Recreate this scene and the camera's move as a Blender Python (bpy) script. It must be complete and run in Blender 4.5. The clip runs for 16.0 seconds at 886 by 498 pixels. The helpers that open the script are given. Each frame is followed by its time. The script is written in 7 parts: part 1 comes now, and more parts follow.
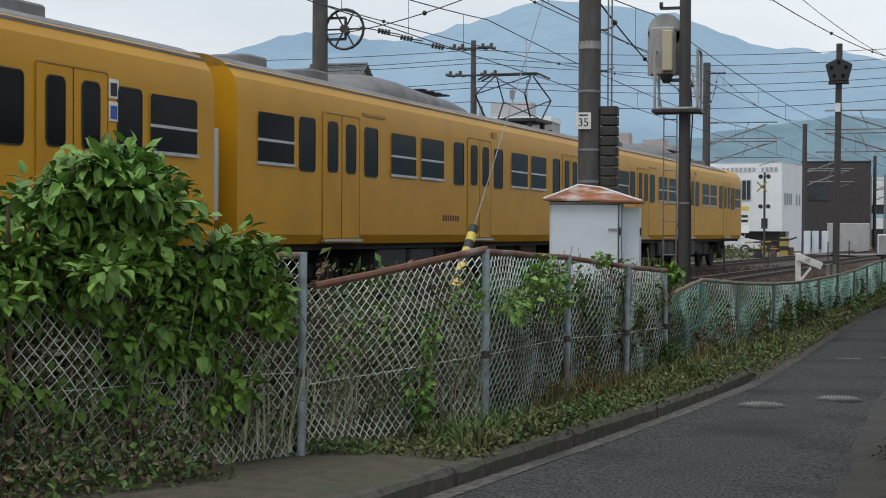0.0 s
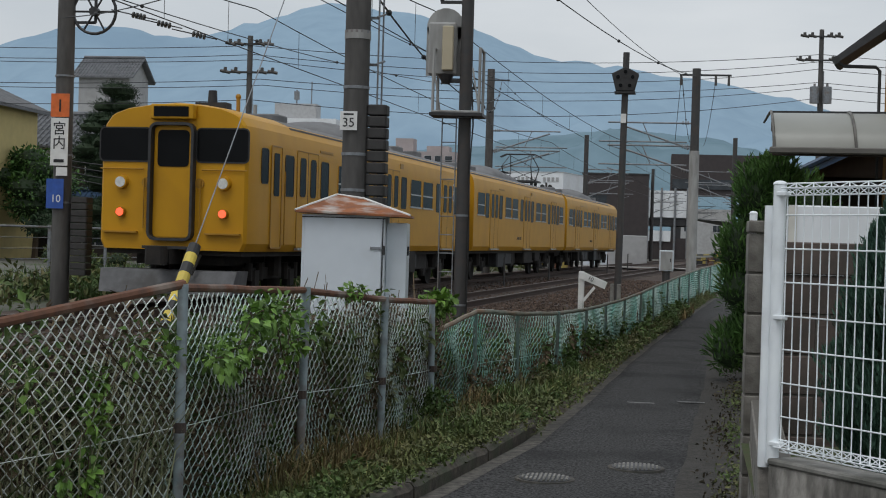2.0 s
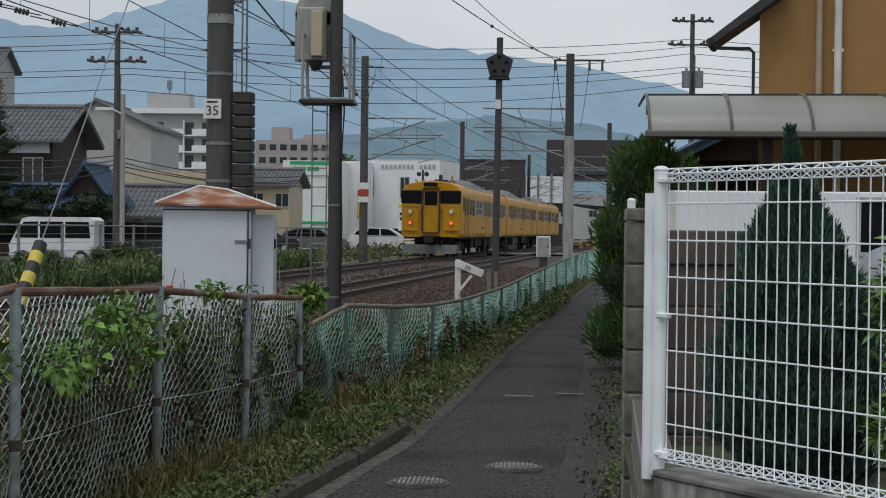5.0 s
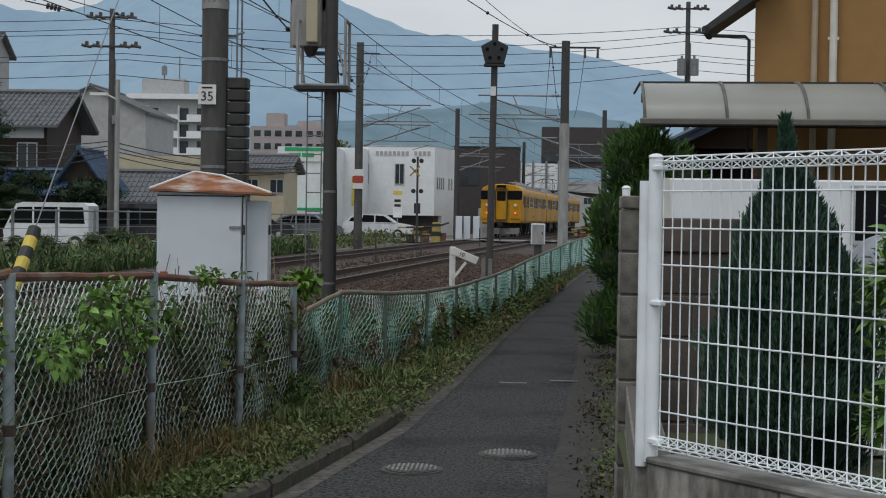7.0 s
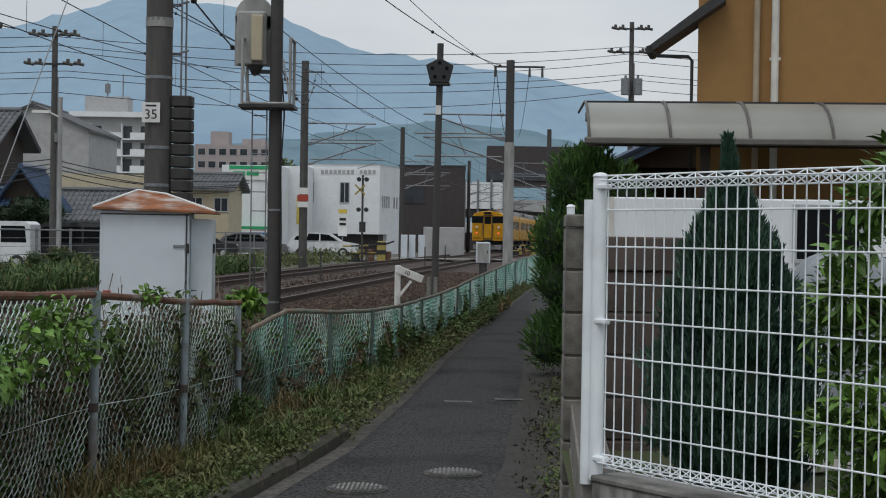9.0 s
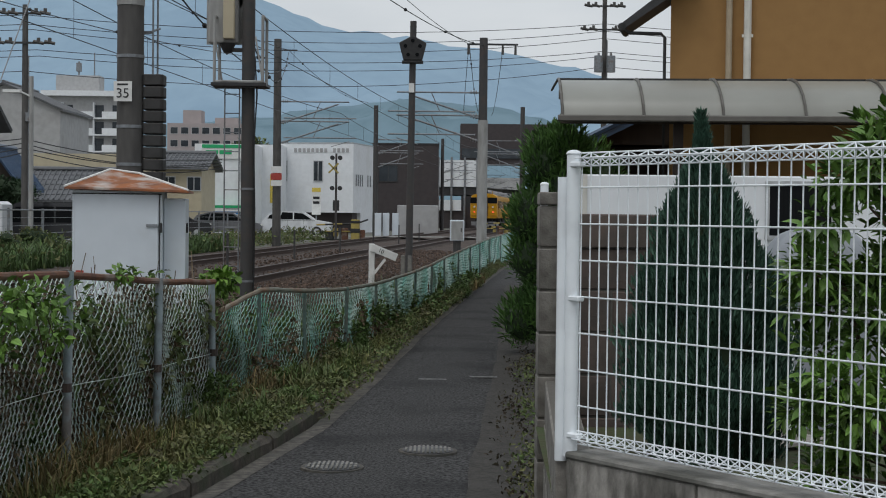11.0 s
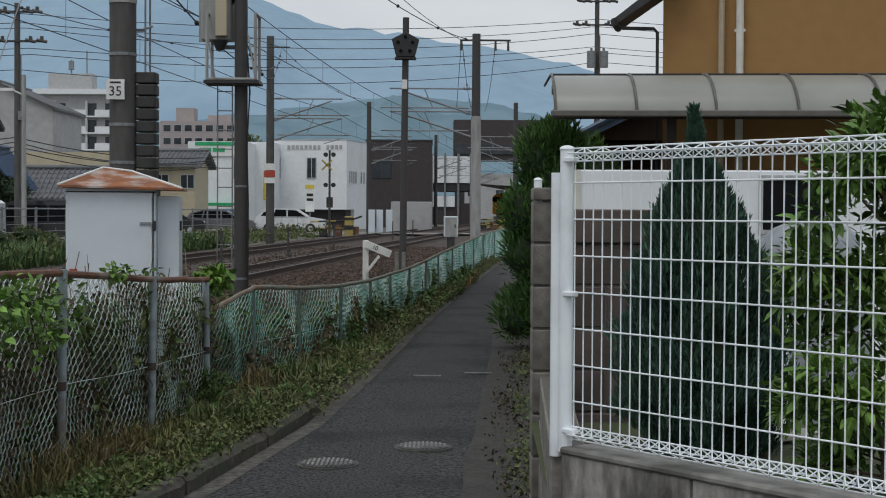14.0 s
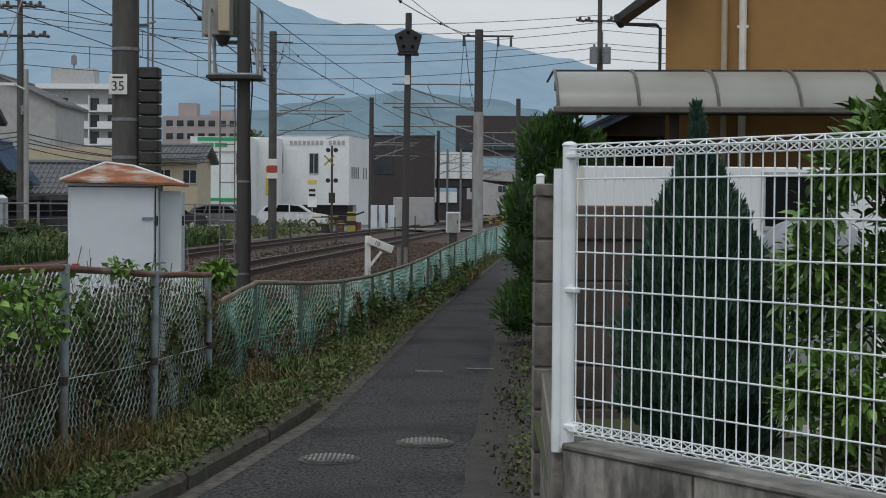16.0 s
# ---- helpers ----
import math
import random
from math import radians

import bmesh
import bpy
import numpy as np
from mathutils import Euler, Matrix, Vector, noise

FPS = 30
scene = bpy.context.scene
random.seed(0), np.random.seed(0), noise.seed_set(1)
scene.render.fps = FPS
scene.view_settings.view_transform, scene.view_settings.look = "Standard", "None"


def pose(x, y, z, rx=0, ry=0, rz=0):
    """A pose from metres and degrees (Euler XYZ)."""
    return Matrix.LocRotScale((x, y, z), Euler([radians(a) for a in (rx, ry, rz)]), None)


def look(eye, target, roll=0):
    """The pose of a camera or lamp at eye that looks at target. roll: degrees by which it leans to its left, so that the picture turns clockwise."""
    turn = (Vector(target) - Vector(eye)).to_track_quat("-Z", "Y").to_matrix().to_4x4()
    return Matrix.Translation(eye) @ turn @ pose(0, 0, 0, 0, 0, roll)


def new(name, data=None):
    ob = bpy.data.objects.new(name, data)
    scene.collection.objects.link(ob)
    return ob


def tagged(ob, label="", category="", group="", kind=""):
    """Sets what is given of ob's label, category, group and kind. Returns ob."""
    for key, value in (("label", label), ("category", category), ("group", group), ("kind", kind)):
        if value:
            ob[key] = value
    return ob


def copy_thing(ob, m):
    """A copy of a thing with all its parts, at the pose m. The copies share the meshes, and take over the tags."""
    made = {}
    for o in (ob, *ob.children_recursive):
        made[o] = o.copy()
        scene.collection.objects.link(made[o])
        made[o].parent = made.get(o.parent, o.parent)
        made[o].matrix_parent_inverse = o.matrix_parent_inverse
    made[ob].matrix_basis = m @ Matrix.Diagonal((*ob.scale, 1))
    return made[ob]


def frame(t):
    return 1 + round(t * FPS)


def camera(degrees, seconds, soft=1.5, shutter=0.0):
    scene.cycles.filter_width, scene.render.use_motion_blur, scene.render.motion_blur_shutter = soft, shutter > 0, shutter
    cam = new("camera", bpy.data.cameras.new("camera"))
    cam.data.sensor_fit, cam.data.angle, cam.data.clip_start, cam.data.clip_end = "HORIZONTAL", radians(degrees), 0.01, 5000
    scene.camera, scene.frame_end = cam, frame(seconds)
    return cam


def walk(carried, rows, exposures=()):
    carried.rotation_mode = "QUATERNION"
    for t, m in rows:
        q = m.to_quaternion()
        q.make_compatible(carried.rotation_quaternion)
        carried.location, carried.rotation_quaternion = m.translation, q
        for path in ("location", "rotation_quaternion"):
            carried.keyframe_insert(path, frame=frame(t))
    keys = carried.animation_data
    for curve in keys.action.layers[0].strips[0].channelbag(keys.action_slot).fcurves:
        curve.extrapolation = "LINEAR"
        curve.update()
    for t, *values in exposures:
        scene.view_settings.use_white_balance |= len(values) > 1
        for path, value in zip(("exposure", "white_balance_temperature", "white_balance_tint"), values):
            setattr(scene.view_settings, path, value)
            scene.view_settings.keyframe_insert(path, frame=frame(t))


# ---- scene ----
cam = camera(32.45, 16.0, soft=1.05)
# seconds, eye x y z, yaw (to the left), pitch, roll
PATH = [
    (0.0, 0.216, -3.129, 1.378, 15.815, -0.619, 0.268),
    (0.5, 0.107, -1.825, 1.467, 14.76, -0.361, 0.389),
    (1.0, 0.047, -1.147, 1.5, 12.045, -0.125, 0.415),
    (1.5, -0.012, -0.809, 1.511, 9.723, -0.232, 0.82),
    (2.0, -0.021, -0.532, 1.523, 7.677, -0.361, 1.637),
    (2.5, -0.018, -0.389, 1.527, 5.745, -0.754, 1.953),
    (3.0, -0.013, -0.102, 1.544, 4.652, -1.084, 1.327),
    (3.5, 0.0, 0.0, 1.55, 3.42, -1.13, 0.95),
    (4.0, 0.0, 0.0, 1.55, 2.89, -0.74, 0.73),
    (4.5, 0.0, 0.0, 1.55, 3.1, -0.67, 0.65),
    (7.0, 0.0, 0.0, 1.55, 2.9, -1.22, 0.89),
    (7.5, 0.0, 0.0, 1.55, 2.79, -1.17, 1.0),
    (8.0, 0.0, 0.0, 1.55, 2.53, -0.81, 0.81),
    (8.5, 0.0, 0.0, 1.55, 1.55, -0.44, 0.9),
    (11.0, 0.0, 0.0, 1.55, -0.14, -1.3, 0.63),
    (11.5, 0.0, 0.0, 1.55, -0.21, -1.48, 0.49),
    (12.0, 0.0, 0.0, 1.55, -0.08, -1.51, 0.46),
    (12.5, 0.0, 0.0, 1.55, -0.0, -1.51, 0.44),
    (13.0, 0.0, 0.0, 1.55, -0.01, -1.45, 0.54),
    (13.5, 0.0, 0.0, 1.55, -0.18, -1.39, 0.48),
    (14.0, 0.0, 0.0, 1.55, -0.37, -1.44, 0.29),
    (14.5, 0.0, 0.0, 1.55, -0.64, -1.34, 0.27),
    (15.0, 0.0, 0.0, 1.55, -0.82, -1.27, 0.39),
    (15.5, 0.0, 0.0, 1.55, -0.6, -1.31, 0.35),
    (16.0, 0.0, 0.0, 1.55, -0.29, -1.6, 0.44),
]
walk(cam, [(t, pose(x, y, z, 90 + pitch, 0, yaw) @ pose(0, 0, 0, 0, 0, roll)) for t, x, y, z, yaw, pitch, roll in PATH],
     exposures=[(0, 0.38), (0.5, 0.34), (1.0, 0.12), (1.6, 0.0), (16, 0.0)])

# ---- sky and sun: a grey, overcast summer day ----
world = bpy.data.worlds.new("sky")
scene.world = world
world.use_nodes = True
wn, wl = world.node_tree.nodes, world.node_tree.links
wn.clear()
w_out, w_bg = wn.new("ShaderNodeOutputWorld"), wn.new("ShaderNodeBackground")
w_sky, w_mix = wn.new("ShaderNodeTexSky"), wn.new("ShaderNodeMix")
w_tc, w_map, w_noise, w_ramp = wn.new("ShaderNodeTexCoord"), wn.new("ShaderNodeMapping"), wn.new("ShaderNodeTexNoise"), wn.new("ShaderNodeValToRGB")
w_sky.sky_type, w_sky.sun_disc = "NISHITA", False
w_sky.sun_elevation, w_sky.sun_rotation = radians(55), radians(200)
w_sky.air_density, w_sky.dust_density = 1.5, 4.0
w_map.inputs["Scale"].default_value = (1, 1, 3.5)
w_noise.inputs["Scale"].default_value, w_noise.inputs["Detail"].default_value = 3.0, 6
w_ramp.color_ramp.elements[0].position, w_ramp.color_ramp.elements[0].color = 0.3, (5.2, 5.7, 6.25, 1)
w_ramp.color_ramp.elements[1].position, w_ramp.color_ramp.elements[1].color = 0.72, (7.3, 7.6, 7.95, 1)
w_mix.data_type = "RGBA"
w_mix.inputs["Factor"].default_value = 0.88
wl.new(w_tc.outputs["Generated"], w_map.inputs["Vector"])
wl.new(w_map.outputs["Vector"], w_noise.inputs["Vector"])
wl.new(w_noise.outputs["Fac"], w_ramp.inputs["Fac"])
wl.new(w_sky.outputs["Color"], w_mix.inputs[6])
wl.new(w_ramp.outputs["Color"], w_mix.inputs[7])
wl.new(w_mix.outputs[2], w_bg.inputs["Color"])
w_bg.inputs["Strength"].default_value = 0.1
wl.new(w_bg.outputs["Background"], w_out.inputs["Surface"])
sun = new("sun", bpy.data.lights.new("sun", "SUN"))
sun.data.energy, sun.data.angle, sun.data.color = 0.9, radians(25), (0.97, 0.98, 0.97)
sun.matrix_world = look((0, 0, 50), (12, 22, 0))


# ---- materials ----
def mat(name, col, rough=0.7, metal=0.0, col2=None, scale=8.0, bump=0.0, bscale=None, spots=None, sscale=1.5, samt=0.45,
        rnd=0.0, isl=0.0, spec=0.5, stretch=(1, 1, 1), emit=0.0, coat=0.0):
    """A surface: base colour varied by fine grain (col2), by larger stains (spots), by object or island, with relief."""
    m = bpy.data.materials.new(name)
    m.use_nodes = True
    n, l = m.node_tree.nodes, m.node_tree.links
    b = n["Principled BSDF"]
    b.inputs["Roughness"].default_value, b.inputs["Metallic"].default_value = rough, metal
    b.inputs["Specular IOR Level"].default_value = spec
    b.inputs["Coat Weight"].default_value = coat
    tc, mp = n.new("ShaderNodeTexCoord"), n.new("ShaderNodeMapping")
    mp.inputs["Scale"].default_value = stretch
    l.new(tc.outputs["Object"], mp.inputs["Vector"])

    def noise_of(sc, detail=5):
        t = n.new("ShaderNodeTexNoise")
        t.inputs["Scale"].default_value, t.inputs["Detail"].default_value = sc, detail
        l.new(mp.outputs["Vector"], t.inputs["Vector"])
        return t.outputs["Fac"]

    def ramped(fac, lo, hi):
        r = n.new("ShaderNodeMapRange")
        r.inputs["From Min"].default_value, r.inputs["From Max"].default_value = lo, hi
        l.new(fac, r.inputs["Value"])
        return r.outputs["Result"]

    def mixed(fac, a, c):
        x = n.new("ShaderNodeMix")
        x.data_type = "RGBA"
        for sock, v in ((x.inputs["Factor"], fac), (x.inputs[6], a), (x.inputs[7], c)):
            if hasattr(v, "is_linked"):
                l.new(v, sock)
            else:
                sock.default_value = v if isinstance(v, float) else (*v, 1)
        return x.outputs[2]
    c2 = col2 or tuple(v * 0.78 for v in col)
    out = mixed(ramped(noise_of(scale), 0.35, 0.68), col, c2)
    if spots:
        k = n.new("ShaderNodeMath")
        k.operation = "MULTIPLY"
        l.new(ramped(noise_of(sscale, 8), 0.5, 0.66), k.inputs[0])
        k.inputs[1].default_value = samt
        out = mixed(k.outputs[0], out, spots)
    if rnd or isl:
        h = n.new("ShaderNodeHueSaturation")
        src = n.new("ShaderNodeObjectInfo").outputs["Random"] if rnd else n.new("ShaderNodeNewGeometry").outputs["Random Per Island"]
        r = n.new("ShaderNodeMapRange")
        l.new(src, r.inputs["Value"])
        r.inputs["To Min"].default_value, r.inputs["To Max"].default_value = 1 - (rnd or isl), 1 + (rnd or isl)
        l.new(r.outputs["Result"], h.inputs["Value"])
        l.new(out, h.inputs["Color"])
        out = h.outputs["Color"]
    l.new(out, b.inputs["Base Color"])
    if bump:
        bp = n.new("ShaderNodeBump")
        bp.inputs["Strength"].default_value, bp.inputs["Distance"].default_value = bump, 0.01
        l.new(noise_of(bscale or scale * 4), bp.inputs["Height"])
        l.new(bp.outputs["Normal"], b.inputs["Normal"])
    if emit:
        b.inputs["Emission Color"].default_value = (*col, 1)
        b.inputs["Emission Strength"].default_value = emit
    return m


def glassy(name, col, rough=0.08):
    m = mat(name, col, rough, scale=1.0, col2=tuple(v * 0.6 for v in col), spec=0.3)
    return m


M = {}
M["asphalt"] = mat("asphalt", (0.098, 0.097, 0.096), 0.92, col2=(0.012, 0.012, 0.0125), scale=55, bump=1.0, bscale=70, spots=(0.026, 0.026, 0.027), sscale=0.9, samt=0.6, spec=0.12)
M["asphalt_patch"] = mat("asphalt_patch", (0.080, 0.080, 0.081), 0.88, col2=(0.021, 0.021, 0.023), scale=42, bump=1.0, bscale=70)
M["concrete"] = mat("concrete", (0.27, 0.26, 0.24), 0.9, col2=(0.18, 0.175, 0.16), scale=14, bump=0.35, bscale=70, spots=(0.06, 0.06, 0.05), sscale=3, samt=0.75)
M["edge"] = mat("worn_edge_concrete", (0.125, 0.114, 0.098), 0.92, col2=(0.04, 0.037, 0.032), scale=16, bump=0.5, bscale=60, spots=(0.045, 0.045, 0.04), sscale=2.2, samt=0.9)
M["mud"] = mat("muddy_gutter", (0.052, 0.047, 0.041), 0.95, col2=(0.024, 0.022, 0.019), scale=24, bump=0.8, bscale=60, spots=(0.06, 0.056, 0.05), sscale=2.5, samt=0.6)
M["kerb"] = mat("kerb", (0.098, 0.084, 0.066), 0.92, col2=(0.036, 0.032, 0.026), scale=16, bump=0.5, bscale=60, spots=(0.05, 0.06, 0.035), sscale=3, samt=0.85)
M["block"] = mat("block", (0.115, 0.088, 0.075), 0.95, col2=(0.10, 0.08, 0.07), scale=20, bump=0.4, bscale=90, spots=(0.05, 0.045, 0.04), sscale=2.2, samt=0.7, rnd=0.12)
M["block_grey"] = mat("block_grey", (0.25, 0.235, 0.21), 0.95, col2=(0.17, 0.155, 0.14), scale=20, bump=0.4, bscale=90, spots=(0.07, 0.065, 0.055), sscale=2.2, samt=0.8, rnd=0.1)
M["mortar"] = mat("mortar", (0.13, 0.12, 0.105), 0.95, scale=30)
M["pole"] = mat("pole_concrete", (0.10, 0.095, 0.09), 0.85, col2=(0.07, 0.066, 0.063), scale=10, bump=0.2, spots=(0.045, 0.043, 0.04), sscale=3, samt=0.6, stretch=(1, 1, 0.25))
M["pole_light"] = mat("pole_light", (0.38, 0.38, 0.37), 0.85, col2=(0.28, 0.28, 0.27), scale=6, bump=0.2, spots=(0.14, 0.13, 0.12), sscale=2, samt=0.6, stretch=(1, 1, 0.25))
M["pole_dark"] = mat("pole_dark", (0.048, 0.048, 0.049), 0.7, col2=(0.06, 0.055, 0.052), scale=8, bump=0.2, spots=(0.075, 0.055, 0.045), sscale=2, samt=0.4)
M["steel"] = mat("galvanised_steel", (0.26, 0.28, 0.30), 0.55, 0.35, col2=(0.18, 0.19, 0.2), scale=12, bump=0.1, spots=(0.16, 0.09, 0.05), sscale=4, samt=0.4)
M["steel_dark"] = mat("dark_steel", (0.05, 0.05, 0.052), 0.55, 0.3, col2=(0.035, 0.035, 0.036), scale=9)
M["post"] = mat("fence_post_paint", (0.31, 0.37, 0.39), 0.6, 0.1, col2=(0.21, 0.26, 0.275), scale=14, bump=0.2, spots=(0.14, 0.075, 0.045), sscale=6, samt=0.6)
M["rust"] = mat("rusty_pipe", (0.17, 0.075, 0.042), 0.85, col2=(0.10, 0.052, 0.036), scale=14, bump=0.3, spots=(0.25, 0.22, 0.19), sscale=3, samt=0.7)
M["rust_roof"] = mat("rusty_sheet", (0.33, 0.115, 0.04), 0.8, col2=(0.17, 0.075, 0.045), scale=6, bump=0.15, spots=(0.50, 0.47, 0.44), sscale=3.2, samt=0.95, stretch=(1, 1.6, 1))
M["wire_green"] = mat("green_coated_wire", (0.52, 0.66, 0.62), 0.45, col2=(0.76, 0.80, 0.77), scale=2.0, spots=(0.10, 0.125, 0.10), sscale=2.0, samt=0.72)
M["wire_bright"] = mat("bright_coated_wire", (0.80, 0.86, 0.82), 0.4, col2=(0.86, 0.88, 0.85), scale=2.0, spots=(0.24, 0.28, 0.24), sscale=1.3, samt=0.6)
M["wire_teal"] = mat("teal_coated_wire", (0.13, 0.37, 0.30), 0.5, col2=(0.50, 0.64, 0.61), scale=1.6, spots=(0.06, 0.12, 0.09), sscale=1.1, samt=0.85)
M["white_paint"] = mat("white_powder_coat", (0.90, 0.94, 0.96), 0.35, col2=(0.80, 0.84, 0.88), scale=5, spots=(0.55, 0.55, 0.54), sscale=5, samt=0.3)
M["cabinet"] = mat("cabinet_paint", (0.66, 0.71, 0.76), 0.5, col2=(0.60, 0.65, 0.70), scale=2.5, spots=(0.5, 0.52, 0.53), sscale=2.0, samt=0.4)
M["black"] = mat("black_rubber", (0.02, 0.02, 0.021), 0.6, col2=(0.03, 0.03, 0.03), scale=10)
M["yellow"] = mat("signal_yellow", (0.72, 0.55, 0.08), 0.6, col2=(0.55, 0.42, 0.08), scale=9)
M["red"] = mat("signal_red", (0.45, 0.06, 0.04), 0.5, scale=9)
M["orange"] = mat("signal_orange", (0.75, 0.16, 0.03), 0.5, scale=9)
M["blue"] = mat("plate_blue", (0.03, 0.10, 0.42), 0.5, scale=9)
M["white"] = mat("white_plate", (0.78, 0.78, 0.76), 0.6, col2=(0.68, 0.68, 0.66), scale=8)
M["worn_white"] = mat("worn_road_paint", (0.20, 0.20, 0.195), 0.8, col2=(0.09, 0.09, 0.09), scale=30)
M["rail_green"] = mat("weathered_green_pipe", (0.20, 0.21, 0.17), 0.75, col2=(0.13, 0.14, 0.11), scale=9, bump=0.2, spots=(0.22, 0.13, 0.08), sscale=2.0, samt=0.8)
M["ink"] = mat("black_ink", (0.015, 0.015, 0.017), 0.6)
M["train"] = mat("train_yellow", (0.56, 0.285, 0.013), 0.42, col2=(0.51, 0.257, 0.012), scale=1.6, spots=(0.43, 0.215, 0.016), sscale=0.7, samt=0.4, spec=0.22)
# Darkened copy of train yellow: shade put into frames, rails and fittings.
M["train_shaded"] = mat("train_yellow_shade", (0.40, 0.20, 0.012), 0.45, scale=3)
M["train_roof"] = mat("train_roof_grey", (0.20, 0.20, 0.205), 0.75, col2=(0.15, 0.15, 0.15), scale=3, spots=(0.10, 0.095, 0.09), sscale=1, samt=0.5)
M["under"] = mat("bogie_grime", (0.015, 0.0135, 0.0125), 0.9, col2=(0.027, 0.023, 0.020), scale=6, bump=0.3)
M["under_grey"] = mat("snowplough_grey", (0.032, 0.034, 0.037), 0.7, col2=(0.022, 0.022, 0.024), scale=6)
M["plough"] = mat("plough_grey", (0.13, 0.13, 0.135), 0.7, col2=(0.09, 0.09, 0.092), scale=6, spots=(0.05, 0.045, 0.04), sscale=2, samt=0.6)
M["train_glass"] = mat("train_glass", (0.010, 0.011, 0.012), 0.16, scale=1.0, spec=0.06)
M["alu"] = mat("aluminium_sash", (0.55, 0.56, 0.57), 0.4, 0.6, scale=20)
M["tail_light"] = mat("tail_light", (1.0, 0.10, 0.04), 0.3, emit=1.5)
M["lens"] = mat("lamp_lens", (0.75, 0.75, 0.72), 0.15, scale=20)
M["rail"] = mat("rail_steel", (0.06, 0.034, 0.024), 0.7, 0.3, col2=(0.06, 0.036, 0.028), scale=20)
M["rail_top"] = mat("rail_running_face", (0.15, 0.125, 0.11), 0.5, 0.8, scale=15)
M["sleeper"] = mat("sleeper", (0.075, 0.062, 0.054), 0.95, col2=(0.045, 0.037, 0.032), scale=9, bump=0.3, rnd=0.2)
M["ballast"] = mat("ballast_bed", (0.066, 0.043, 0.032), 0.95, col2=(0.030, 0.020, 0.016), scale=18, bump=1.0, bscale=22, spots=(0.09, 0.06, 0.045), sscale=0.6, samt=0.6)
M["stone"] = mat("ballast_stone", (0.105, 0.07, 0.052), 0.95, col2=(0.045, 0.031, 0.024), scale=9, isl=0.5)
M["soil"] = mat("soil", (0.085, 0.07, 0.05), 0.98, col2=(0.05, 0.042, 0.03), scale=9, bump=0.8, bscale=30, spots=(0.06, 0.075, 0.03), sscale=0.8, samt=0.8)
M["ground"] = mat("town_ground", (0.15, 0.145, 0.13), 0.95, col2=(0.11, 0.11, 0.09), scale=1.5, bump=0.3, bscale=12, spots=(0.07, 0.09, 0.04), sscale=0.12, samt=0.8)
M["leaf"] = mat("vine_leaf", (0.18, 0.315, 0.06), 0.5, col2=(0.095, 0.19, 0.04), scale=4, isl=0.4, spec=0.35)
M["leaf_light"] = mat("young_leaf", (0.17, 0.29, 0.05), 0.5, col2=(0.085, 0.18, 0.03), scale=4, isl=0.35, spec=0.35)
M["leaf_shrub"] = mat("shrub_leaf", (0.13, 0.235, 0.04), 0.45, col2=(0.055, 0.12, 0.022), scale=3, isl=0.6, spec=0.4)
M["leaf_weed"] = mat("weed_leaf", (0.075, 0.125, 0.035), 0.6, col2=(0.135, 0.12, 0.055), scale=2.2, isl=0.45, spec=0.3)
M["leaf_dry"] = mat("dry_grass", (0.19, 0.135, 0.055), 0.8, col2=(0.12, 0.10, 0.04), scale=4, isl=0.4)
M["leaf_dark"] = mat("conifer_needle", (0.06, 0.125, 0.085), 0.6, col2=(0.034, 0.076, 0.055), scale=3, isl=0.45, spec=0.3)
M["leaf_hedge"] = mat("hedge_needle", (0.095, 0.19, 0.045), 0.6, col2=(0.05, 0.11, 0.03), scale=3, isl=0.45, spec=0.3)
M["leaf_thicket"] = mat("thicket_leaf", (0.085, 0.14, 0.038), 0.6, col2=(0.05, 0.085, 0.025), scale=2.2, isl=0.5, spec=0.25)
M["leaf_dead"] = mat("dead_leaf", (0.16, 0.12, 0.075), 0.85, col2=(0.08, 0.062, 0.042), scale=3, isl=0.5, spec=0.2)
M["leaf_pale"] = mat("pale_stalk", (0.44, 0.41, 0.29), 0.85, col2=(0.25, 0.29, 0.15), scale=2.5, isl=0.45, spec=0.2)
M["leaf_straw"] = mat("yellowing_grass", (0.20, 0.20, 0.075), 0.7, col2=(0.12, 0.145, 0.05), scale=2.5, isl=0.45, spec=0.2)
# Near-black green: the shade inside foliage, put into the colour.
M["leaf_core"] = mat("shaded_foliage", (0.026, 0.046, 0.02), 0.9, scale=6, bump=0.8, bscale=12)
# Dark brown-green mottle; the shade deep in the thicket is in the colour.
M["thicket"] = mat("thicket_shade", (0.06, 0.053, 0.035), 0.95, col2=(0.026, 0.029, 0.017), scale=14, bump=1.0, bscale=18, spots=(0.04, 0.06, 0.022), sscale=3, samt=0.8)
M["clamp"] = mat("rusty_clamp", (0.085, 0.06, 0.05), 0.9, col2=(0.05, 0.04, 0.036), scale=30)
M["dull_yellow"] = mat("faded_yellow", (0.42, 0.33, 0.09), 0.7, col2=(0.33, 0.26, 0.08), scale=6)
M["litter"] = mat("wet_leaf_litter", (0.06, 0.046, 0.032), 0.9, col2=(0.03, 0.03, 0.02), scale=3, isl=0.5, spec=0.2)
M["stained_wall"] = mat("stained_render", (0.36, 0.34, 0.31), 0.95, col2=(0.17, 0.16, 0.145), scale=26, bump=0.7, bscale=70, spots=(0.05, 0.047, 0.04), sscale=7.5, samt=0.9, stretch=(1, 1, 0.4))
M["pine"] = mat("pine_needle", (0.036, 0.064, 0.032), 0.7, col2=(0.020, 0.038, 0.020), scale=1.5, isl=0.5, spec=0.2)
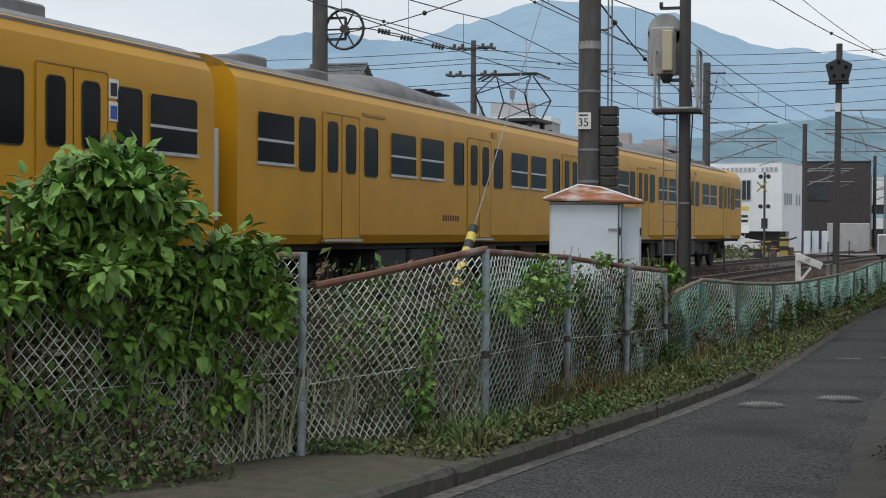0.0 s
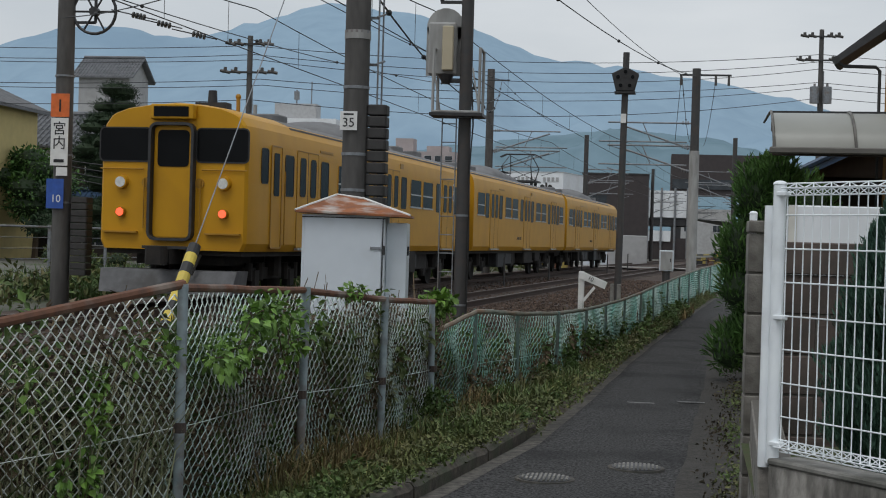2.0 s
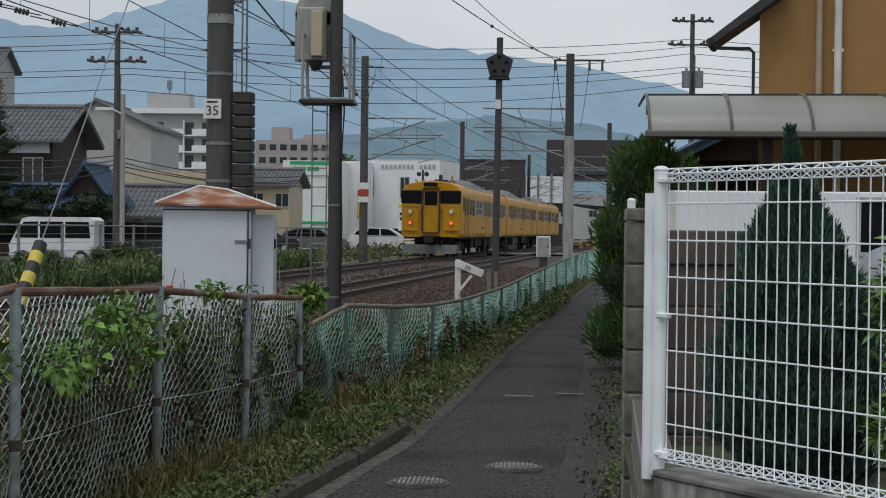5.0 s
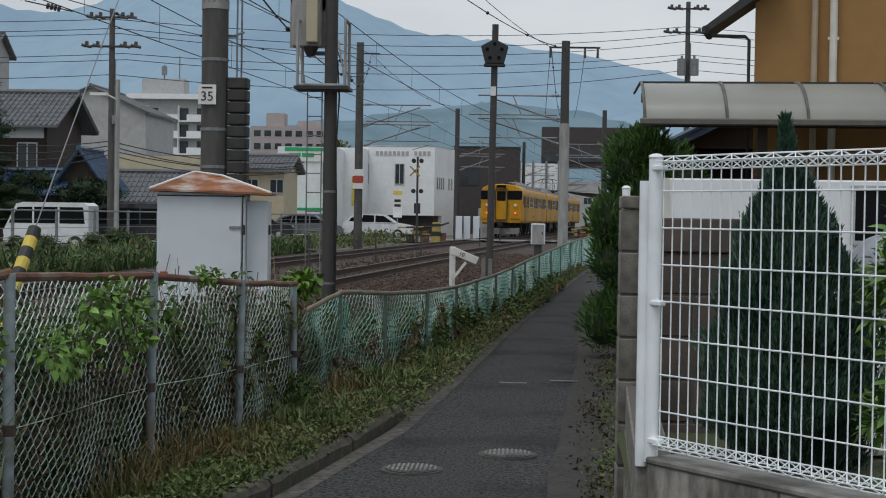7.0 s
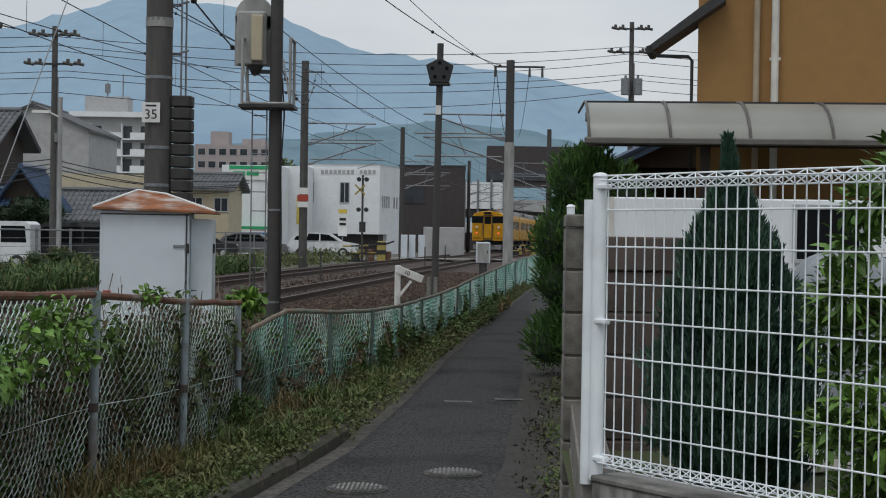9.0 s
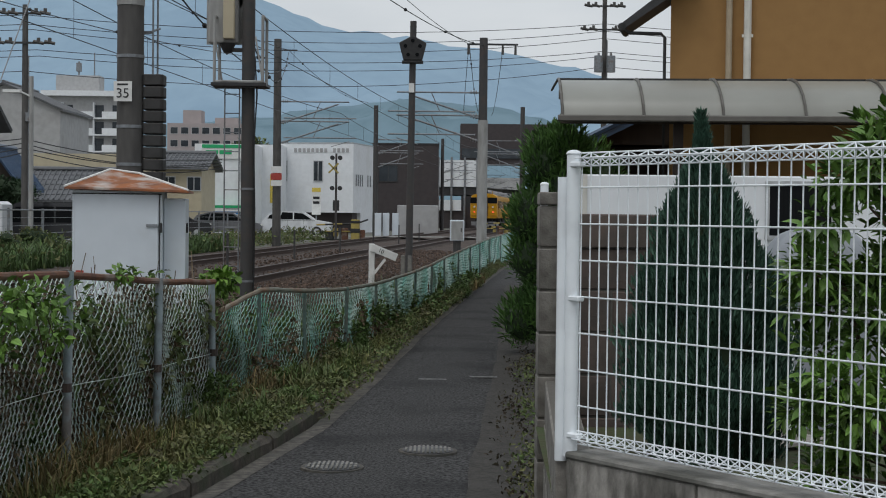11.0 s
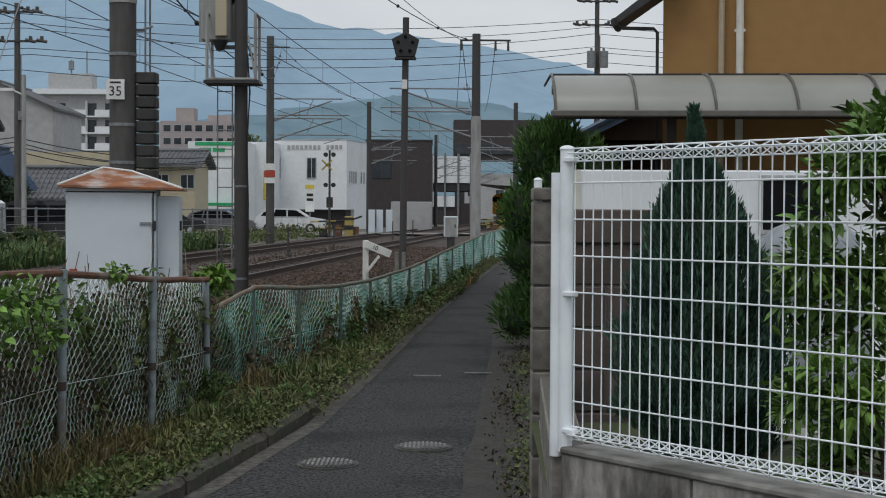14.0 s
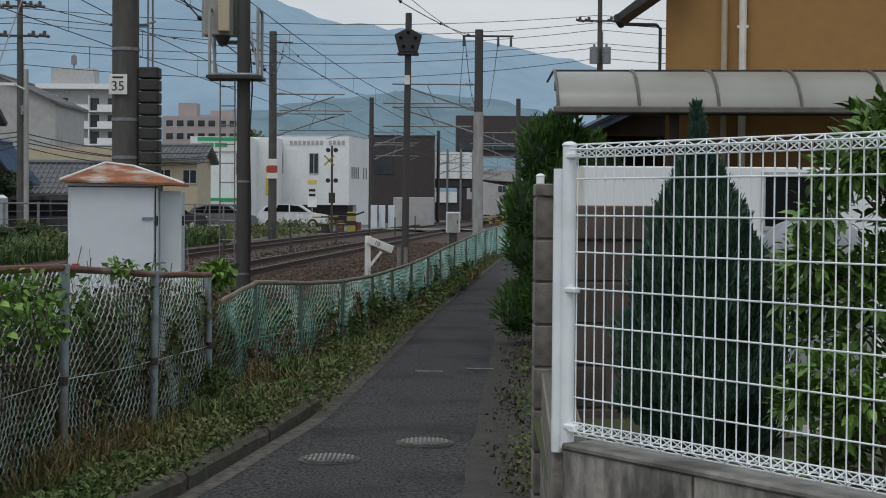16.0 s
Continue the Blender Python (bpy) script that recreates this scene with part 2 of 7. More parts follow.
M["reed"] = mat("reed_grass", (0.085, 0.14, 0.045), 0.6, col2=(0.055, 0.095, 0.032), scale=1.5, isl=0.4, spec=0.3)
M["weight"] = mat("cast_weight", (0.045, 0.043, 0.042), 0.7, col2=(0.03, 0.029, 0.028), scale=8, bump=0.2)
M["post_green"] = mat("faded_green_post", (0.12, 0.19, 0.17), 0.6, 0.1, col2=(0.08, 0.13, 0.115), scale=14, bump=0.2, spots=(0.14, 0.10, 0.07), sscale=6, samt=0.5)
M["wood"] = mat("twig", (0.10, 0.07, 0.045), 0.9, scale=12, bump=0.4)
M["stucco"] = mat("ochre_stucco", (0.315, 0.175, 0.062), 0.9, col2=(0.285, 0.155, 0.055), scale=6, bump=0.25, bscale=140)
M["house_dark"] = mat("dark_timber", (0.045, 0.032, 0.025), 0.8, col2=(0.03, 0.022, 0.018), scale=7, bump=0.2, stretch=(1, 1, 0.2))
M["house_white"] = mat("white_render", (0.80, 0.82, 0.84), 0.85, col2=(0.74, 0.76, 0.78), scale=3, bump=0.1, spots=(0.62, 0.62, 0.61), sscale=0.6, samt=0.3)
M["grey_wall"] = mat("grey_siding", (0.42, 0.42, 0.42), 0.85, col2=(0.36, 0.36, 0.36), scale=2, spots=(0.3, 0.29, 0.28), sscale=0.5, samt=0.4)
M["cream_wall"] = mat("cream_siding", (0.52, 0.46, 0.33), 0.85, col2=(0.46, 0.40, 0.29), scale=2)
M["yellow_wall"] = mat("yellow_siding", (0.60, 0.49, 0.22), 0.85, col2=(0.54, 0.44, 0.20), scale=2, spots=(0.42, 0.35, 0.18), sscale=0.5, samt=0.4)
M["brown_wall"] = mat("dark_brown_cladding", (0.052, 0.042, 0.042), 0.7, col2=(0.042, 0.034, 0.035), scale=2)
M["pink_wall"] = mat("pink_render", (0.40, 0.35, 0.345), 0.85, col2=(0.36, 0.315, 0.31), scale=0.6)
M["tile_grey"] = mat("kawara_grey", (0.15, 0.155, 0.165), 0.6, col2=(0.10, 0.105, 0.11), scale=2, isl=0.25, bump=0.2)
M["tile_blue"] = mat("kawara_blue", (0.05, 0.09, 0.16), 0.35, col2=(0.03, 0.06, 0.11), scale=2, isl=0.25)
M["pane"] = glassy("house_pane", (0.05, 0.06, 0.07), 0.1)
M["canopy"] = mat("frosted_polycarbonate", (0.30, 0.30, 0.27), 0.35, col2=(0.26, 0.262, 0.235), scale=1.2, spots=(0.22, 0.215, 0.19), sscale=1.0, samt=0.5)
M["canopy_frame"] = mat("canopy_frame", (0.14, 0.13, 0.115), 0.45, 0.3, scale=8)
M["downpipe"] = mat("downpipe_white", (0.70, 0.68, 0.62), 0.5, scale=5)
M["pipe_beige"] = mat("pipe_beige", (0.42, 0.34, 0.24), 0.5, scale=5)
M["car_white"] = mat("car_white", (0.74, 0.76, 0.78), 0.25, scale=2, coat=0.5)
M["car_grey"] = mat("car_grey", (0.16, 0.16, 0.17), 0.3, 0.3, scale=2, coat=0.5)
M["car_dark"] = mat("car_dark", (0.03, 0.03, 0.034), 0.3, 0.2, scale=2, coat=0.5)
# Distance haze is painted into this slope as a pale blue base colour.
M["mountain"] = mat("hazed_forest_slope", (0.29, 0.40, 0.495), 1.0, col2=(0.265, 0.37, 0.465), scale=0.03, spots=(0.235, 0.335, 0.43), sscale=0.004, samt=0.8, spec=0.0)
# The woods' green is shifted to blue-grey, standing in for haze.
M["foothill"] = mat("hazed_wooded_foothill", (0.185, 0.27, 0.32), 1.0, col2=(0.145, 0.22, 0.26), scale=0.05, spots=(0.21, 0.30, 0.35), sscale=0.02, samt=0.6, spec=0.0, bump=0.5, bscale=0.1)
M["green_band"] = mat("store_green", (0.02, 0.42, 0.16), 0.5, scale=4)
M["blue_band"] = mat("store_blue", (0.02, 0.20, 0.50), 0.5, scale=4)
M["cloth"] = mat("white_sheet", (0.33, 0.35, 0.38), 0.85, col2=(0.25, 0.27, 0.29), scale=5, bump=0.3)
M["lawn"] = mat("garden_soil", (0.06, 0.085, 0.03), 0.95, col2=(0.08, 0.075, 0.04), scale=7, bump=0.6)
M["deck"] = mat("deck_board", (0.42, 0.39, 0.35), 0.8, scale=8, rnd=0.1)
M["wirec"] = mat("overhead_wire", (0.028, 0.029, 0.031), 0.6, scale=5)
M["insulator"] = mat("insulator", (0.06, 0.055, 0.05), 0.4, scale=9)


# ---- mesh building ----
class MB:
    """Vertices and faces of one mesh, gathered shape by shape."""
    def __init__(self):
        self.v, self.f = [], []

    def add(self, verts, faces):
        o = len(self.v)
        self.v += [tuple(p) for p in verts]
        self.f += [tuple(o + i for i in q) for q in faces]
        return self

    def box(self, c, s, rz=0.0, m=None, ch=0.0):
        """A box of size s round c; ch chamfers its upright edges."""
        x, y, z = s[0] / 2, s[1] / 2, s[2] / 2
        k = min(ch, x * 0.9, y * 0.9)
        ring = [(-x, -y), (x, -y), (x, y), (-x, y)] if not k else [(-x + k, -y), (x - k, -y), (x, -y + k), (x, y - k), (x - k, y), (-x + k, y), (-x, y - k), (-x, -y + k)]
        n = len(ring)
        pts = [Vector((*p, -z)) for p in ring] + [Vector((*p, z)) for p in ring]
        r = m or Matrix.Rotation(radians(rz), 4, "Z")
        self.add([r @ p + Vector(c) for p in pts],
                 [tuple(range(n))[::-1], tuple(range(n, 2 * n))] + [(i, (i + 1) % n, n + (i + 1) % n, n + i) for i in range(n)])
        return self

    def cyl(self, a, b, r0, r1=None, n=10, caps=True):
        a, b = Vector(a), Vector(b)
        r1 = r0 if r1 is None else r1
        d = (b - a).normalized()
        u = d.orthogonal().normalized()
        w = d.cross(u)
        ring = [(u * math.cos(2 * math.pi * i / n) + w * math.sin(2 * math.pi * i / n)) for i in range(n)]
        f = [(i, (i + 1) % n, n + (i + 1) % n, n + i) for i in range(n)]
        if caps:
            f += [tuple(range(n))[::-1], tuple(range(n, 2 * n))]
        return self.add([a + p * r0 for p in ring] + [b + p * r1 for p in ring], f)

    def tube(self, pts, r, n=6):
        pts = [Vector(p) for p in pts]
        o, k = [], len(pts)
        for i, p in enumerate(pts):
            d = (pts[min(i + 1, k - 1)] - pts[max(i - 1, 0)]).normalized()
            u = Vector((0, 0, 1)).cross(d)
            u = u.normalized() if u.length > 1e-3 else Vector((1, 0, 0))
            w = d.cross(u)
            o += [p + (u * math.cos(2 * math.pi * j / n) + w * math.sin(2 * math.pi * j / n)) * r for j in range(n)]
        f = [(i * n + j, i * n + (j + 1) % n, (i + 1) * n + (j + 1) % n, (i + 1) * n + j) for i in range(k - 1) for j in range(n)]
        f += [tuple(range(n))[::-1], tuple(range((k - 1) * n, k * n))]
        return self.add(o, f)

    def sweep(self, sections):
        """Closed rings of equal length, joined one to the next and capped."""
        n, k = len(sections[0]), len(sections)
        f = [(i * n + j, i * n + (j + 1) % n, (i + 1) * n + (j + 1) % n, (i + 1) * n + j) for i in range(k - 1) for j in range(n)]
        f += [tuple(range(n))[::-1], tuple(range((k - 1) * n, k * n))]
        return self.add([p for s in sections for p in s], f)

    def strip(self, rows):
        """Open rows of points, joined one to the next."""
        n, k = len(rows[0]), len(rows)
        return self.add([p for s in rows for p in s], [(i * n + j, i * n + j + 1, (i + 1) * n + j + 1, (i + 1) * n + j) for i in range(k - 1) for j in range(n - 1)])

    def ball(self, c, r, n=10, k=6, sz=1.0):
        rows = [[(c[0] + r * math.sin(math.pi * i / k) * math.cos(2 * math.pi * j / n), c[1] + r * math.sin(math.pi * i / k) * math.sin(2 * math.pi * j / n),
                  c[2] + r * sz * math.cos(math.pi * i / k)) for j in range(n + 1)] for i in range(k + 1)]
        return self.strip(rows)

    def leaf(self, p, d, up, l, w):
        """A folded leaf from p along d."""
        d = d.normalized()
        s = d.cross(up)
        s = s.normalized() if s.length > 1e-3 else Vector((1, 0, 0))
        nrm = s.cross(d)
        m = p + d * l * 0.45
        return self.add([p, m + s * w / 2 + nrm * w * 0.15, p + d * l - nrm * l * 0.12, m - s * w / 2 + nrm * w * 0.15], [(0, 1, 2), (0, 2, 3)])


def broad_leaf(mb, p, d, up, l, w):
    """A rounded, folded leaf that droops to its tip."""
    d = d.normalized()
    s = d.cross(up)
    s = s.normalized() if s.length > 1e-3 else Vector((1, 0, 0))
    n = s.cross(d)
    a, b, e = p + d * l * 0.28, p + d * l * 0.66 - n * l * 0.05, p + d * l - n * l * 0.18
    mb.add([p, a + s * w * 0.46 + n * w * 0.14, a, a - s * w * 0.46 + n * w * 0.14, b + s * w * 0.36 + n * w * 0.1, b, b - s * w * 0.36 + n * w * 0.1, e],
           [(0, 1, 2), (0, 2, 3), (1, 4, 5, 2), (2, 5, 6, 3), (4, 7, 5), (5, 7, 6)])


def part(name, mb, material, parent=None, label="", smooth=False, bevel=0.0):
    """Links what mb holds as one mesh object under a thing or a part."""
    me = bpy.data.meshes.new(name)
    me.from_pydata(mb.v, [], mb.f)
    if bevel:
        bm = bmesh.new()
        bm.from_mesh(me)
        bmesh.ops.bevel(bm, geom=bm.edges[:], offset=bevel, segments=1, affect="EDGES")
        bm.to_mesh(me)
        bm.free()
    if smooth:
        me.polygons.foreach_set("use_smooth", [True] * len(me.polygons))
        me.set_sharp_from_angle(angle=radians(38 if smooth is True else smooth))
    me.materials.append(M[material])
    ob = new(name, me)
    if parent:
        ob.parent = parent
    return tagged(ob, label)


def thing(name, label, category, at=(0, 0, 0), rz=0.0, group="", kind=""):
    ob = new(name)
    ob.matrix_basis = pose(*at, 0, 0, rz)
    return tagged(ob, label, category, group, kind)


def solid(name, mb, material, label, category="", at=(0, 0, 0), rz=0.0, group="", kind="", smooth=False, bevel=0.0):
    ob = part(name, mb, material, None, label, smooth, bevel)
    ob.matrix_basis = pose(*at, 0, 0, rz)
    return tagged(ob, "", category, group, kind)


def lettering(text, size, parent, at, rot, material, name="lettering"):
    cu = bpy.data.curves.new("text", "FONT")
    cu.body, cu.size, cu.align_x, cu.align_y, cu.extrude = text, size, "CENTER", "CENTER", 0.002
    tmp = new("text", cu)
    bpy.context.view_layer.update()
    me = bpy.data.meshes.new_from_object(tmp.evaluated_get(bpy.context.evaluated_depsgraph_get()))
    bpy.data.objects.remove(tmp)
    me.materials.clear()
    me.materials.append(M[material])
    ob = new(name, me)
    ob.parent = parent
    ob.matrix_basis = pose(*at, *rot)
    return ob


R = random.Random(7)


def rv(r=R):
    return Vector((r.gauss(0, 1), r.gauss(0, 1), r.gauss(0, 1))).normalized()


# ---- the lie of the land: the railway and the lane beside it ----
RAIL_Z = 0.22


def track_x(y, side=0.0):
    """Middle of the far track; side shifts to the near one."""
    return -10.6 + 0.0785 * y + 0.0001 * y * y + side


NEAR = 3.7


def along(pts, y):
    """x of a line through (y, x) points."""
    for (a, xa), (b, xb) in zip(pts, pts[1:]):
        if y <= b:
            return xa + (xb - xa) * (y - a) / (b - a)
    return pts[-1][1]


def fence_x(y):
    """Line of the chain-link fence beside the lane."""
    return along([(-6, -9.9), (3.3, -4.2), (5.2, -3.0), (6.62, -2.25), (8.54, -2.09), (10, -1.85), (11.5, -1.70), (12.8, -1.5), (15.4, -0.98), (18.1, -0.66), (22, -0.30), (29, 0.35), (42, 1.45), (60, 3.2), (90, 6.5)], y)


def kerb_x(y):
    """Lane side of the kerb."""
    return along([(-6, -4.2), (4, -2.1), (6.86, -1.56), (8.5, -1.28), (10.9, -0.92), (14.1, -0.66), (19, -0.34), (25, 0.14), (30, 0.54), (44, 1.78), (60, 3.5), (90, 6.8)], y)


def lane_right(y):
    """Garden side of the lane."""
    return along([(-6, 0.6), (3, 0.22), (8.2, 0.38), (12.7, 0.66), (18.2, 0.96), (32, 1.62), (45, 2.75), (60, 4.6), (90, 7.9)], y)


# ---- ground, lane, railway bed ----
def curve_strip(fx_list, ys):
    """A sheet whose rows run across the given lines (x of y, z)."""
    return MB().strip([[(fx(y), y, z) for fx, z in fx_list] for y in ys])


g = MB()
g.add([(-4000, -400, -0.03), (4000, -400, -0.03), (4000, 4600, -0.03), (-4000, 4600, -0.03)], [(0, 1, 2, 3)])
solid("ground", g, "ground", "level town ground of gravel, earth and grass", kind="structure")

YS = [-6 + 1.0 * i for i in range(97)]
solid("lane", curve_strip([(lambda y: kerb_x(y) + 0.02, 0.004), (lambda y: (kerb_x(y) + lane_right(y)) / 2, 0.02), (lambda y: lane_right(y) + 0.02, 0.0)], YS),
      "asphalt", "narrow worn asphalt lane beside the railway fence", kind="structure")
solid("gutter", curve_strip([(lambda y: lane_right(y) - 0.24 + 0.05 * noise.noise(Vector((2, y * 0.9, 5))), 0.0145), (lambda y: lane_right(y), 0.008), (lambda y: lane_right(y) + 0.22, 0.010)], [-6 + 0.5 * i for i in range(80)]), "mud", "old concrete gutter strip along the lane", kind="structure")
solid("lane_edge", curve_strip([(lambda y: kerb_x(y) + 0.01, 0.0095), (lambda y: kerb_x(y) + 0.13 + 0.02 * noise.noise(Vector((0, y * 0.6, 3))), 0.0095)], [-6 + 0.25 * i for i in range(240)]), "edge", "worn concrete edge strip of the lane", kind="structure")
for cx, cy in ((-0.05, 14.1), (0.43, 14.35)):
    solid("lane_marking", MB().box((0, 0, 0.006), (0.26, 0.07, 0.006)), "worn_white", "short worn white dash on the asphalt", "marking", at=(cx, cy, 0.014), rz=-3, group="lane dashes", kind="structure")

kerb_thing = thing("kerb", "mossy concrete kerb between lane and weedy verge", "kerb", kind="structure")
kp = None
for i in range(8):
    y = -2 + i * 1.7
    a, b = Vector((kerb_x(y), y, 0)), Vector((kerb_x(y + 1.7), y + 1.7, 0))
    if kp is None:
        secs = []
        for k in range(18):
            yk = -0.8475 + 1.695 * k / 17
            w0, w1 = 0.012 * noise.noise(Vector((3, yk * 6, 1))), 0.014 * noise.noise(Vector((8, yk * 5, 4)))
            secs.append([(-0.065, yk, -0.02), (0.066 + w0, yk, -0.02), (0.064 + w0, yk, 0.078 + w1), (0.040 + w1, yk, 0.106 + w0), (-0.04, yk, 0.108 + w1), (-0.065, yk, 0.095)])
        kp = part("kerb_stone", MB().sweep([q[::-1] for q in secs]), "kerb", kerb_thing, smooth=True)
        ob = kp
    else:
        ob = new("kerb_stone", kp.data)
        ob.parent = kerb_thing
    ang = math.degrees(math.atan2(b.y - a.y, b.x - a.x)) - 90
    ob.matrix_basis = pose((a.x + b.x) / 2 - 0.06, (a.y + b.y) / 2, R.uniform(-0.006, 0.006), R.uniform(-0.3, 0.3), R.uniform(-3, 3), ang + R.uniform(-0.3, 0.3))
solid("verge", curve_strip([(lambda y: fence_x(y) - 2.2, 0.0), (lambda y: fence_x(y), 0.07), (lambda y: (fence_x(y) + kerb_x(y)) / 2, 0.10), (lambda y: kerb_x(y) - 0.11, 0.075), (lambda y: kerb_x(y) - (0.10 if y < 11.2 else -0.04 - 0.05 * noise.noise(Vector((1, y * 1.3, 7)))), 0.004)], [-6 + 0.7 * i for i in range(136)]),
      "soil", "weedy earth verge under the chain-link fence", kind="structure")
solid("verge_inner", curve_strip([(lambda y: lane_right(y) + 0.2, 0.01), (lambda y: lane_right(y) + 0.6, 0.05)], [7 + i for i in range(45)]), "soil", "strip of earth and dead leaves along the lane", kind="structure")

YT = [-60 + 4.0 * i for i in range(86)]
bed = MB()
rows = []
for y in YT:
    x0, x1 = track_x(y), track_x(y, NEAR)
    rows.append([(x0 - 3.2, y, -0.02), (x0 - 1.9, y, 0.07), (x0 - 1.2, y, 0.075), (x0 + 1.2, y, 0.075), (x0 + NEAR / 2, y, 0.03), (x1 - 1.2, y, 0.075), (x1 + 1.2, y, 0.075), (x1 + 1.7, y, 0.06), (x1 + 3.0, y, -0.02)])
bed.strip(rows)
solid("railway_bed", bed, "ballast", "rust-brown ballast bed of the double railway track", kind="structure")
for side, nm in ((0, "far"), (NEAR, "near")):
    tr = thing("railway_track", "rusty railway track with bright running faces on ballast", "railway track", group="tracks", kind="structure")
    for s in (-0.5335, 0.5335):
        foot, head = MB(), MB()
        prof = [(-0.06, -0.15), (0.06, -0.15), (0.06, -0.135), (0.012, -0.12), (0.012, -0.045), (0.033, -0.03), (0.033, -0.002), (-0.033, -0.002), (-0.033, -0.03), (-0.012, -0.045), (-0.012, -0.12), (-0.06, -0.135)]
        foot.sweep([[(track_x(y, side) + s + px_, y, RAIL_Z + pz) for px_, pz in prof] for y in YT])
        head.sweep([[(track_x(y, side) + s + px_, y, RAIL_Z + pz) for px_, pz in ((-0.026, -0.0015), (0.026, -0.0015), (0.022, 0.002), (-0.022, 0.002))] for y in YT])
        rl = part("rail", foot, "rail", tr)
        part("running_face", head, "rail_top", rl, "bright worn running face")
    sl = None
    for i in range(150):
        y = 9 + i * 0.62
        if sl is None:
            sl = part("sleeper", MB().box((0, 0, 0), (2.0, 0.22, 0.14)), "sleeper", tr, bevel=0.012)
            ob = sl
        else:
            ob = new("sleeper", sl.data)
            ob.parent = tr
        ob.matrix_basis = pose(track_x(y, side), y, 0.012 + R.uniform(-0.006, 0.006), 0, 0, -math.degrees(math.atan(0.0785 + 0.0002 * y)) + R.uniform(-1, 1))
st = MB()
rs = random.Random(3)
for i in range(9000):
    y = rs.uniform(14, 62) if i % 3 else rs.uniform(16, 34)
    u = rs.uniform(-3.6, 2.9) if i % 2 else rs.uniform(0.6, 2.9)
    x = track_x(y, NEAR) + u
    z = 0.07 if u < 1.6 else 0.07 - 0.07 * (u - 1.6) / 1.3
    if abs(abs(u) - 0.53) < 0.09:
        continue
    r = rs.uniform(0.025, 0.055)
    q = Matrix.Rotation(rs.uniform(0, 6.3), 3, rv(rs))
    pts = [q @ (Vector(p) * r * rs.uniform(0.7, 1.2)) + Vector((x, y, z + 0.01)) for p in ((1, 0, 0), (-1, 0, 0), (0, 1, 0), (0, -1, 0), (0, 0, 1), (0, 0, -1))]
    st.add(pts, [(0, 2, 4), (2, 1, 4), (1, 3, 4), (3, 0, 4), (2, 0, 5), (1, 2, 5), (3, 1, 5), (0, 3, 5)])
solid("ballast_stones", st, "stone", "loose rust-brown ballast stones", "ballast", kind="stuff")


# ---- mountains ----
def ridge(name, pts, y0, depth, material, label, seed, rough):
    """A slope that climbs to a ridge line given by x, z points."""
    mb, rows = MB(), []
    xs = np.linspace(pts[0][0], pts[-1][0], 260)
    top = np.interp(xs, [p[0] for p in pts], [p[1] for p in pts])
    for k in range(22):
        f = k / 21
        row = []
        for x, h in zip(xs, top):
            nz = noise.fractal(Vector((x * 0.004, f * 4.0, seed)), 1.0, 2.0, 5)
            nz2 = noise.fractal(Vector((x * 0.03, f * 9.0, seed + 5)), 1.0, 2.0, 4)
            z = h * (f ** 0.8) + (nz * rough * 2.6 * math.sin(math.pi * f) + nz2 * rough * 0.4)
            row.append((x * (1 - 0.25 * (1 - f)), y0 - depth * (1 - f) + nz * rough * 2.2, max(z, -2) if k else -3))
        rows.append(row)
    mb.strip(rows)
    return solid(name, mb, material, label, kind="structure", smooth=True)


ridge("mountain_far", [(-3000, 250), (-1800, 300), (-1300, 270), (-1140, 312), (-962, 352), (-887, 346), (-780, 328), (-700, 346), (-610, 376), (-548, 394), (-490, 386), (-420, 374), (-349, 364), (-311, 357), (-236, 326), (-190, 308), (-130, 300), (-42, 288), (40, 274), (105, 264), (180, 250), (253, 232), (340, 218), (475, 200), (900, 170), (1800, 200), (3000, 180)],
      2500, 900, "mountain", "forested mountain ridge with blue haze in its colour", 1.0, 20)
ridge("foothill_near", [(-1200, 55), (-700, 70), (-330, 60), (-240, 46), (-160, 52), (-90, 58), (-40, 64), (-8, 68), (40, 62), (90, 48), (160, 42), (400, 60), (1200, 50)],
      900, 350, "foothill", "wooded foothill behind the town, haze in its colour", 4.0, 11)


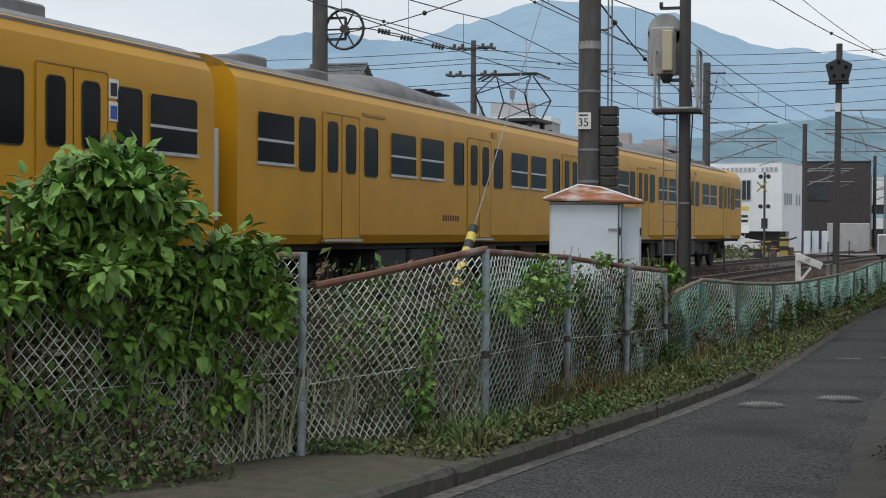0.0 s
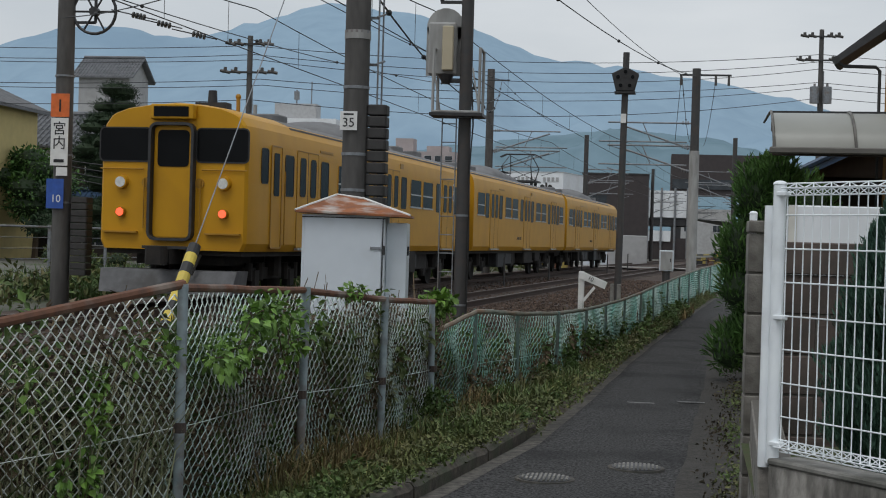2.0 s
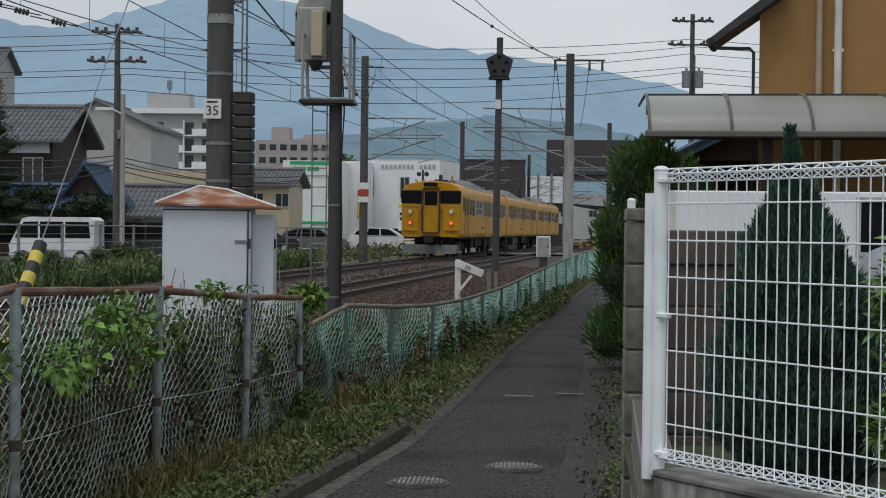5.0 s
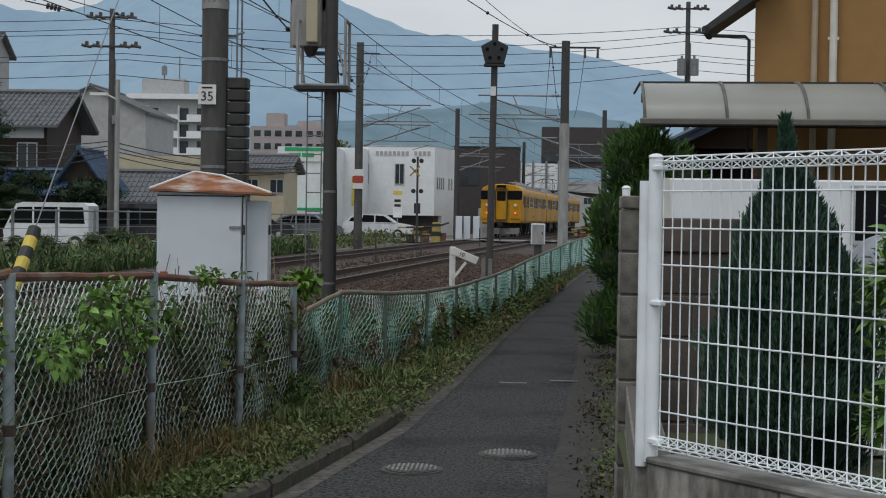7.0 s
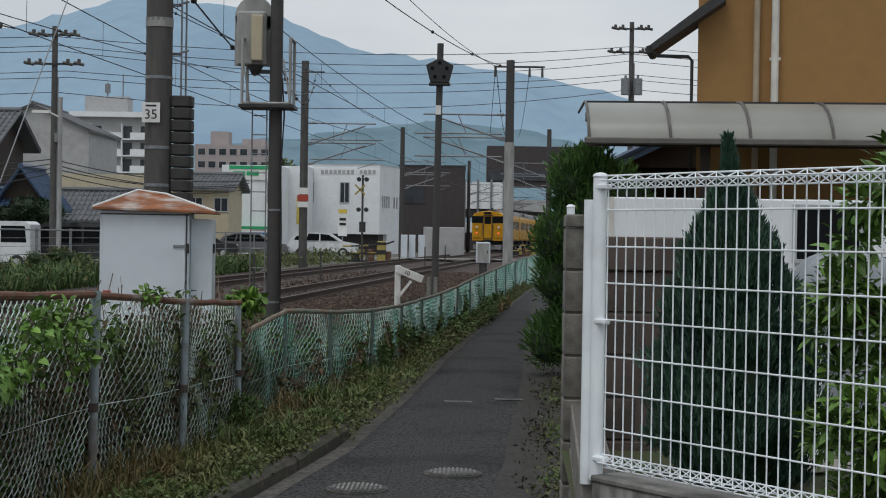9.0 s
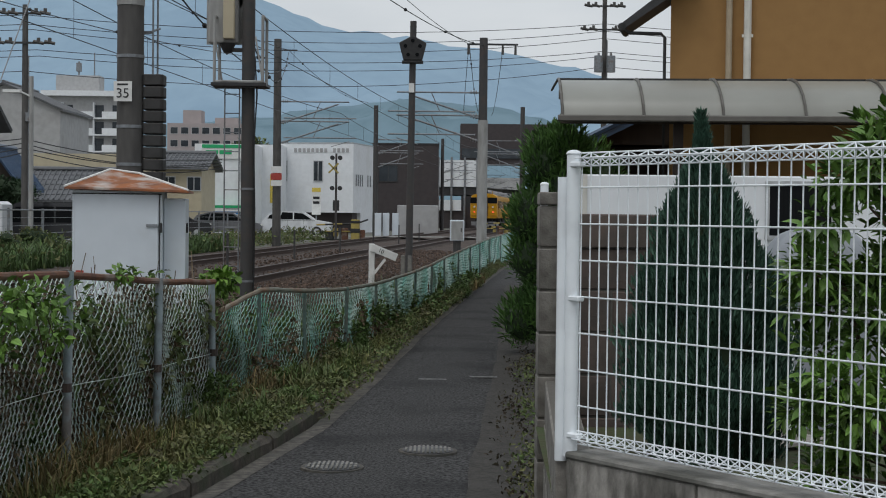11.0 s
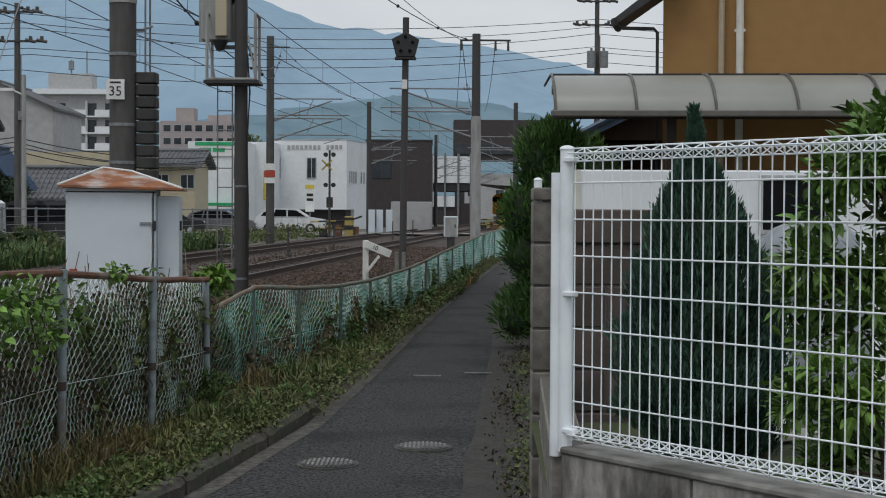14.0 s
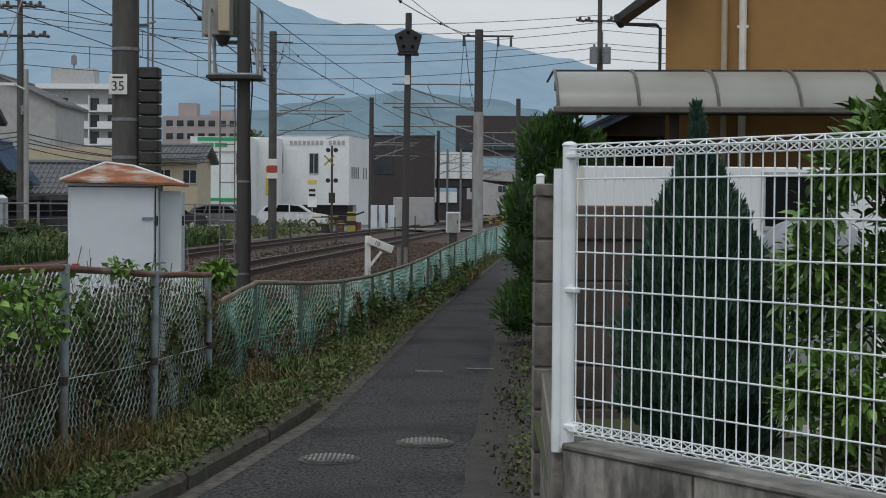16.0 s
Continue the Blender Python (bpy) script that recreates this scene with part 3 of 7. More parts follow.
# ---- plants ----
def leafy(name, label, category, at, clumps, leaf, n, size, material, trunk=None, core=None, seed=1, droop=0.2, kind="", group="", aspect=0.55, up=0.35):
    """A plant: stems, and leaves gathered round clumps given as (x, y, z, rx, ry, rz)."""
    r = random.Random(seed)
    t = thing(name, label, category, at, kind=kind, group=group)
    if trunk:
        mb = MB()
        for a, b, ra, rb in trunk:
            mb.cyl(a, b, ra, rb, 7)
        tr = part("trunk", mb, "wood", t, smooth=True)
        if group == "creepers":
            tagged(tr, kind="stuff")
    # Solid dark shells stand in for the shade between the leaves.
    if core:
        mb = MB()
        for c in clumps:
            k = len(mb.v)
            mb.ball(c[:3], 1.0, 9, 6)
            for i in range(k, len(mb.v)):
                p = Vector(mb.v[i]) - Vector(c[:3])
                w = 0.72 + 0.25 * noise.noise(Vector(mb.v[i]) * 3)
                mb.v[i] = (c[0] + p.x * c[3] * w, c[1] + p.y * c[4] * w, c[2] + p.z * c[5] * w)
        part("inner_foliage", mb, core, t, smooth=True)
    mb = MB()
    for i in range(n):
        c = clumps[r.randrange(len(clumps))]
        d = rv(r)
        k = r.uniform(0.55, 1.05) if core else r.uniform(0.15, 1.05)
        p = Vector((c[0] + d.x * c[3] * k, c[1] + d.y * c[4] * k, c[2] + d.z * c[5] * k))
        o = (d + rv(r) * 0.7 + Vector((0, 0, up - droop * r.random() * 2)))
        s = size * r.uniform(0.6, 1.3)
        if aspect > 0.4 and size > 0.05:
            broad_leaf(mb, p, o, rv(r) * 0.6 + Vector((0, 0, 1)), s, s * aspect)
        else:
            mb.leaf(p, o, rv(r) * 0.6 + Vector((0, 0, 1)), s, s * aspect)
    part("foliage", mb, material, t)
    return t


def blades(mb, x, y, z, h, r, n=5, spread=0.6, w=0.008):
    for _ in range(n):
        a = r.uniform(0, 6.283)
        d = Vector((math.cos(a) * spread * r.random(), math.sin(a) * spread * r.random(), 1)).normalized()
        p, l = Vector((x, y, z)), h * r.uniform(0.6, 1.2)
        s = Vector((-math.sin(a), math.cos(a), 0)) * w
        q = p + d * l * 0.6
        e = q + Vector((d.x * 1.8, d.y * 1.8, d.z * 0.4)).normalized() * l * 0.45
        mb.add([p - s, p + s, q + s * 0.8, q - s * 0.8, e], [(0, 1, 2, 3), (3, 2, 4)])


# ---- the yellow train: three cars ----
SEC = [(1.38, 0.98), (1.45, 1.12), (1.45, 2.85), (1.44, 3.04), (1.395, 3.22), (1.28, 3.38)]
ROOF = [(1.29, 3.36), (1.21, 3.43), (0.95, 3.53), (0.5, 3.60), (0.0, 3.64), (-0.5, 3.60), (-0.95, 3.53), (-1.21, 3.43), (-1.29, 3.36)]


def ring(y, k=1.0, top=1.0, roof=False):
    pts = [(x * k, z) for x, z in SEC]
    crown = [(x * k, 3.30 + (z - 3.30) * top) for x, z in (ROOF[1:-1] if roof else [(0.9, 3.34), (-0.9, 3.34)])]
    pts = pts + crown + [(-x, z) for x, z in reversed(pts)]
    return [(x, y, z) for x, z in pts]


def rounded(w, h, r, n=3):
    """The outline of a rounded rectangle."""
    o = []
    for cx, cy, a0 in ((w / 2 - r, h / 2 - r, 0), (-w / 2 + r, h / 2 - r, 90), (-w / 2 + r, -h / 2 + r, 180), (w / 2 - r, -h / 2 + r, 270)):
        o += [(cx + r * math.cos(radians(a0 + 90 * i / n)), cy + r * math.sin(radians(a0 + 90 * i / n))) for i in range(n + 1)]
    return o


def plate(w, h, r, depth):
    """A rounded plate standing on the plane x = 0, its width along y."""
    o = rounded(w, h, r)
    return MB().sweep([[(0, a, b) for a, b in o], [(depth, a, b) for a, b in o]])


def surround(w, h, r, t, depth):
    o, i = rounded(w + 2 * t, h + 2 * t, r + t), rounded(w, h, r)
    n = len(o)
    return MB().add([(0, a, b) for a, b in o] + [(depth, a, b) for a, b in o] + [(depth, a, b) for a, b in i] + [(0, a, b) for a, b in i],
                    [(k * n + j, k * n + (j + 1) % n, (k + 1) * n + (j + 1) % n, (k + 1) * n + j) for k in range(3) for j in range(n)])


SHARED = {}


def again(key, make, material, parent, m, label="", name=None):
    """Alike parts that share one mesh."""
    if key in SHARED:
        ob = new(name or key, SHARED[key])
        ob.parent = parent
        tagged(ob, label)
    else:
        ob = part(name or key, make(), material, parent, label)
        SHARED[key] = ob.data
    ob.matrix_basis = m
    return ob


def side_window(car, s, y, kind):
    w, h, z = {"narrow": (0.5, 0.76, 2.43), "big": (1.12, 0.72, 2.44), "cab": (0.36, 0.62, 2.55)}[kind]
    m = pose(1.449, y, z) if s > 0 else pose(-1.449, y, z, 0, 0, 180)
    win = again("window_" + kind, lambda: surround(w, h, 0.06, 0.016, 0.014), "black" if kind != "big" else "train", car, m, name="window")
    again("pane_" + kind, lambda: plate(w, h, 0.06, 0.008), "train_glass", win, pose(0, 0, 0), name="pane", label="dark window pane")
    if kind == "big":
        again("sash", lambda: MB().box((0.012, 0, -0.02), (0.02, w, 0.035)).box((0.015, 0, -h / 2 + 0.02), (0.03, w + 0.04, 0.04)), "alu", win, pose(0, 0, 0), name="sash", label="bright aluminium sash bars")


def side_door(car, s, y):
    for k in (-1, 1):
        m = pose(1.449, y + k * 0.335, 2.0) if s > 0 else pose(-1.449, y + k * 0.335, 2.0, 0, 0, 180)
        d = again("door_leaf", lambda: plate(0.66, 1.86, 0.03, 0.012), "train", car, m, name="door")
        again("door_pane", lambda: plate(0.33, 0.74, 0.07, 0.010), "train_glass", d, pose(0.012, 0, 0.44), name="pane", label="dark door pane")
        again("door_gasket", lambda: surround(0.33, 0.74, 0.07, 0.014, 0.014), "black", d, pose(0.011, 0, 0.44), name="gasket")
    m = pose(1.449, y, 2.0) if s > 0 else pose(-1.449, y, 2.0, 0, 0, 180)
    fr = again("door_frame", lambda: surround(1.34, 1.88, 0.04, 0.018, 0.016), "train_shaded", car, m, name="door_frame")
    again("door_seam", lambda: MB().box((0.008, 0, 0), (0.014, 0.02, 1.86)), "black", fr, pose(0, 0, 0), name="seam", label="dark rubber seam between the doors")
    again("door_sill", lambda: MB().box((0.03, 0, -0.97), (0.07, 1.4, 0.035)), "alu", fr, pose(0, 0, 0), name="sill")


def bogie(car, y):
    b = MB()
    for s in (-1, 1):
        b.box((s * 0.85, 0, 0.55), (0.12, 2.9, 0.22), ch=0.03)
        for k in (-1.05, 1.05):
            b.box((s * 0.92, k, 0.45), (0.18, 0.34, 0.34), ch=0.05)
            b.cyl((s * 0.93, k - 0.3, 0.42), (s * 0.93, k - 0.3, 0.75), 0.09)
            b.cyl((s * 0.93, k + 0.3, 0.42), (s * 0.93, k + 0.3, 0.75), 0.09)
        b.cyl((s * 0.95, 0, 0.5), (s * 0.95, 0, 0.95), 0.17)
    b.box((0, 0, 0.62), (1.7, 0.5, 0.25))
    ob = part("bogie", b, "under", car, "grimy bogie frame")
    ob.matrix_basis = pose(0, y, 0)
    for k in (-1.05, 1.05):
        again("wheelset", lambda: MB().cyl((-0.62, 0, 0), (-0.49, 0, 0), 0.43, 0.43, 20).cyl((0.49, 0, 0), (0.62, 0, 0), 0.43, 0.43, 20).cyl((-0.5, 0, 0), (0.5, 0, 0), 0.08), "under", ob, pose(0, k, 0.43), name="wheelset")


def build_car(label, cab, pantograph, seed):
    r = random.Random(seed)
    car = thing("train_car", label, "train car", group="cars of the yellow train")
    h = 9.72
    back = -h + (0.55 if cab == "rear" else 0)
    front = h - (0.55 if cab == "front" else 0)
    body = MB()
    secs = [ring(back, roof=True), ring(front, roof=True)]
    if cab == "rear":
        secs = [ring(-h, 0.93, 0.9, True), ring(-h + 0.06, 0.965, 0.95, True), ring(-h + 0.22, 0.99, 1.0, True), ring(-h + 0.6, 1.0, 1.0, True), ring(h, 1.0, 1.0, True)]
    if cab == "front":
        secs = [ring(-h, roof=True), ring(h - 0.6, 1, 1, True), ring(h - 0.22, 0.99, 1, True), ring(h, 0.93, 0.9, True)]
    body.sweep(secs)
    part("body", body, "train", car, smooth=16)
    roof = MB()
    y0, y1 = (-h + 2.6 if cab == "rear" else -h), (h - 2.6 if cab == "front" else h)
    roof.sweep([[(x, y, z + 0.004) for x, z in ROOF] for y in (y0, y1)])
    for s in (-1, 1):
        roof.box((s * 1.285, (y0 + y1) / 2, 3.365), (0.05, y1 - y0, 0.035))
    part("roof", roof, "train_roof", car, "dull grey roof", smooth=False)
    ac = MB()
    yc = 0.0 if not pantograph else -1.5
    arch = [(-math.cos(math.pi * k / 14), math.sin(math.pi * k / 14) ** 0.75) for k in range(15)]
    ac.sweep([[(x * 1.02 * w, yc + dy, 3.45 + 0.5 * hh * z) for x, z in arch] for dy, w, hh in ((-2.7, 0.75, 0.15), (-2.5, 0.88, 0.55), (-2.1, 0.97, 0.9), (-1.5, 1.0, 1.0), (-0.7, 1.0, 0.98), (0.0, 1.0, 0.86), (1.6, 0.98, 0.74), (2.3, 0.93, 0.6), (2.6, 0.85, 0.3))])
    unit = part("air_conditioner", ac, "train_roof", car, "humped grey roof unit", smooth=True)
    for dy in (0.3, 0.7, 1.1, 1.5):
        for sx in (-0.55, 0.55):
            part("louvre", MB().box((sx, yc + dy, 3.815), (0.5, 0.22, 0.03)), "under_grey", unit, bevel=0.008)
    for yv in (-7.2, -5.0, 5.0, 7.2):
        if cab == "rear" and yv < -6 or pantograph and yv > 3:
            continue
        part("roof_vent", MB().box((0, yv, 3.70), (0.9, 0.8, 0.2), ch=0.12), "train_roof", car, bevel=0.03)
    for s in (1, -1):
        if cab == "rear":
            side_window(car, s, -h + 0.78, "cab")
            m = pose(1.449, -h + 1.42, 2.0) if s > 0 else pose(-1.449, -h + 1.42, 2.0, 0, 0, 180)
            d = again("cab_door", lambda: plate(0.56, 1.86, 0.03, 0.012), "train", car, m, name="cab_door")
            again("cab_door_pane", lambda: plate(0.3, 0.8, 0.05, 0.01), "train_glass", d, pose(0.012, 0, 0.42), name="pane")
            again("cab_door_frame", lambda: surround(0.56, 1.86, 0.03, 0.03, 0.025), "train_shaded", d, pose(0, 0, 0), name="frame")
            again("grab_rail", lambda: MB().cyl((0.05, 0.4, -0.9), (0.05, 0.4, 0.5), 0.014, n=6), "train_shaded", d, pose(0, 0, 0), name="grab_rail")
            side_window(car, s, -h + 2.2, "narrow")
            doors = (-h + 3.35, 0.35, 6.55)
        else:
            doors = (-6.4, 0.0, 6.4)
            side_window(car, s, doors[0] - 1.2, "narrow")
            side_window(car, s, doors[0] - 2.2, "big")
        for y in doors:
            side_door(car, s, y)
        for a, b in zip(doors, doors[1:]):
            side_window(car, s, a + 1.15, "narrow")
            side_window(car, s, b - 1.15, "narrow")
            gap = (b - a) / 2 + a
            side_window(car, s, gap - 0.68, "big")
            side_window(car, s, gap + 0.68, "big")
        side_window(car, s, doors[2] + 1.15, "narrow")
        side_window(car, s, doors[2] + 2.15, "big")
        if cab == "rear" and s > 0:
            for z, mt in ((2.78, "white"), (2.52, "white")):
                st_ = part("sticker", MB().box((1.456, doors[2] + 0.8, z), (0.01, 0.2, 0.22)), mt, car, "small blue and white seat sticker")
                part("sticker_sign", MB().box((1.463, doors[2] + 0.8, z - 0.01), (0.006, 0.13, 0.15)), "blue" if z < 2.6 else "ink", st_)
        part("side_lamp", MB().box((s * 1.452, doors[1] + 0.9, 3.08), (0.012, 0.3, 0.12)), "train_shaded", car)
        part("side_mark", MB().box((s * 1.452, -h + 4.6, 3.02), (0.012, 0.9, 0.05)), "train_shaded", car)
        for k in range(7):
            again("number_bar", lambda: MB().box((0, 0, 0), (0.006, 0.06, 0.10)), "ink", car, pose(s * 1.453, -1.95 + k * 0.13, 1.42), "small dark bar of the side number")
    for yb in (-6.9, 6.9):
        bogie(car, yb)
    y = -4.6
    while y < 4.4:
        l = r.uniform(0.5, 1.5)
        part("underfloor_box", MB().box((r.uniform(0.2, 0.5), y + l / 2, 0.72 + r.uniform(-0.05, 0.05)), (1.5 + r.uniform(0, 0.4), l - 0.12, r.uniform(0.35, 0.55)), ch=0.04), r.choice(["under", "under", "under_grey"]), car)
        y += l
    # Dark boxes added to close the bright gaps and pass for underfloor shade.
    part("equipment_raft", MB().box((0, 0, 0.74), (1.9, 9.4, 0.5)).box((0, -8.6, 0.86), (1.7, 1.4, 0.3)).box((0, 8.6, 0.86), (1.7, 1.4, 0.3)).box((0, 0, 0.95), (2.6, 2 * h - 0.2, 0.12)), "under", car)
    part("underframe", MB().box((0, 0, 1.0), (2.5, 2 * h - 0.5, 0.1)).cyl((0.95, -4.5, 0.85), (0.95, 4.5, 0.85), 0.03).box((0, -h, 0.86), (0.3, 0.9, 0.26)).box((0, h, 0.86), (0.3, 0.5, 0.26)), "under", car)
    if cab != "front":
        gang = MB()
        for k in range(6):
            gang.box((0, h + 0.04 + k * 0.06, 2.1), (1.0 if k % 2 else 0.9, 0.05, 2.0))
        part("gangway", gang, "under", car, "dark pleated gangway")
        for s in (-1, 1):
            part("end_handrail", MB().box((s * 1.38, h + 0.1, 1.9), (0.05, 0.2, 1.2)), "alu", car, "pale corner plate at the car end", bevel=0.01)
    if pantograph:
        pg = MB()
        yc = 6.6
        pg.box((0, yc, 3.78), (1.5, 1.3, 0.07))
        for s in (-1, 1):
            for e in (-1, 1):
                pg.cyl((s * 0.55, yc + e * 0.5, 3.6), (s * 0.55, yc + e * 0.5, 3.8), 0.06)
                pg.cyl((s * 0.55, yc + e * 0.45, 3.85), (s * 0.6, yc + e * 1.05, 4.35), 0.022, n=6)
                pg.cyl((s * 0.6, yc + e * 1.05, 4.35), (s * 0.45, yc + e * 0.08, 4.85), 0.018, n=6)
            pg.cyl((s * 0.55, yc + 0.45, 3.85), (-s * 0.6, yc + 1.05, 4.35), 0.014, n=6)
            pg.cyl((s * 0.6, yc - 1.05, 4.35), (-s * 0.45, yc - 0.08, 4.85), 0.014, n=6)
        for e in (-0.14, 0.14):
            pg.tube([(-0.85, yc + e, 4.78), (-0.6, yc + e, 4.9), (0.6, yc + e, 4.9), (0.85, yc + e, 4.78)], 0.025)
        part("pantograph", pg, "steel_dark", car, "raised diamond pantograph")
    if cab == "rear":
        yf = -h
        face = MB()
        for cx in (-0.93, 0.93):
            w = again("windscreen", lambda: plate(0.96, 0.58, 0.07, 0.012), "train_glass", car, pose(cx, yf - 0.001, 2.86, 0, 0, -90), name="windscreen", label="dark cab windscreen")
            again("windscreen_rim", lambda: surround(0.96, 0.58, 0.07, 0.025, 0.018), "black", w, pose(0, 0, 0), name="gasket")
        door = part("cab_end_door", plate(0.72, 1.98, 0.05, 0.02), "train", car)
        door.matrix_basis = pose(0, yf - 0.001, 2.2, 0, 0, -90)
        pn = part("pane", plate(0.6, 0.66, 0.08, 0.012), "train_glass", door)
        pn.matrix_basis = pose(0.02, 0, 0.60)
        hood = part("door_surround", surround(0.76, 2.02, 0.1, 0.05, 0.16), "steel_dark", car, "dark rubber gangway surround")
        hood.matrix_basis = pose(0, yf + 0.0, 2.2, 0, 0, -90)
        db = part("destination_box", MB().box((0, yf - 0.04, 3.45), (0.84, 0.26, 0.27), ch=0.03), "train", car, bevel=0.02)
        part("destination_sign", MB().box((0, yf - 0.175, 3.45), (0.66, 0.012, 0.18)), "train_glass", db, "dark destination sign")
        for cx in (-0.98, 0.98):
            hl = part("headlight", MB().cyl((cx, yf - 0.10, 2.18), (cx, yf + 0.02, 2.18), 0.12, 0.135, 16), "train", car, smooth=False)
            part("lens", MB().cyl((cx, yf - 0.108, 2.18), (cx, yf - 0.098, 2.18), 0.095, 0.095, 16), "lens", hl, "clear round lens")
            tl = part("tail_lamp", MB().cyl((cx, yf - 0.09, 1.64), (cx, yf + 0.02, 1.64), 0.085, 0.095, 14), "train_shaded", car)
            part("lens", MB().cyl((cx, yf - 0.10, 1.64), (cx, yf - 0.088, 1.64), 0.072, 0.072, 14), "tail_light", tl, "glowing red tail light")
            part("step_bar", MB().box((cx, yf - 0.05, 1.28), (0.66, 0.09, 0.03)), "train_shaded", car)
            part("face_rail", MB().cyl((cx - 0.42, yf - 0.03, 2.42), (cx + 0.42, yf - 0.03, 2.42), 0.012, n=6).cyl((cx * 0.55, yf - 0.05, 1.35), (cx * 0.55, yf - 0.05, 2.25), 0.012, n=6), "train_shaded", car)
            part("front_flag_bracket", MB().cyl((cx * 0.52, yf - 0.03, 2.18), (cx * 0.52, yf + 0.02, 2.18), 0.09, n=10), "train_shaded", car)
        pl = MB()
        pl.add([(-1.25, yf - 0.3, 0.2), (1.25, yf - 0.3, 0.2), (1.3, yf - 0.12, 0.62), (-1.3, yf - 0.12, 0.62), (-1.2, yf + 0.6, 0.2), (1.2, yf + 0.6, 0.2), (1.25, yf + 0.6, 0.62), (-1.25, yf + 0.6, 0.62)],
               [(0, 1, 2, 3), (5, 4, 7, 6), (1, 5, 6, 2), (4, 0, 3, 7), (3, 2, 6, 7), (0, 4, 5, 1)])
        part("snowplough", pl, "plough", car, "grey snowplough skirt")
        cp = part("coupler", MB().box((0, yf - 0.35, 0.88), (0.26, 0.7, 0.24), ch=0.04).box((0, yf - 0.68, 0.88), (0.36, 0.24, 0.32), ch=0.05), "under", car)
        part("hose", MB().tube([(0.3, yf - 0.1, 0.95), (0.36, yf - 0.3, 0.7), (0.5, yf - 0.25, 0.55), (0.6, yf - 0.1, 0.9)], 0.025), "under", cp)
        part("door_step", MB().box((0, yf - 0.14, 1.02), (0.9, 0.28, 0.05)), "steel_dark", car)
        ant = part("horn_cover", MB().cyl((0.28, yf + 1.1, 3.6), (0.28, yf + 1.1, 3.95), 0.10, 0.08, 10).box((0.3, yf + 1.1, 3.66), (0.6, 0.3, 0.12)), "under_grey", car)
        part("antenna", MB().cyl((0.86, yf + 0.9, 3.5), (0.86, yf + 0.9, 3.82), 0.04, 0.04, 8).ball((0.86, yf + 0.9, 3.82), 0.055), "train_shaded", car)
    return car


CARS = [build_car("yellow rear train car with driving cab and red tail lights", "rear", False, 1),
        build_car("yellow middle train car with a pantograph", "", True, 2),
        build_car("yellow leading train car with grey roof", "front", False, 3)]
# where the train's rear end is along the line, by time
REAR = [(0, -4.4), (0.5, 2.45), (1.0, 9.75), (1.5, 17.9), (2.0, 25.85), (2.5, 33.2), (3.0, 40.2), (3.5, 47.2), (4.0, 55.2), (4.5, 63.3), (5.0, 71.5), (5.5, 79.7), (6.0, 87.9), (6.5, 96.0), (7.0, 104.2), (7.5, 112.6), (8.0, 120.8), (8.5, 128.8),
        (9.0, 136.3), (9.5, 143.2), (10.0, 149.6), (10.5, 155.6), (11.0, 161.2), (11.5, 166.8), (12.0, 173.2), (12.5, 180.0), (13.0, 187.0), (13.5, 194), (14.0, 201), (14.5, 207), (15.0, 212.5), (15.5, 217.5), (16.0, 222.0)]


def motions():
    for i, car in enumerate(CARS):
        walk(car, [(t, pose(track_x(y + 9.75 + 20 * i), y + 9.75 + 20 * i, RAIL_Z, 0, 0, -math.degrees(math.atan(0.0785 + 0.0002 * (y + 9.75 + 20 * i))))) for t, y in REAR])


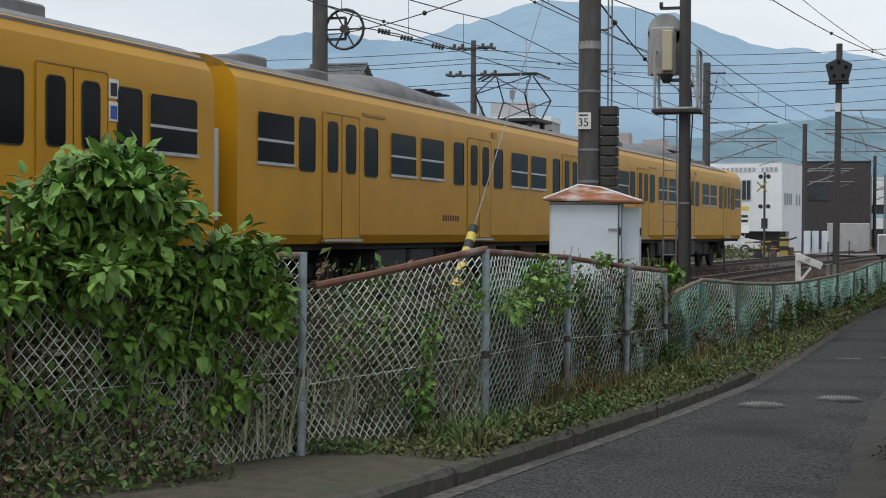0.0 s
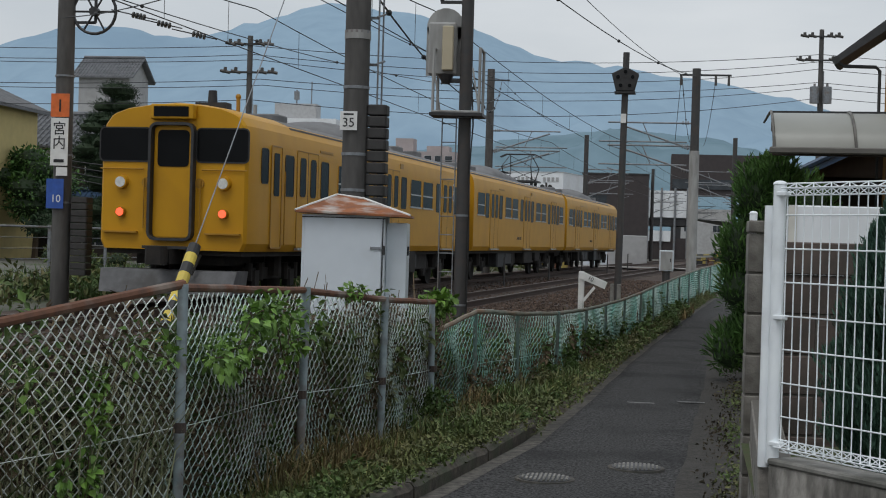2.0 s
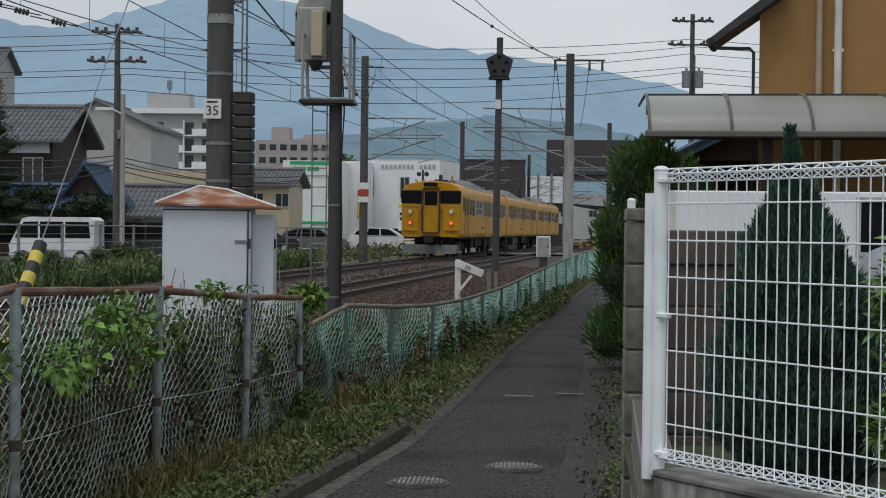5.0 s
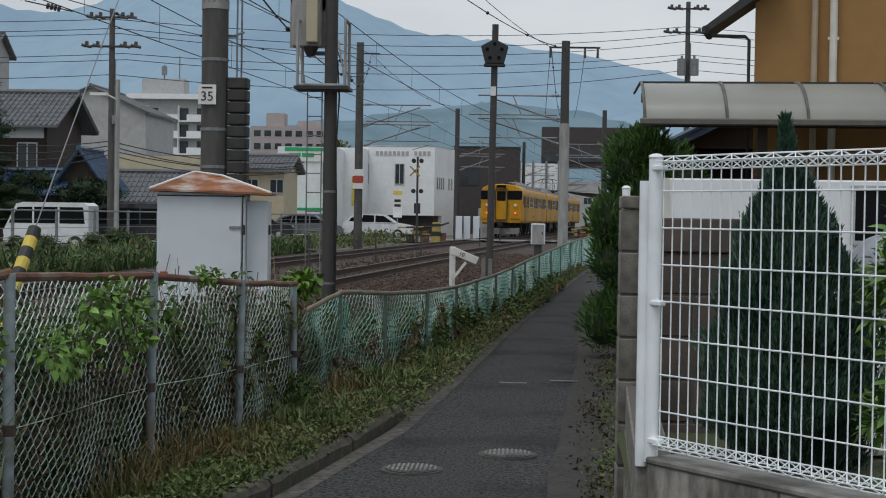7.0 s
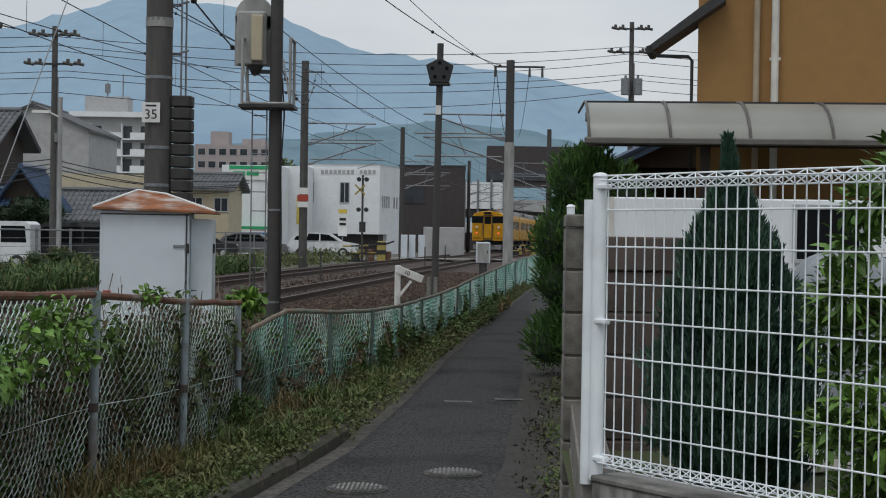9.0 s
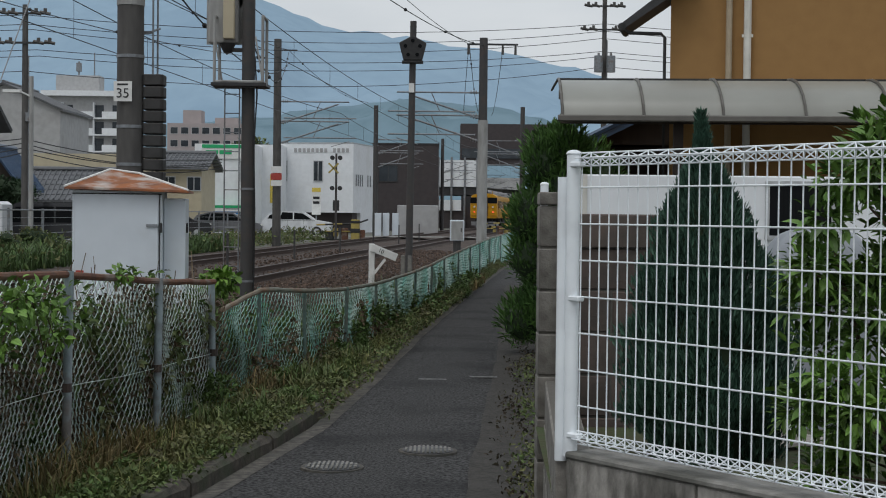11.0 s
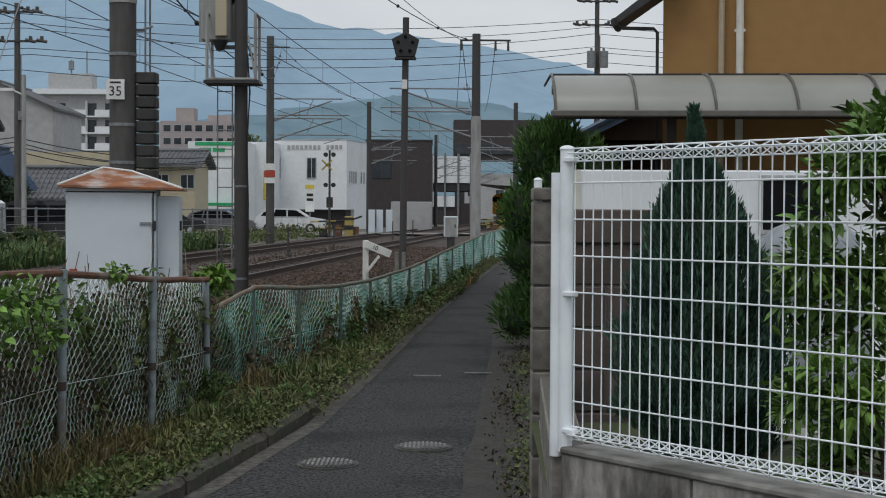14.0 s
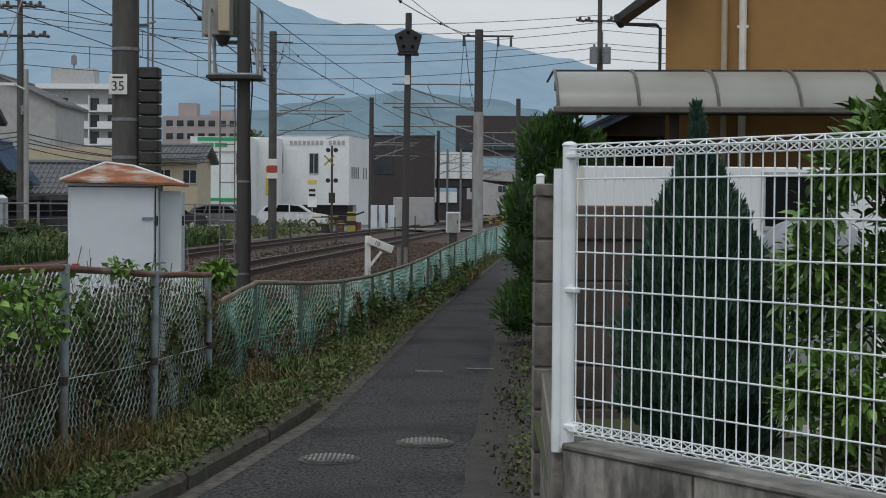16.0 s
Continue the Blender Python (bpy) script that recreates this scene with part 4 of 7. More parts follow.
# ---- chain-link fence along the lane ----
def chainlink(name, label, posts, wire, post_mat, rail_mat, pitch=0.055, seed=1, rail=True, leave_rail=(), wire_r=0.0031, post_r=0.026, no_post=()):
    """posts: (x, y, z of foot, z of top). Posts, top rail, line wires, and the woven mesh between them."""
    r = random.Random(seed)
    t = thing(name, label, "fence")
    net = MB()
    for i, (x, y, z0, z1) in enumerate(posts):
        lean = (r.uniform(-0.02, 0.02), r.uniform(-0.02, 0.02))
        if i in no_post:
            continue
        p = part("post", MB().cyl((x, y, z0 - 0.15), (x + lean[0], y + lean[1], z1 + 0.02), post_r, post_r, 10), post_mat, t, smooth=True)
        if (z1 - z0) > 0.95:
            part("clamp", MB().cyl((x, y, z0 + (z1 - z0) * 0.42), (x, y, z0 + (z1 - z0) * 0.42 + 0.05), 0.033, 0.033, 10), "clamp", p, "rusty clamp")
    for i, (a, b) in enumerate(zip(posts, posts[1:])):
        if i in leave_rail:
            a = (a[0], a[1], a[2], a[3] - 0.19)
        a0, a1, b0, b1 = Vector((a[0], a[1], a[2])), Vector((a[0], a[1], a[3])), Vector((b[0], b[1], b[2])), Vector((b[0], b[1], b[3]))
        d = b1 - a1
        if rail and i not in leave_rail:
            k = 6
            part("top_rail", MB().tube([a1.lerp(b1, j / k) + Vector((0, 0, r.uniform(-0.004, 0.004))) for j in range(k + 1)], 0.021, 8), rail_mat, t, smooth=True)
        length = (b0 - a0).length
        n = max(3, int(length / pitch))
        nrm = Vector((d.y, -d.x, 0)).normalized()
        rows = max(4, int(max(a[3] - a[2], b[3] - b[2]) / (pitch * 1.25)))
        ph = r.uniform(0, 6)
        for j in range(n):
            pts = []
            for q in range(rows + 1):
                f, v = (j + 0.5 + (0.5 if (q + j) % 2 else -0.5) * 0.97) / n, q / rows
                low, high = a0.lerp(b0, f), a1.lerp(b1, f)
                bulge = 0.03 * math.sin(f * 9 + ph + v * 3) * math.sin(math.pi * v) + 0.02 * math.sin(v * 11 + ph)
                side = (0.012 if (q + j) % 2 else -0.012)
                p = low.lerp(high, v * 0.985) + nrm * (bulge * 0.7 - 0.035) + d.normalized() * (0.05 * v * math.sin(ph) + 0.035 * math.sin(v * 5 + f * 6 + ph)) + Vector((0, 0, 0.01 * math.sin(f * 17 + ph)))
                pts.append(p + nrm * side * 0.3)
            w = wire_r
            k0 = len(net.v)
            for p in pts:
                net.v += [tuple(p + d.normalized() * w), tuple(p - d.normalized() * w * 0.6 + nrm * w), tuple(p - d.normalized() * w * 0.6 - nrm * w)]
            for q in range(rows):
                for s in range(3):
                    net.f.append((k0 + q * 3 + s, k0 + q * 3 + (s + 1) % 3, k0 + q * 3 + 3 + (s + 1) % 3, k0 + q * 3 + 3 + s))
        for v in (0.03, 0.44):
            part("line_wire", MB().tube([a0.lerp(b0, j / 5).lerp(a1.lerp(b1, j / 5), v + 0.004 * math.sin(j * 1.3 + ph)) - nrm * 0.012 for j in range(6)], 0.0026, 4), wire, t)
    tagged(part("mesh", net, wire, t, "woven diamond wire mesh"), kind="stuff")
    return t


NEARPOSTS = [(-7.3, -1.7, 0.02, 1.2), (-6.3, -0.1, 0.02, 1.2), (-5.25, 1.6, 0.02, 1.21), (-4.2, 3.3, 0.02, 1.22), (-3.0, 5.2, 0.02, 1.24), (-2.25, 6.62, 0.04, 1.25), (-2.09, 8.54, 0.05, 1.19), (-1.85, 10.0, 0.06, 1.09), (-1.70, 11.5, 0.06, 1.02)]
# One fence in two pieces: paler wire colour first, darker mottled wire beyond.
chainlink("chain_link_fence", "sagging chain-link fence with rusty top pipe and grey posts", NEARPOSTS[:6], "wire_bright", "post", "rust", 0.033, 4, leave_rail=(4,), wire_r=0.0042)
chainlink("chain_link_fence", "chain-link fence continued with darker grey-green mottled mesh", NEARPOSTS[5:], "wire_green", "post", "rust", 0.038, 5, no_post=(0,))
bent = thing("loose_pipe", "loose rusty pipe bent down along the fence top", "pipe")
part("pipe", MB().tube([(-2.95, 5.28, 1.06), (-2.75, 5.66, 1.115), (-2.48, 6.18, 1.2), (-2.25, 6.62, 1.27)], 0.024, 8), "rust", bent, smooth=True)
GREEN = [(-1.66, 11.7, 0.06, 0.80), (-1.5, 12.8, 0.06, 0.90), (-1.23, 14.1, 0.06, 0.83), (-0.95, 15.5, 0.05, 0.78), (-0.72, 17.4, 0.05, 0.75), (-0.53, 19.4, 0.05, 0.74), (-0.34, 21.5, 0.05, 0.74), (-0.12, 23.9, 0.05, 0.76), (0.1, 26.4, 0.05, 0.80),
         (0.37, 29.2, 0.05, 0.84), (0.66, 32.5, 0.05, 0.87), (0.97, 36.2, 0.05, 0.90), (1.37, 41, 0.05, 0.93), (1.85, 46, 0.05, 0.95), (2.45, 52, 0.05, 0.97), (3.2, 60, 0.05, 1.0)]
chainlink("green_chain_link_fence", "low green chain-link fence curving along the lane", GREEN, "wire_teal", "post_green", "rail_green", 0.042, 9, wire_r=0.0032, post_r=0.018, no_post=(0,))


# ---- white mesh panel fence on its block wall ----
def mesh_panel(parent, length, h):
    """Welded wires between two folded edges; the uprights run on into the folds."""
    pitch, fold = 0.0432, 0.045
    n = int(length / pitch)
    one = None
    for i in range(n + 1):
        if one is None:
            one = part("upright_wire", MB().cyl((0, 0, fold), (0, 0, h - fold), 0.0023, n=6, caps=False), "white_paint", parent, smooth=True)
            ob = one
        else:
            ob = new("upright_wire", one.data)
            ob.parent = parent
        ob.matrix_basis = pose(0.040 + i * pitch, 0, 0)
    for k in range(7):
        z = 0.127 + k * 0.1165
        part("cross_wire", MB().cyl((0.040, -0.005, z), (0.040 + length, -0.005, z), 0.0029, n=6), "white_paint", parent)
    for z0, z1, zm in ((h - fold, h - 0.004, h - fold * 0.45), (fold, 0.004, fold * 0.45)):
        tr = MB()
        for i in range(n):
            x, xm, xe = 0.040 + i * pitch, 0.040 + (i + 0.5) * pitch, 0.040 + (i + 1) * pitch
            for side in (-0.022, 0.022):
                for a, b in (((x, 0, z0), (xm, side, zm)), ((xm, side, zm), (x if i % 2 else xe, 0, z1)), ((xe, 0, z0), (xm, side, zm))):
                    tr.cyl(a, b, 0.0022, n=5)
        for y, z in ((0, z0), (0, z1), (-0.022, zm), (0.022, zm)):
            tr.cyl((0.03, y, z), (0.05 + length, y, z), 0.0027, n=6)
        part("truss_edge", tr, "white_paint", parent, "folded triangular wire edge")


WANG = -54.0
wf = thing("white_mesh_fence", "white welded mesh panel fence on a low block wall", "fence", (0.430, 4.9, 0.815), WANG)
p = part("post", MB().cyl((0, 0, -0.04), (0, 0, 0.935), 0.0225, 0.0225, 20), "white_paint", wf, smooth=True)
part("cap", MB().ball((0, 0, 0.935), 0.025, 14, 8, 0.5), "white_paint", p, smooth=True)
part("corner_post", MB().cyl((-0.046, 0.0, -0.06), (-0.046, 0.0, 0.86), 0.021, 0.021, 16), "white_paint", wf, smooth=True)
for z in (0.03, 0.47, 0.90):
    part("clip", MB().box((0.028, -0.008, z), (0.05, 0.03, 0.018)), "white_paint", wf, bevel=0.004)
mesh_panel(wf, 3.0, 0.94)
wf2 = thing("white_fence_post", "white capped steel post on the lane wall", "post", (0.505, 7.36, 1.3))
part("post", MB().cyl((0, 0, -1.3), (0, 0, 0.40), 0.02, 0.02, 12), "white_paint", wf2, smooth=True)
part("cap", MB().ball((0, 0, 0.40), 0.022, 12, 6, 0.6), "white_paint", wf2, smooth=True)


def block_wall(name, label, a, b, z0, courses, th, material, bh=0.19, bl=0.39, cap=None):
    """Hollow concrete blocks in stretcher bond with recessed joints, from a to b."""
    a, b = Vector(a), Vector(b)
    d = b - a
    ang = math.degrees(math.atan2(d.y, d.x))
    t = thing(name, label, "wall", (a.x, a.y, z0), ang, kind="structure")
    L = d.length
    part("core", MB().box((L / 2, 0, courses * (bh + 0.01) / 2), (L - 0.006, th - 0.016, courses * (bh + 0.01) - 0.006)), "mortar", t)
    cache = {}
    for c in range(courses):
        x = 0.0 if c % 2 == 0 else -(bl + 0.01) / 2
        while x < L:
            x0, x1 = max(x, 0), min(x + bl, L)
            if x1 - x0 > 0.04:
                w = round(x1 - x0, 3)
                if w not in cache:
                    o = part("block", MB().box((0, 0, 0), (w, th, bh)), material, t, bevel=0.005)
                    cache[w] = o.data
                else:
                    o = new("block", cache[w])
                    o.parent = t
                o.matrix_basis = pose((x0 + x1) / 2, R.uniform(-0.0015, 0.0015), c * (bh + 0.01) + bh / 2 + 0.005)
            x += bl + 0.01
    if cap:
        x = 0.0
        while x < L:
            w = round(min(0.59, L - x), 3)
            o = part("coping", MB().box((0, 0, 0), (w, th + 0.03, cap)), material, t, bevel=0.006)
            o.matrix_basis = pose(x + w / 2, 0, courses * (bh + 0.01) + cap / 2)
            x += 0.6
    return t


cdir = Vector((math.cos(radians(WANG)), math.sin(radians(WANG)), 0))
c0 = Vector((0.466, 4.912, 0))
block_wall("garden_wall_corner", "low grey concrete block wall under the white fence", c0 - cdir * 0.0, c0 + cdir * 3.4, -0.02, 2, 0.13, "stained_wall", 0.388, 1.15)
# Thin strip in the concrete colour, paler than the wall below.
solid("wall_rim", MB().box((1.7, 0, 0), (3.4, 0.145, 0.022)), "concrete", "thin pale strip along the top of the garden wall", "rim", at=(c0.x, c0.y, 0.783), rz=WANG, kind="structure", bevel=0.006)
block_wall("garden_wall_lane", "low stained concrete block wall along the lane", (0.445, 4.93, 0), (0.56, 7.1, 0), -0.02, 4, 0.12, "block_grey")
block_wall("boundary_wall", "brown concrete block wall with coping between gardens", (0.62, 7.24, 0), (1.42, 7.25, 0), 0.0, 7, 0.14, "block", cap=0.16)
block_wall("boundary_pier", "weathered grey concrete block pier at the lane", (0.468, 7.2, 0), (0.612, 7.2, 0), 0.0, 8, 0.2, "block_grey", cap=0.06)
solid("garden_ground", MB().add([(0.4, 5.05, 0.56), (0.46, 7.12, 0.56), (9, 7.14, 0.56), (9, 1.0, 0.56), (2.6, 2.2, 0.56)], [(0, 1, 2, 3, 4)][::1]), "lawn", "raised garden soil with patchy grass", kind="structure")

# ---- lane lids ----
for cx, cy in ((-0.63, 9.14), (-0.06, 9.81)):
    lid = thing("drain_lid", "round cast-iron drain lid set in the asphalt", "drain lid", (cx, cy, 0.0195), group="drain lids")
    part("rim", MB().cyl((0, 0, -0.02), (0, 0, 0.006), 0.195, 0.19, 28), "edge", lid)
    part("plate", MB().cyl((0, 0, 0), (0, 0, 0.010), 0.165, 0.165, 28), "steel_dark", lid)
    bars = MB()
    for i in range(-5, 6):
        l = math.sqrt(max(0.155 ** 2 - (i * 0.028) ** 2, 0)) * 2
        if l > 0.04:
            for k in (-1, 1):
                bars.box((i * 0.028, k * l / 4, 0.013), (0.015, l / 2 - 0.02, 0.010))
    part("ribs", bars, "concrete", lid, "worn pale ribs")

# ---- white relay cabinet with a rusty roof ----
cab = thing("relay_cabinet", "white steel trackside cabinet with rusty pitched roof", "cabinet", (-2.95, 14.1, 0.0), 6)
part("body", MB().box((0.0, 0, 0.95), (0.80, 0.62, 1.56), ch=0.01), "cabinet", cab)
part("annex", MB().box((0.503, 0.08, 0.93), (0.20, 0.5, 1.48)), "cabinet", cab, bevel=0.006)
part("door", MB().box((-0.005, -0.318, 0.96), (0.745, 0.018, 1.48)), "cabinet", cab, bevel=0.004)
part("door_gap", MB().box((0.0, -0.311, 1.705), (0.80, 0.01, 0.012)).box((0.378, -0.312, 0.96), (0.01, 0.01, 1.5)), "black", cab)
part("handle", MB().box((0.39, -0.335, 1.40), (0.028, 0.03, 0.09)), "black", cab, bevel=0.005)
part("handle", MB().box((0.612, -0.1, 1.40), (0.02, 0.03, 0.09)), "black", cab, bevel=0.005)
part("hasp", MB().box((0.31, -0.333, 1.42), (0.10, 0.012, 0.025)), "steel", cab)
part("plinth", MB().box((0, 0, 0.08), (1.0, 0.7, 0.2)), "concrete", cab, bevel=0.01)
rf = MB()
rf.add([(-0.46, -0.4, 1.745), (0.64, -0.4, 1.72), (0.64, 0.4, 1.72), (-0.46, 0.4, 1.745), (-0.10, -0.02, 1.93), (0.16, 0.02, 1.90), (-0.46, -0.4, 1.765), (0.64, -0.4, 1.74), (0.64, 0.4, 1.74), (-0.46, 0.4, 1.765)],
       [(3, 2, 1, 0), (0, 1, 7, 6), (1, 2, 8, 7), (2, 3, 9, 8), (3, 0, 6, 9), (6, 7, 5, 4), (7, 8, 5), (8, 9, 4, 5), (9, 6, 4)])
part("roof", rf, "rust_roof", cab, "rust-stained pitched sheet roof")
for a, b in (((-0.46, -0.4, 1.767), (-0.10, -0.02, 1.932)), ((0.64, -0.4, 1.742), (0.16, 0.0, 1.902)), ((-0.10, 0, 1.932), (0.16, 0, 1.902))):
    part("roof_seam", MB().cyl(a, b, 0.011, n=6), "white", cab, "pale folded seam of the roof")
part("sticker", MB().box((-0.33, -0.329, 0.99), (0.07, 0.004, 0.04)), "red", cab, "small faded red sticker")

# ---- catenary poles, signals and trackside posts ----
def bands(mb, x, y, zs, r):
    for z in zs:
        mb.cyl((x, y, z), (x, y, z + 0.035), r, r, 14, False)
    return mb


def gantry_pole(name, label, at, h, r0, r1, material, zs=(), group=""):
    t = thing(name, label, "pole", at, group=group)
    part("shaft", MB().cyl((0, 0, -0.3), (0, 0, h), r0, r1, 18), material, t, smooth=True)
    for z in zs:
        part("band", bands(MB(), 0, 0, (z,), r0 + 0.006), "steel", t, "perforated steel band")
    return t


p35 = gantry_pole("catenary_pole", "dark concrete catenary pole with a number plate", (-3.46, 17, 0), 9.5, 0.15, 0.145, "pole", (1.55, 2.05, 2.47, 3.25, 3.9, 4.6))
sg = part("number_plate", MB().box((-0.05, -0.165, 2.87), (0.20, 0.012, 0.22)), "white", p35, "white plate reading 35")
lettering("35", 0.15, sg, (-0.05, -0.173, 2.845), (90, 0, 0), "ink")
part("plate_line", MB().box((-0.05, -0.172, 2.945), (0.12, 0.003, 0.02)), "ink", p35)
part("pale_band", MB().cyl((0, 0, 3.83), (0, 0, 3.93), 0.155, 0.155, 18, False), "pole_light", p35)
bal = thing("tension_weight", "stack of dark ribbed counterweight discs beside the pole", "counterweight", (-3.22, 17.05, 0))
for k in range(15):
    part("weight", MB().box((0.02, 0, 1.12 + k * 0.135), (0.235, 0.25, 0.122), ch=0.03), "weight", bal, bevel=0.010)
part("rod", MB().cyl((0, 0, 0.95), (0, 0, 6.4), 0.012, n=6), "steel", bal)
part("guide_rod", MB().cyl((0.03, 0.12, 0.0), (0.03, 0.12, 6.4), 0.012, n=6), "steel", bal)
for z in (1.75, 2.5, 3.55, 4.1):
    part("bracket", MB().box((-0.12, 0.05, z), (0.22, 0.03, 0.03)).cyl((-0.02, -0.02, z), (0.06, 0.1, z + 0.05), 0.012, n=6), "steel", bal)

pm = gantry_pole("signal_pole", "dark steel pole carrying a signal head seen from behind", (-3.03, 24, 0), 5.6, 0.108, 0.10, "pole_dark", (0.45, 1.9, 3.5))
part("head_case", MB().box((-0.40, 0.05, 4.62), (0.46, 0.2, 0.86)), "pole_light", pm, "pale grey signal case", bevel=0.03)
part("case_door", MB().box((-0.30, -0.08, 4.62), (0.18, 0.10, 0.72)), "cream_wall", pm, bevel=0.015)
part("backboard", MB().cyl((-0.38, 0.18, 5.0), (-0.38, 0.2, 5.0), 0.31, 0.31, 20).box((-0.38, 0.19, 4.6), (0.62, 0.02, 0.8)), "pole_light", pm)
part("case_neck", MB().cyl((-0.33, 0.0, 4.05), (-0.33, 0.0, 4.2), 0.06, 0.13, 10).box((-0.18, 0.02, 4.1), (0.4, 0.06, 0.06)), "steel_dark", pm)
cage = MB()
for x0 in (-0.5, 0.25):
    for y0 in (-0.25, 0.3):
        cage.cyl((x0, y0, 3.58), (x0, y0, 4.6), 0.026, n=6)
    cage.cyl((x0, -0.25, 4.6), (x0, 0.3, 4.6), 0.026, n=6)
for a, b in (((-0.5, -0.25), (0.25, -0.25)), ((-0.5, 0.3), (0.25, 0.3)), ((-0.5, -0.25), (-0.5, 0.3)), ((0.25, -0.25), (0.25, 0.3))):
    cage.cyl((*a, 3.58), (*b, 3.58), 0.025, n=6)
cage.cyl((0.25, -0.25, 3.6), (0.12, -0.1, 4.3), 0.014, n=6).cyl((-0.5, -0.25, 4.3), (-0.38, -0.25, 3.6), 0.014, n=6)
for k in range(0, len(cage.v), 12):
    part("cage_bar", MB().add(cage.v[k:k + 12], [tuple(i - k for i in f) for f in cage.f if k <= min(f) < k + 12]), "pole_light", pm)
part("platform", MB().box((-0.12, 0.02, 3.54), (0.86, 0.62, 0.05)), "steel_dark", pm)
lad = MB()
for x0 in (-0.36, -0.13):
    lad.cyl((x0, -0.06, 0.5), (x0, -0.06, 3.55), 0.012, n=6)
for k in range(10):
    lad.cyl((-0.36, -0.06, 0.7 + k * 0.3), (-0.13, -0.06, 0.7 + k * 0.3), 0.009, n=6)
part("ladder", lad, "steel", pm)
part("top_arm", MB().box((-0.2, 0.02, 5.38), (0.5, 0.05, 0.05)).box((-0.43, 0.02, 5.44), (0.06, 0.05, 0.1)), "steel_dark", pm)
part("cable", MB().tube([(0.11, -0.03, 0.3), (0.12, -0.04, 1.6), (0.1, -0.05, 2.6), (0.14, -0.03, 3.4), (0.1, 0, 4.0)], 0.014), "black", pm)

ss = thing("warning_signal", "slim mast with a black five-sided warning light", "signal", (-0.80, 40, 0))
part("mast", MB().cyl((0, 0, 0), (0.06, 0, 6.6), 0.095, 0.085, 14), "pole_dark", ss, smooth=True)
pent = [(0.0, 0.33), (0.36, 0.14), (0.24, -0.32), (-0.24, -0.32), (-0.36, 0.14)]
part("lamp_housing", MB().sweep([[(x + 0.05, -0.20, 5.88 + z) for x, z in pent], [(x + 0.05, 0.16, 5.88 + z) for x, z in pent]]), "black", ss, "black pentagonal lamp housing", bevel=0.02)
part("base_plate", MB().box((0.05, 0, 5.53), (0.55, 0.4, 0.05)), "black", ss)
part("small_plate", MB().box((0.03, -0.11, 4.85), (0.14, 0.01, 0.24)), "white", ss)
for k in range(7):
    lens_x = 0.05 + 0.2 * math.cos(radians(90 + 360 / 5 * (k % 5)))
    if k < 5:
        part("lens", MB().cyl((lens_x, -0.22, 5.87 + 0.2 * math.sin(radians(90 + 72 * k))), (lens_x, -0.20, 5.87 + 0.2 * math.sin(radians(90 + 72 * k))), 0.05, 0.05, 10), "train_glass", ss)

cb = thing("trackside_box", "small pale equipment box on a dark post", "equipment box", (0.52, 45, 0))
part("body", MB().box((0, 0, 1.08), (0.42, 0.34, 0.62)), "cabinet", cb, bevel=0.02)
part("post", MB().cyl((0, 0, 0), (0, 0, 0.78), 0.12, 0.12, 12), "pole_dark", cb)
part("door_edge", MB().box((0, -0.175, 1.08), (0.34, 0.008, 0.54)), "pole_light", cb)
part("handle", MB().box((0.12, -0.185, 1.1), (0.03, 0.02, 0.1)), "black", cb)

gp = thing("gradient_post", "white wooden gradient post with slanting numbered arm", "gradient post", (-1.24, 28, 0))
part("post", MB().box((0, 0, 0.5), (0.11, 0.09, 1.0)), "white", gp, bevel=0.012)
arm = part("arm", MB().box((0, 0, 0), (0.50, 0.03, 0.14)), "white", gp, bevel=0.006)
arm.matrix_basis = pose(0.23, -0.065, 0.84, 0, 22, 0)
lettering("10", 0.11, arm, (-0.06, -0.018, 0), (90, 0, 0), "ink")
part("brace", MB().box((0.12, -0.05, 0.55), (0.05, 0.02, 0.42), m=Matrix.Rotation(radians(38), 4, "Y")), "white", gp)
for k, xx in enumerate((0.55, 0.68)):
    solid("short_stake", MB().box((0, 0, 0.38), (0.08, 0.08, 0.76)), "concrete", "short grey concrete marker stake", "stake", (-1.24 + xx, 29, 0), group="stakes", bevel=0.01)


def mast_with_arms(name, at, h, r, material, low_mat, side, reach, zs, label):
    """A catenary mast with tubular cantilevers reaching over a track."""
    t = thing(name, label, "pole", at)
    part("shaft", MB().cyl((0, 0, -0.3), (0, 0, h), r, r * 0.85, 16), material, t, smooth=True)
    if low_mat:
        part("lower_sleeve", MB().cyl((0, 0, -0.3), (0, 0, h * 0.62), r + 0.012, r + 0.006, 16), low_mat, t, smooth=True)
    for z in zs:
        c = MB()
        c.cyl((0, 0, z + 1.05), (side * reach, 0, z + 1.05), 0.032, n=8).cyl((0, 0, z), (side * reach * 0.85, 0, z + 0.95), 0.036, n=8)
        c.cyl((side * 0.3, 0, z + 0.3), (side * reach * 1.1, 0, z + 0.3), 0.03, n=8).cyl((side * reach * 0.5, 0, z + 0.3), (side * reach * 0.6, 0, z + 1.05), 0.02, n=6)
        c.cyl((side * reach, 0, z + 0.15), (side * reach * 0.75, 0, z - 0.1), 0.018, n=6)
        for x in (0.25, 0.35, 0.45):
            c.cyl((side * x, 0, z + 1.07), (side * (x + 0.05), 0, z + 1.07), 0.07, n=8).cyl((side * x, 0, z + x * 0.95 / reach), (side * (x + 0.05), 0, z + x * 0.95 / reach), 0.07, n=8)
        part("cantilever", c, "steel", t, "tubular steel cantilever arm")
    return t


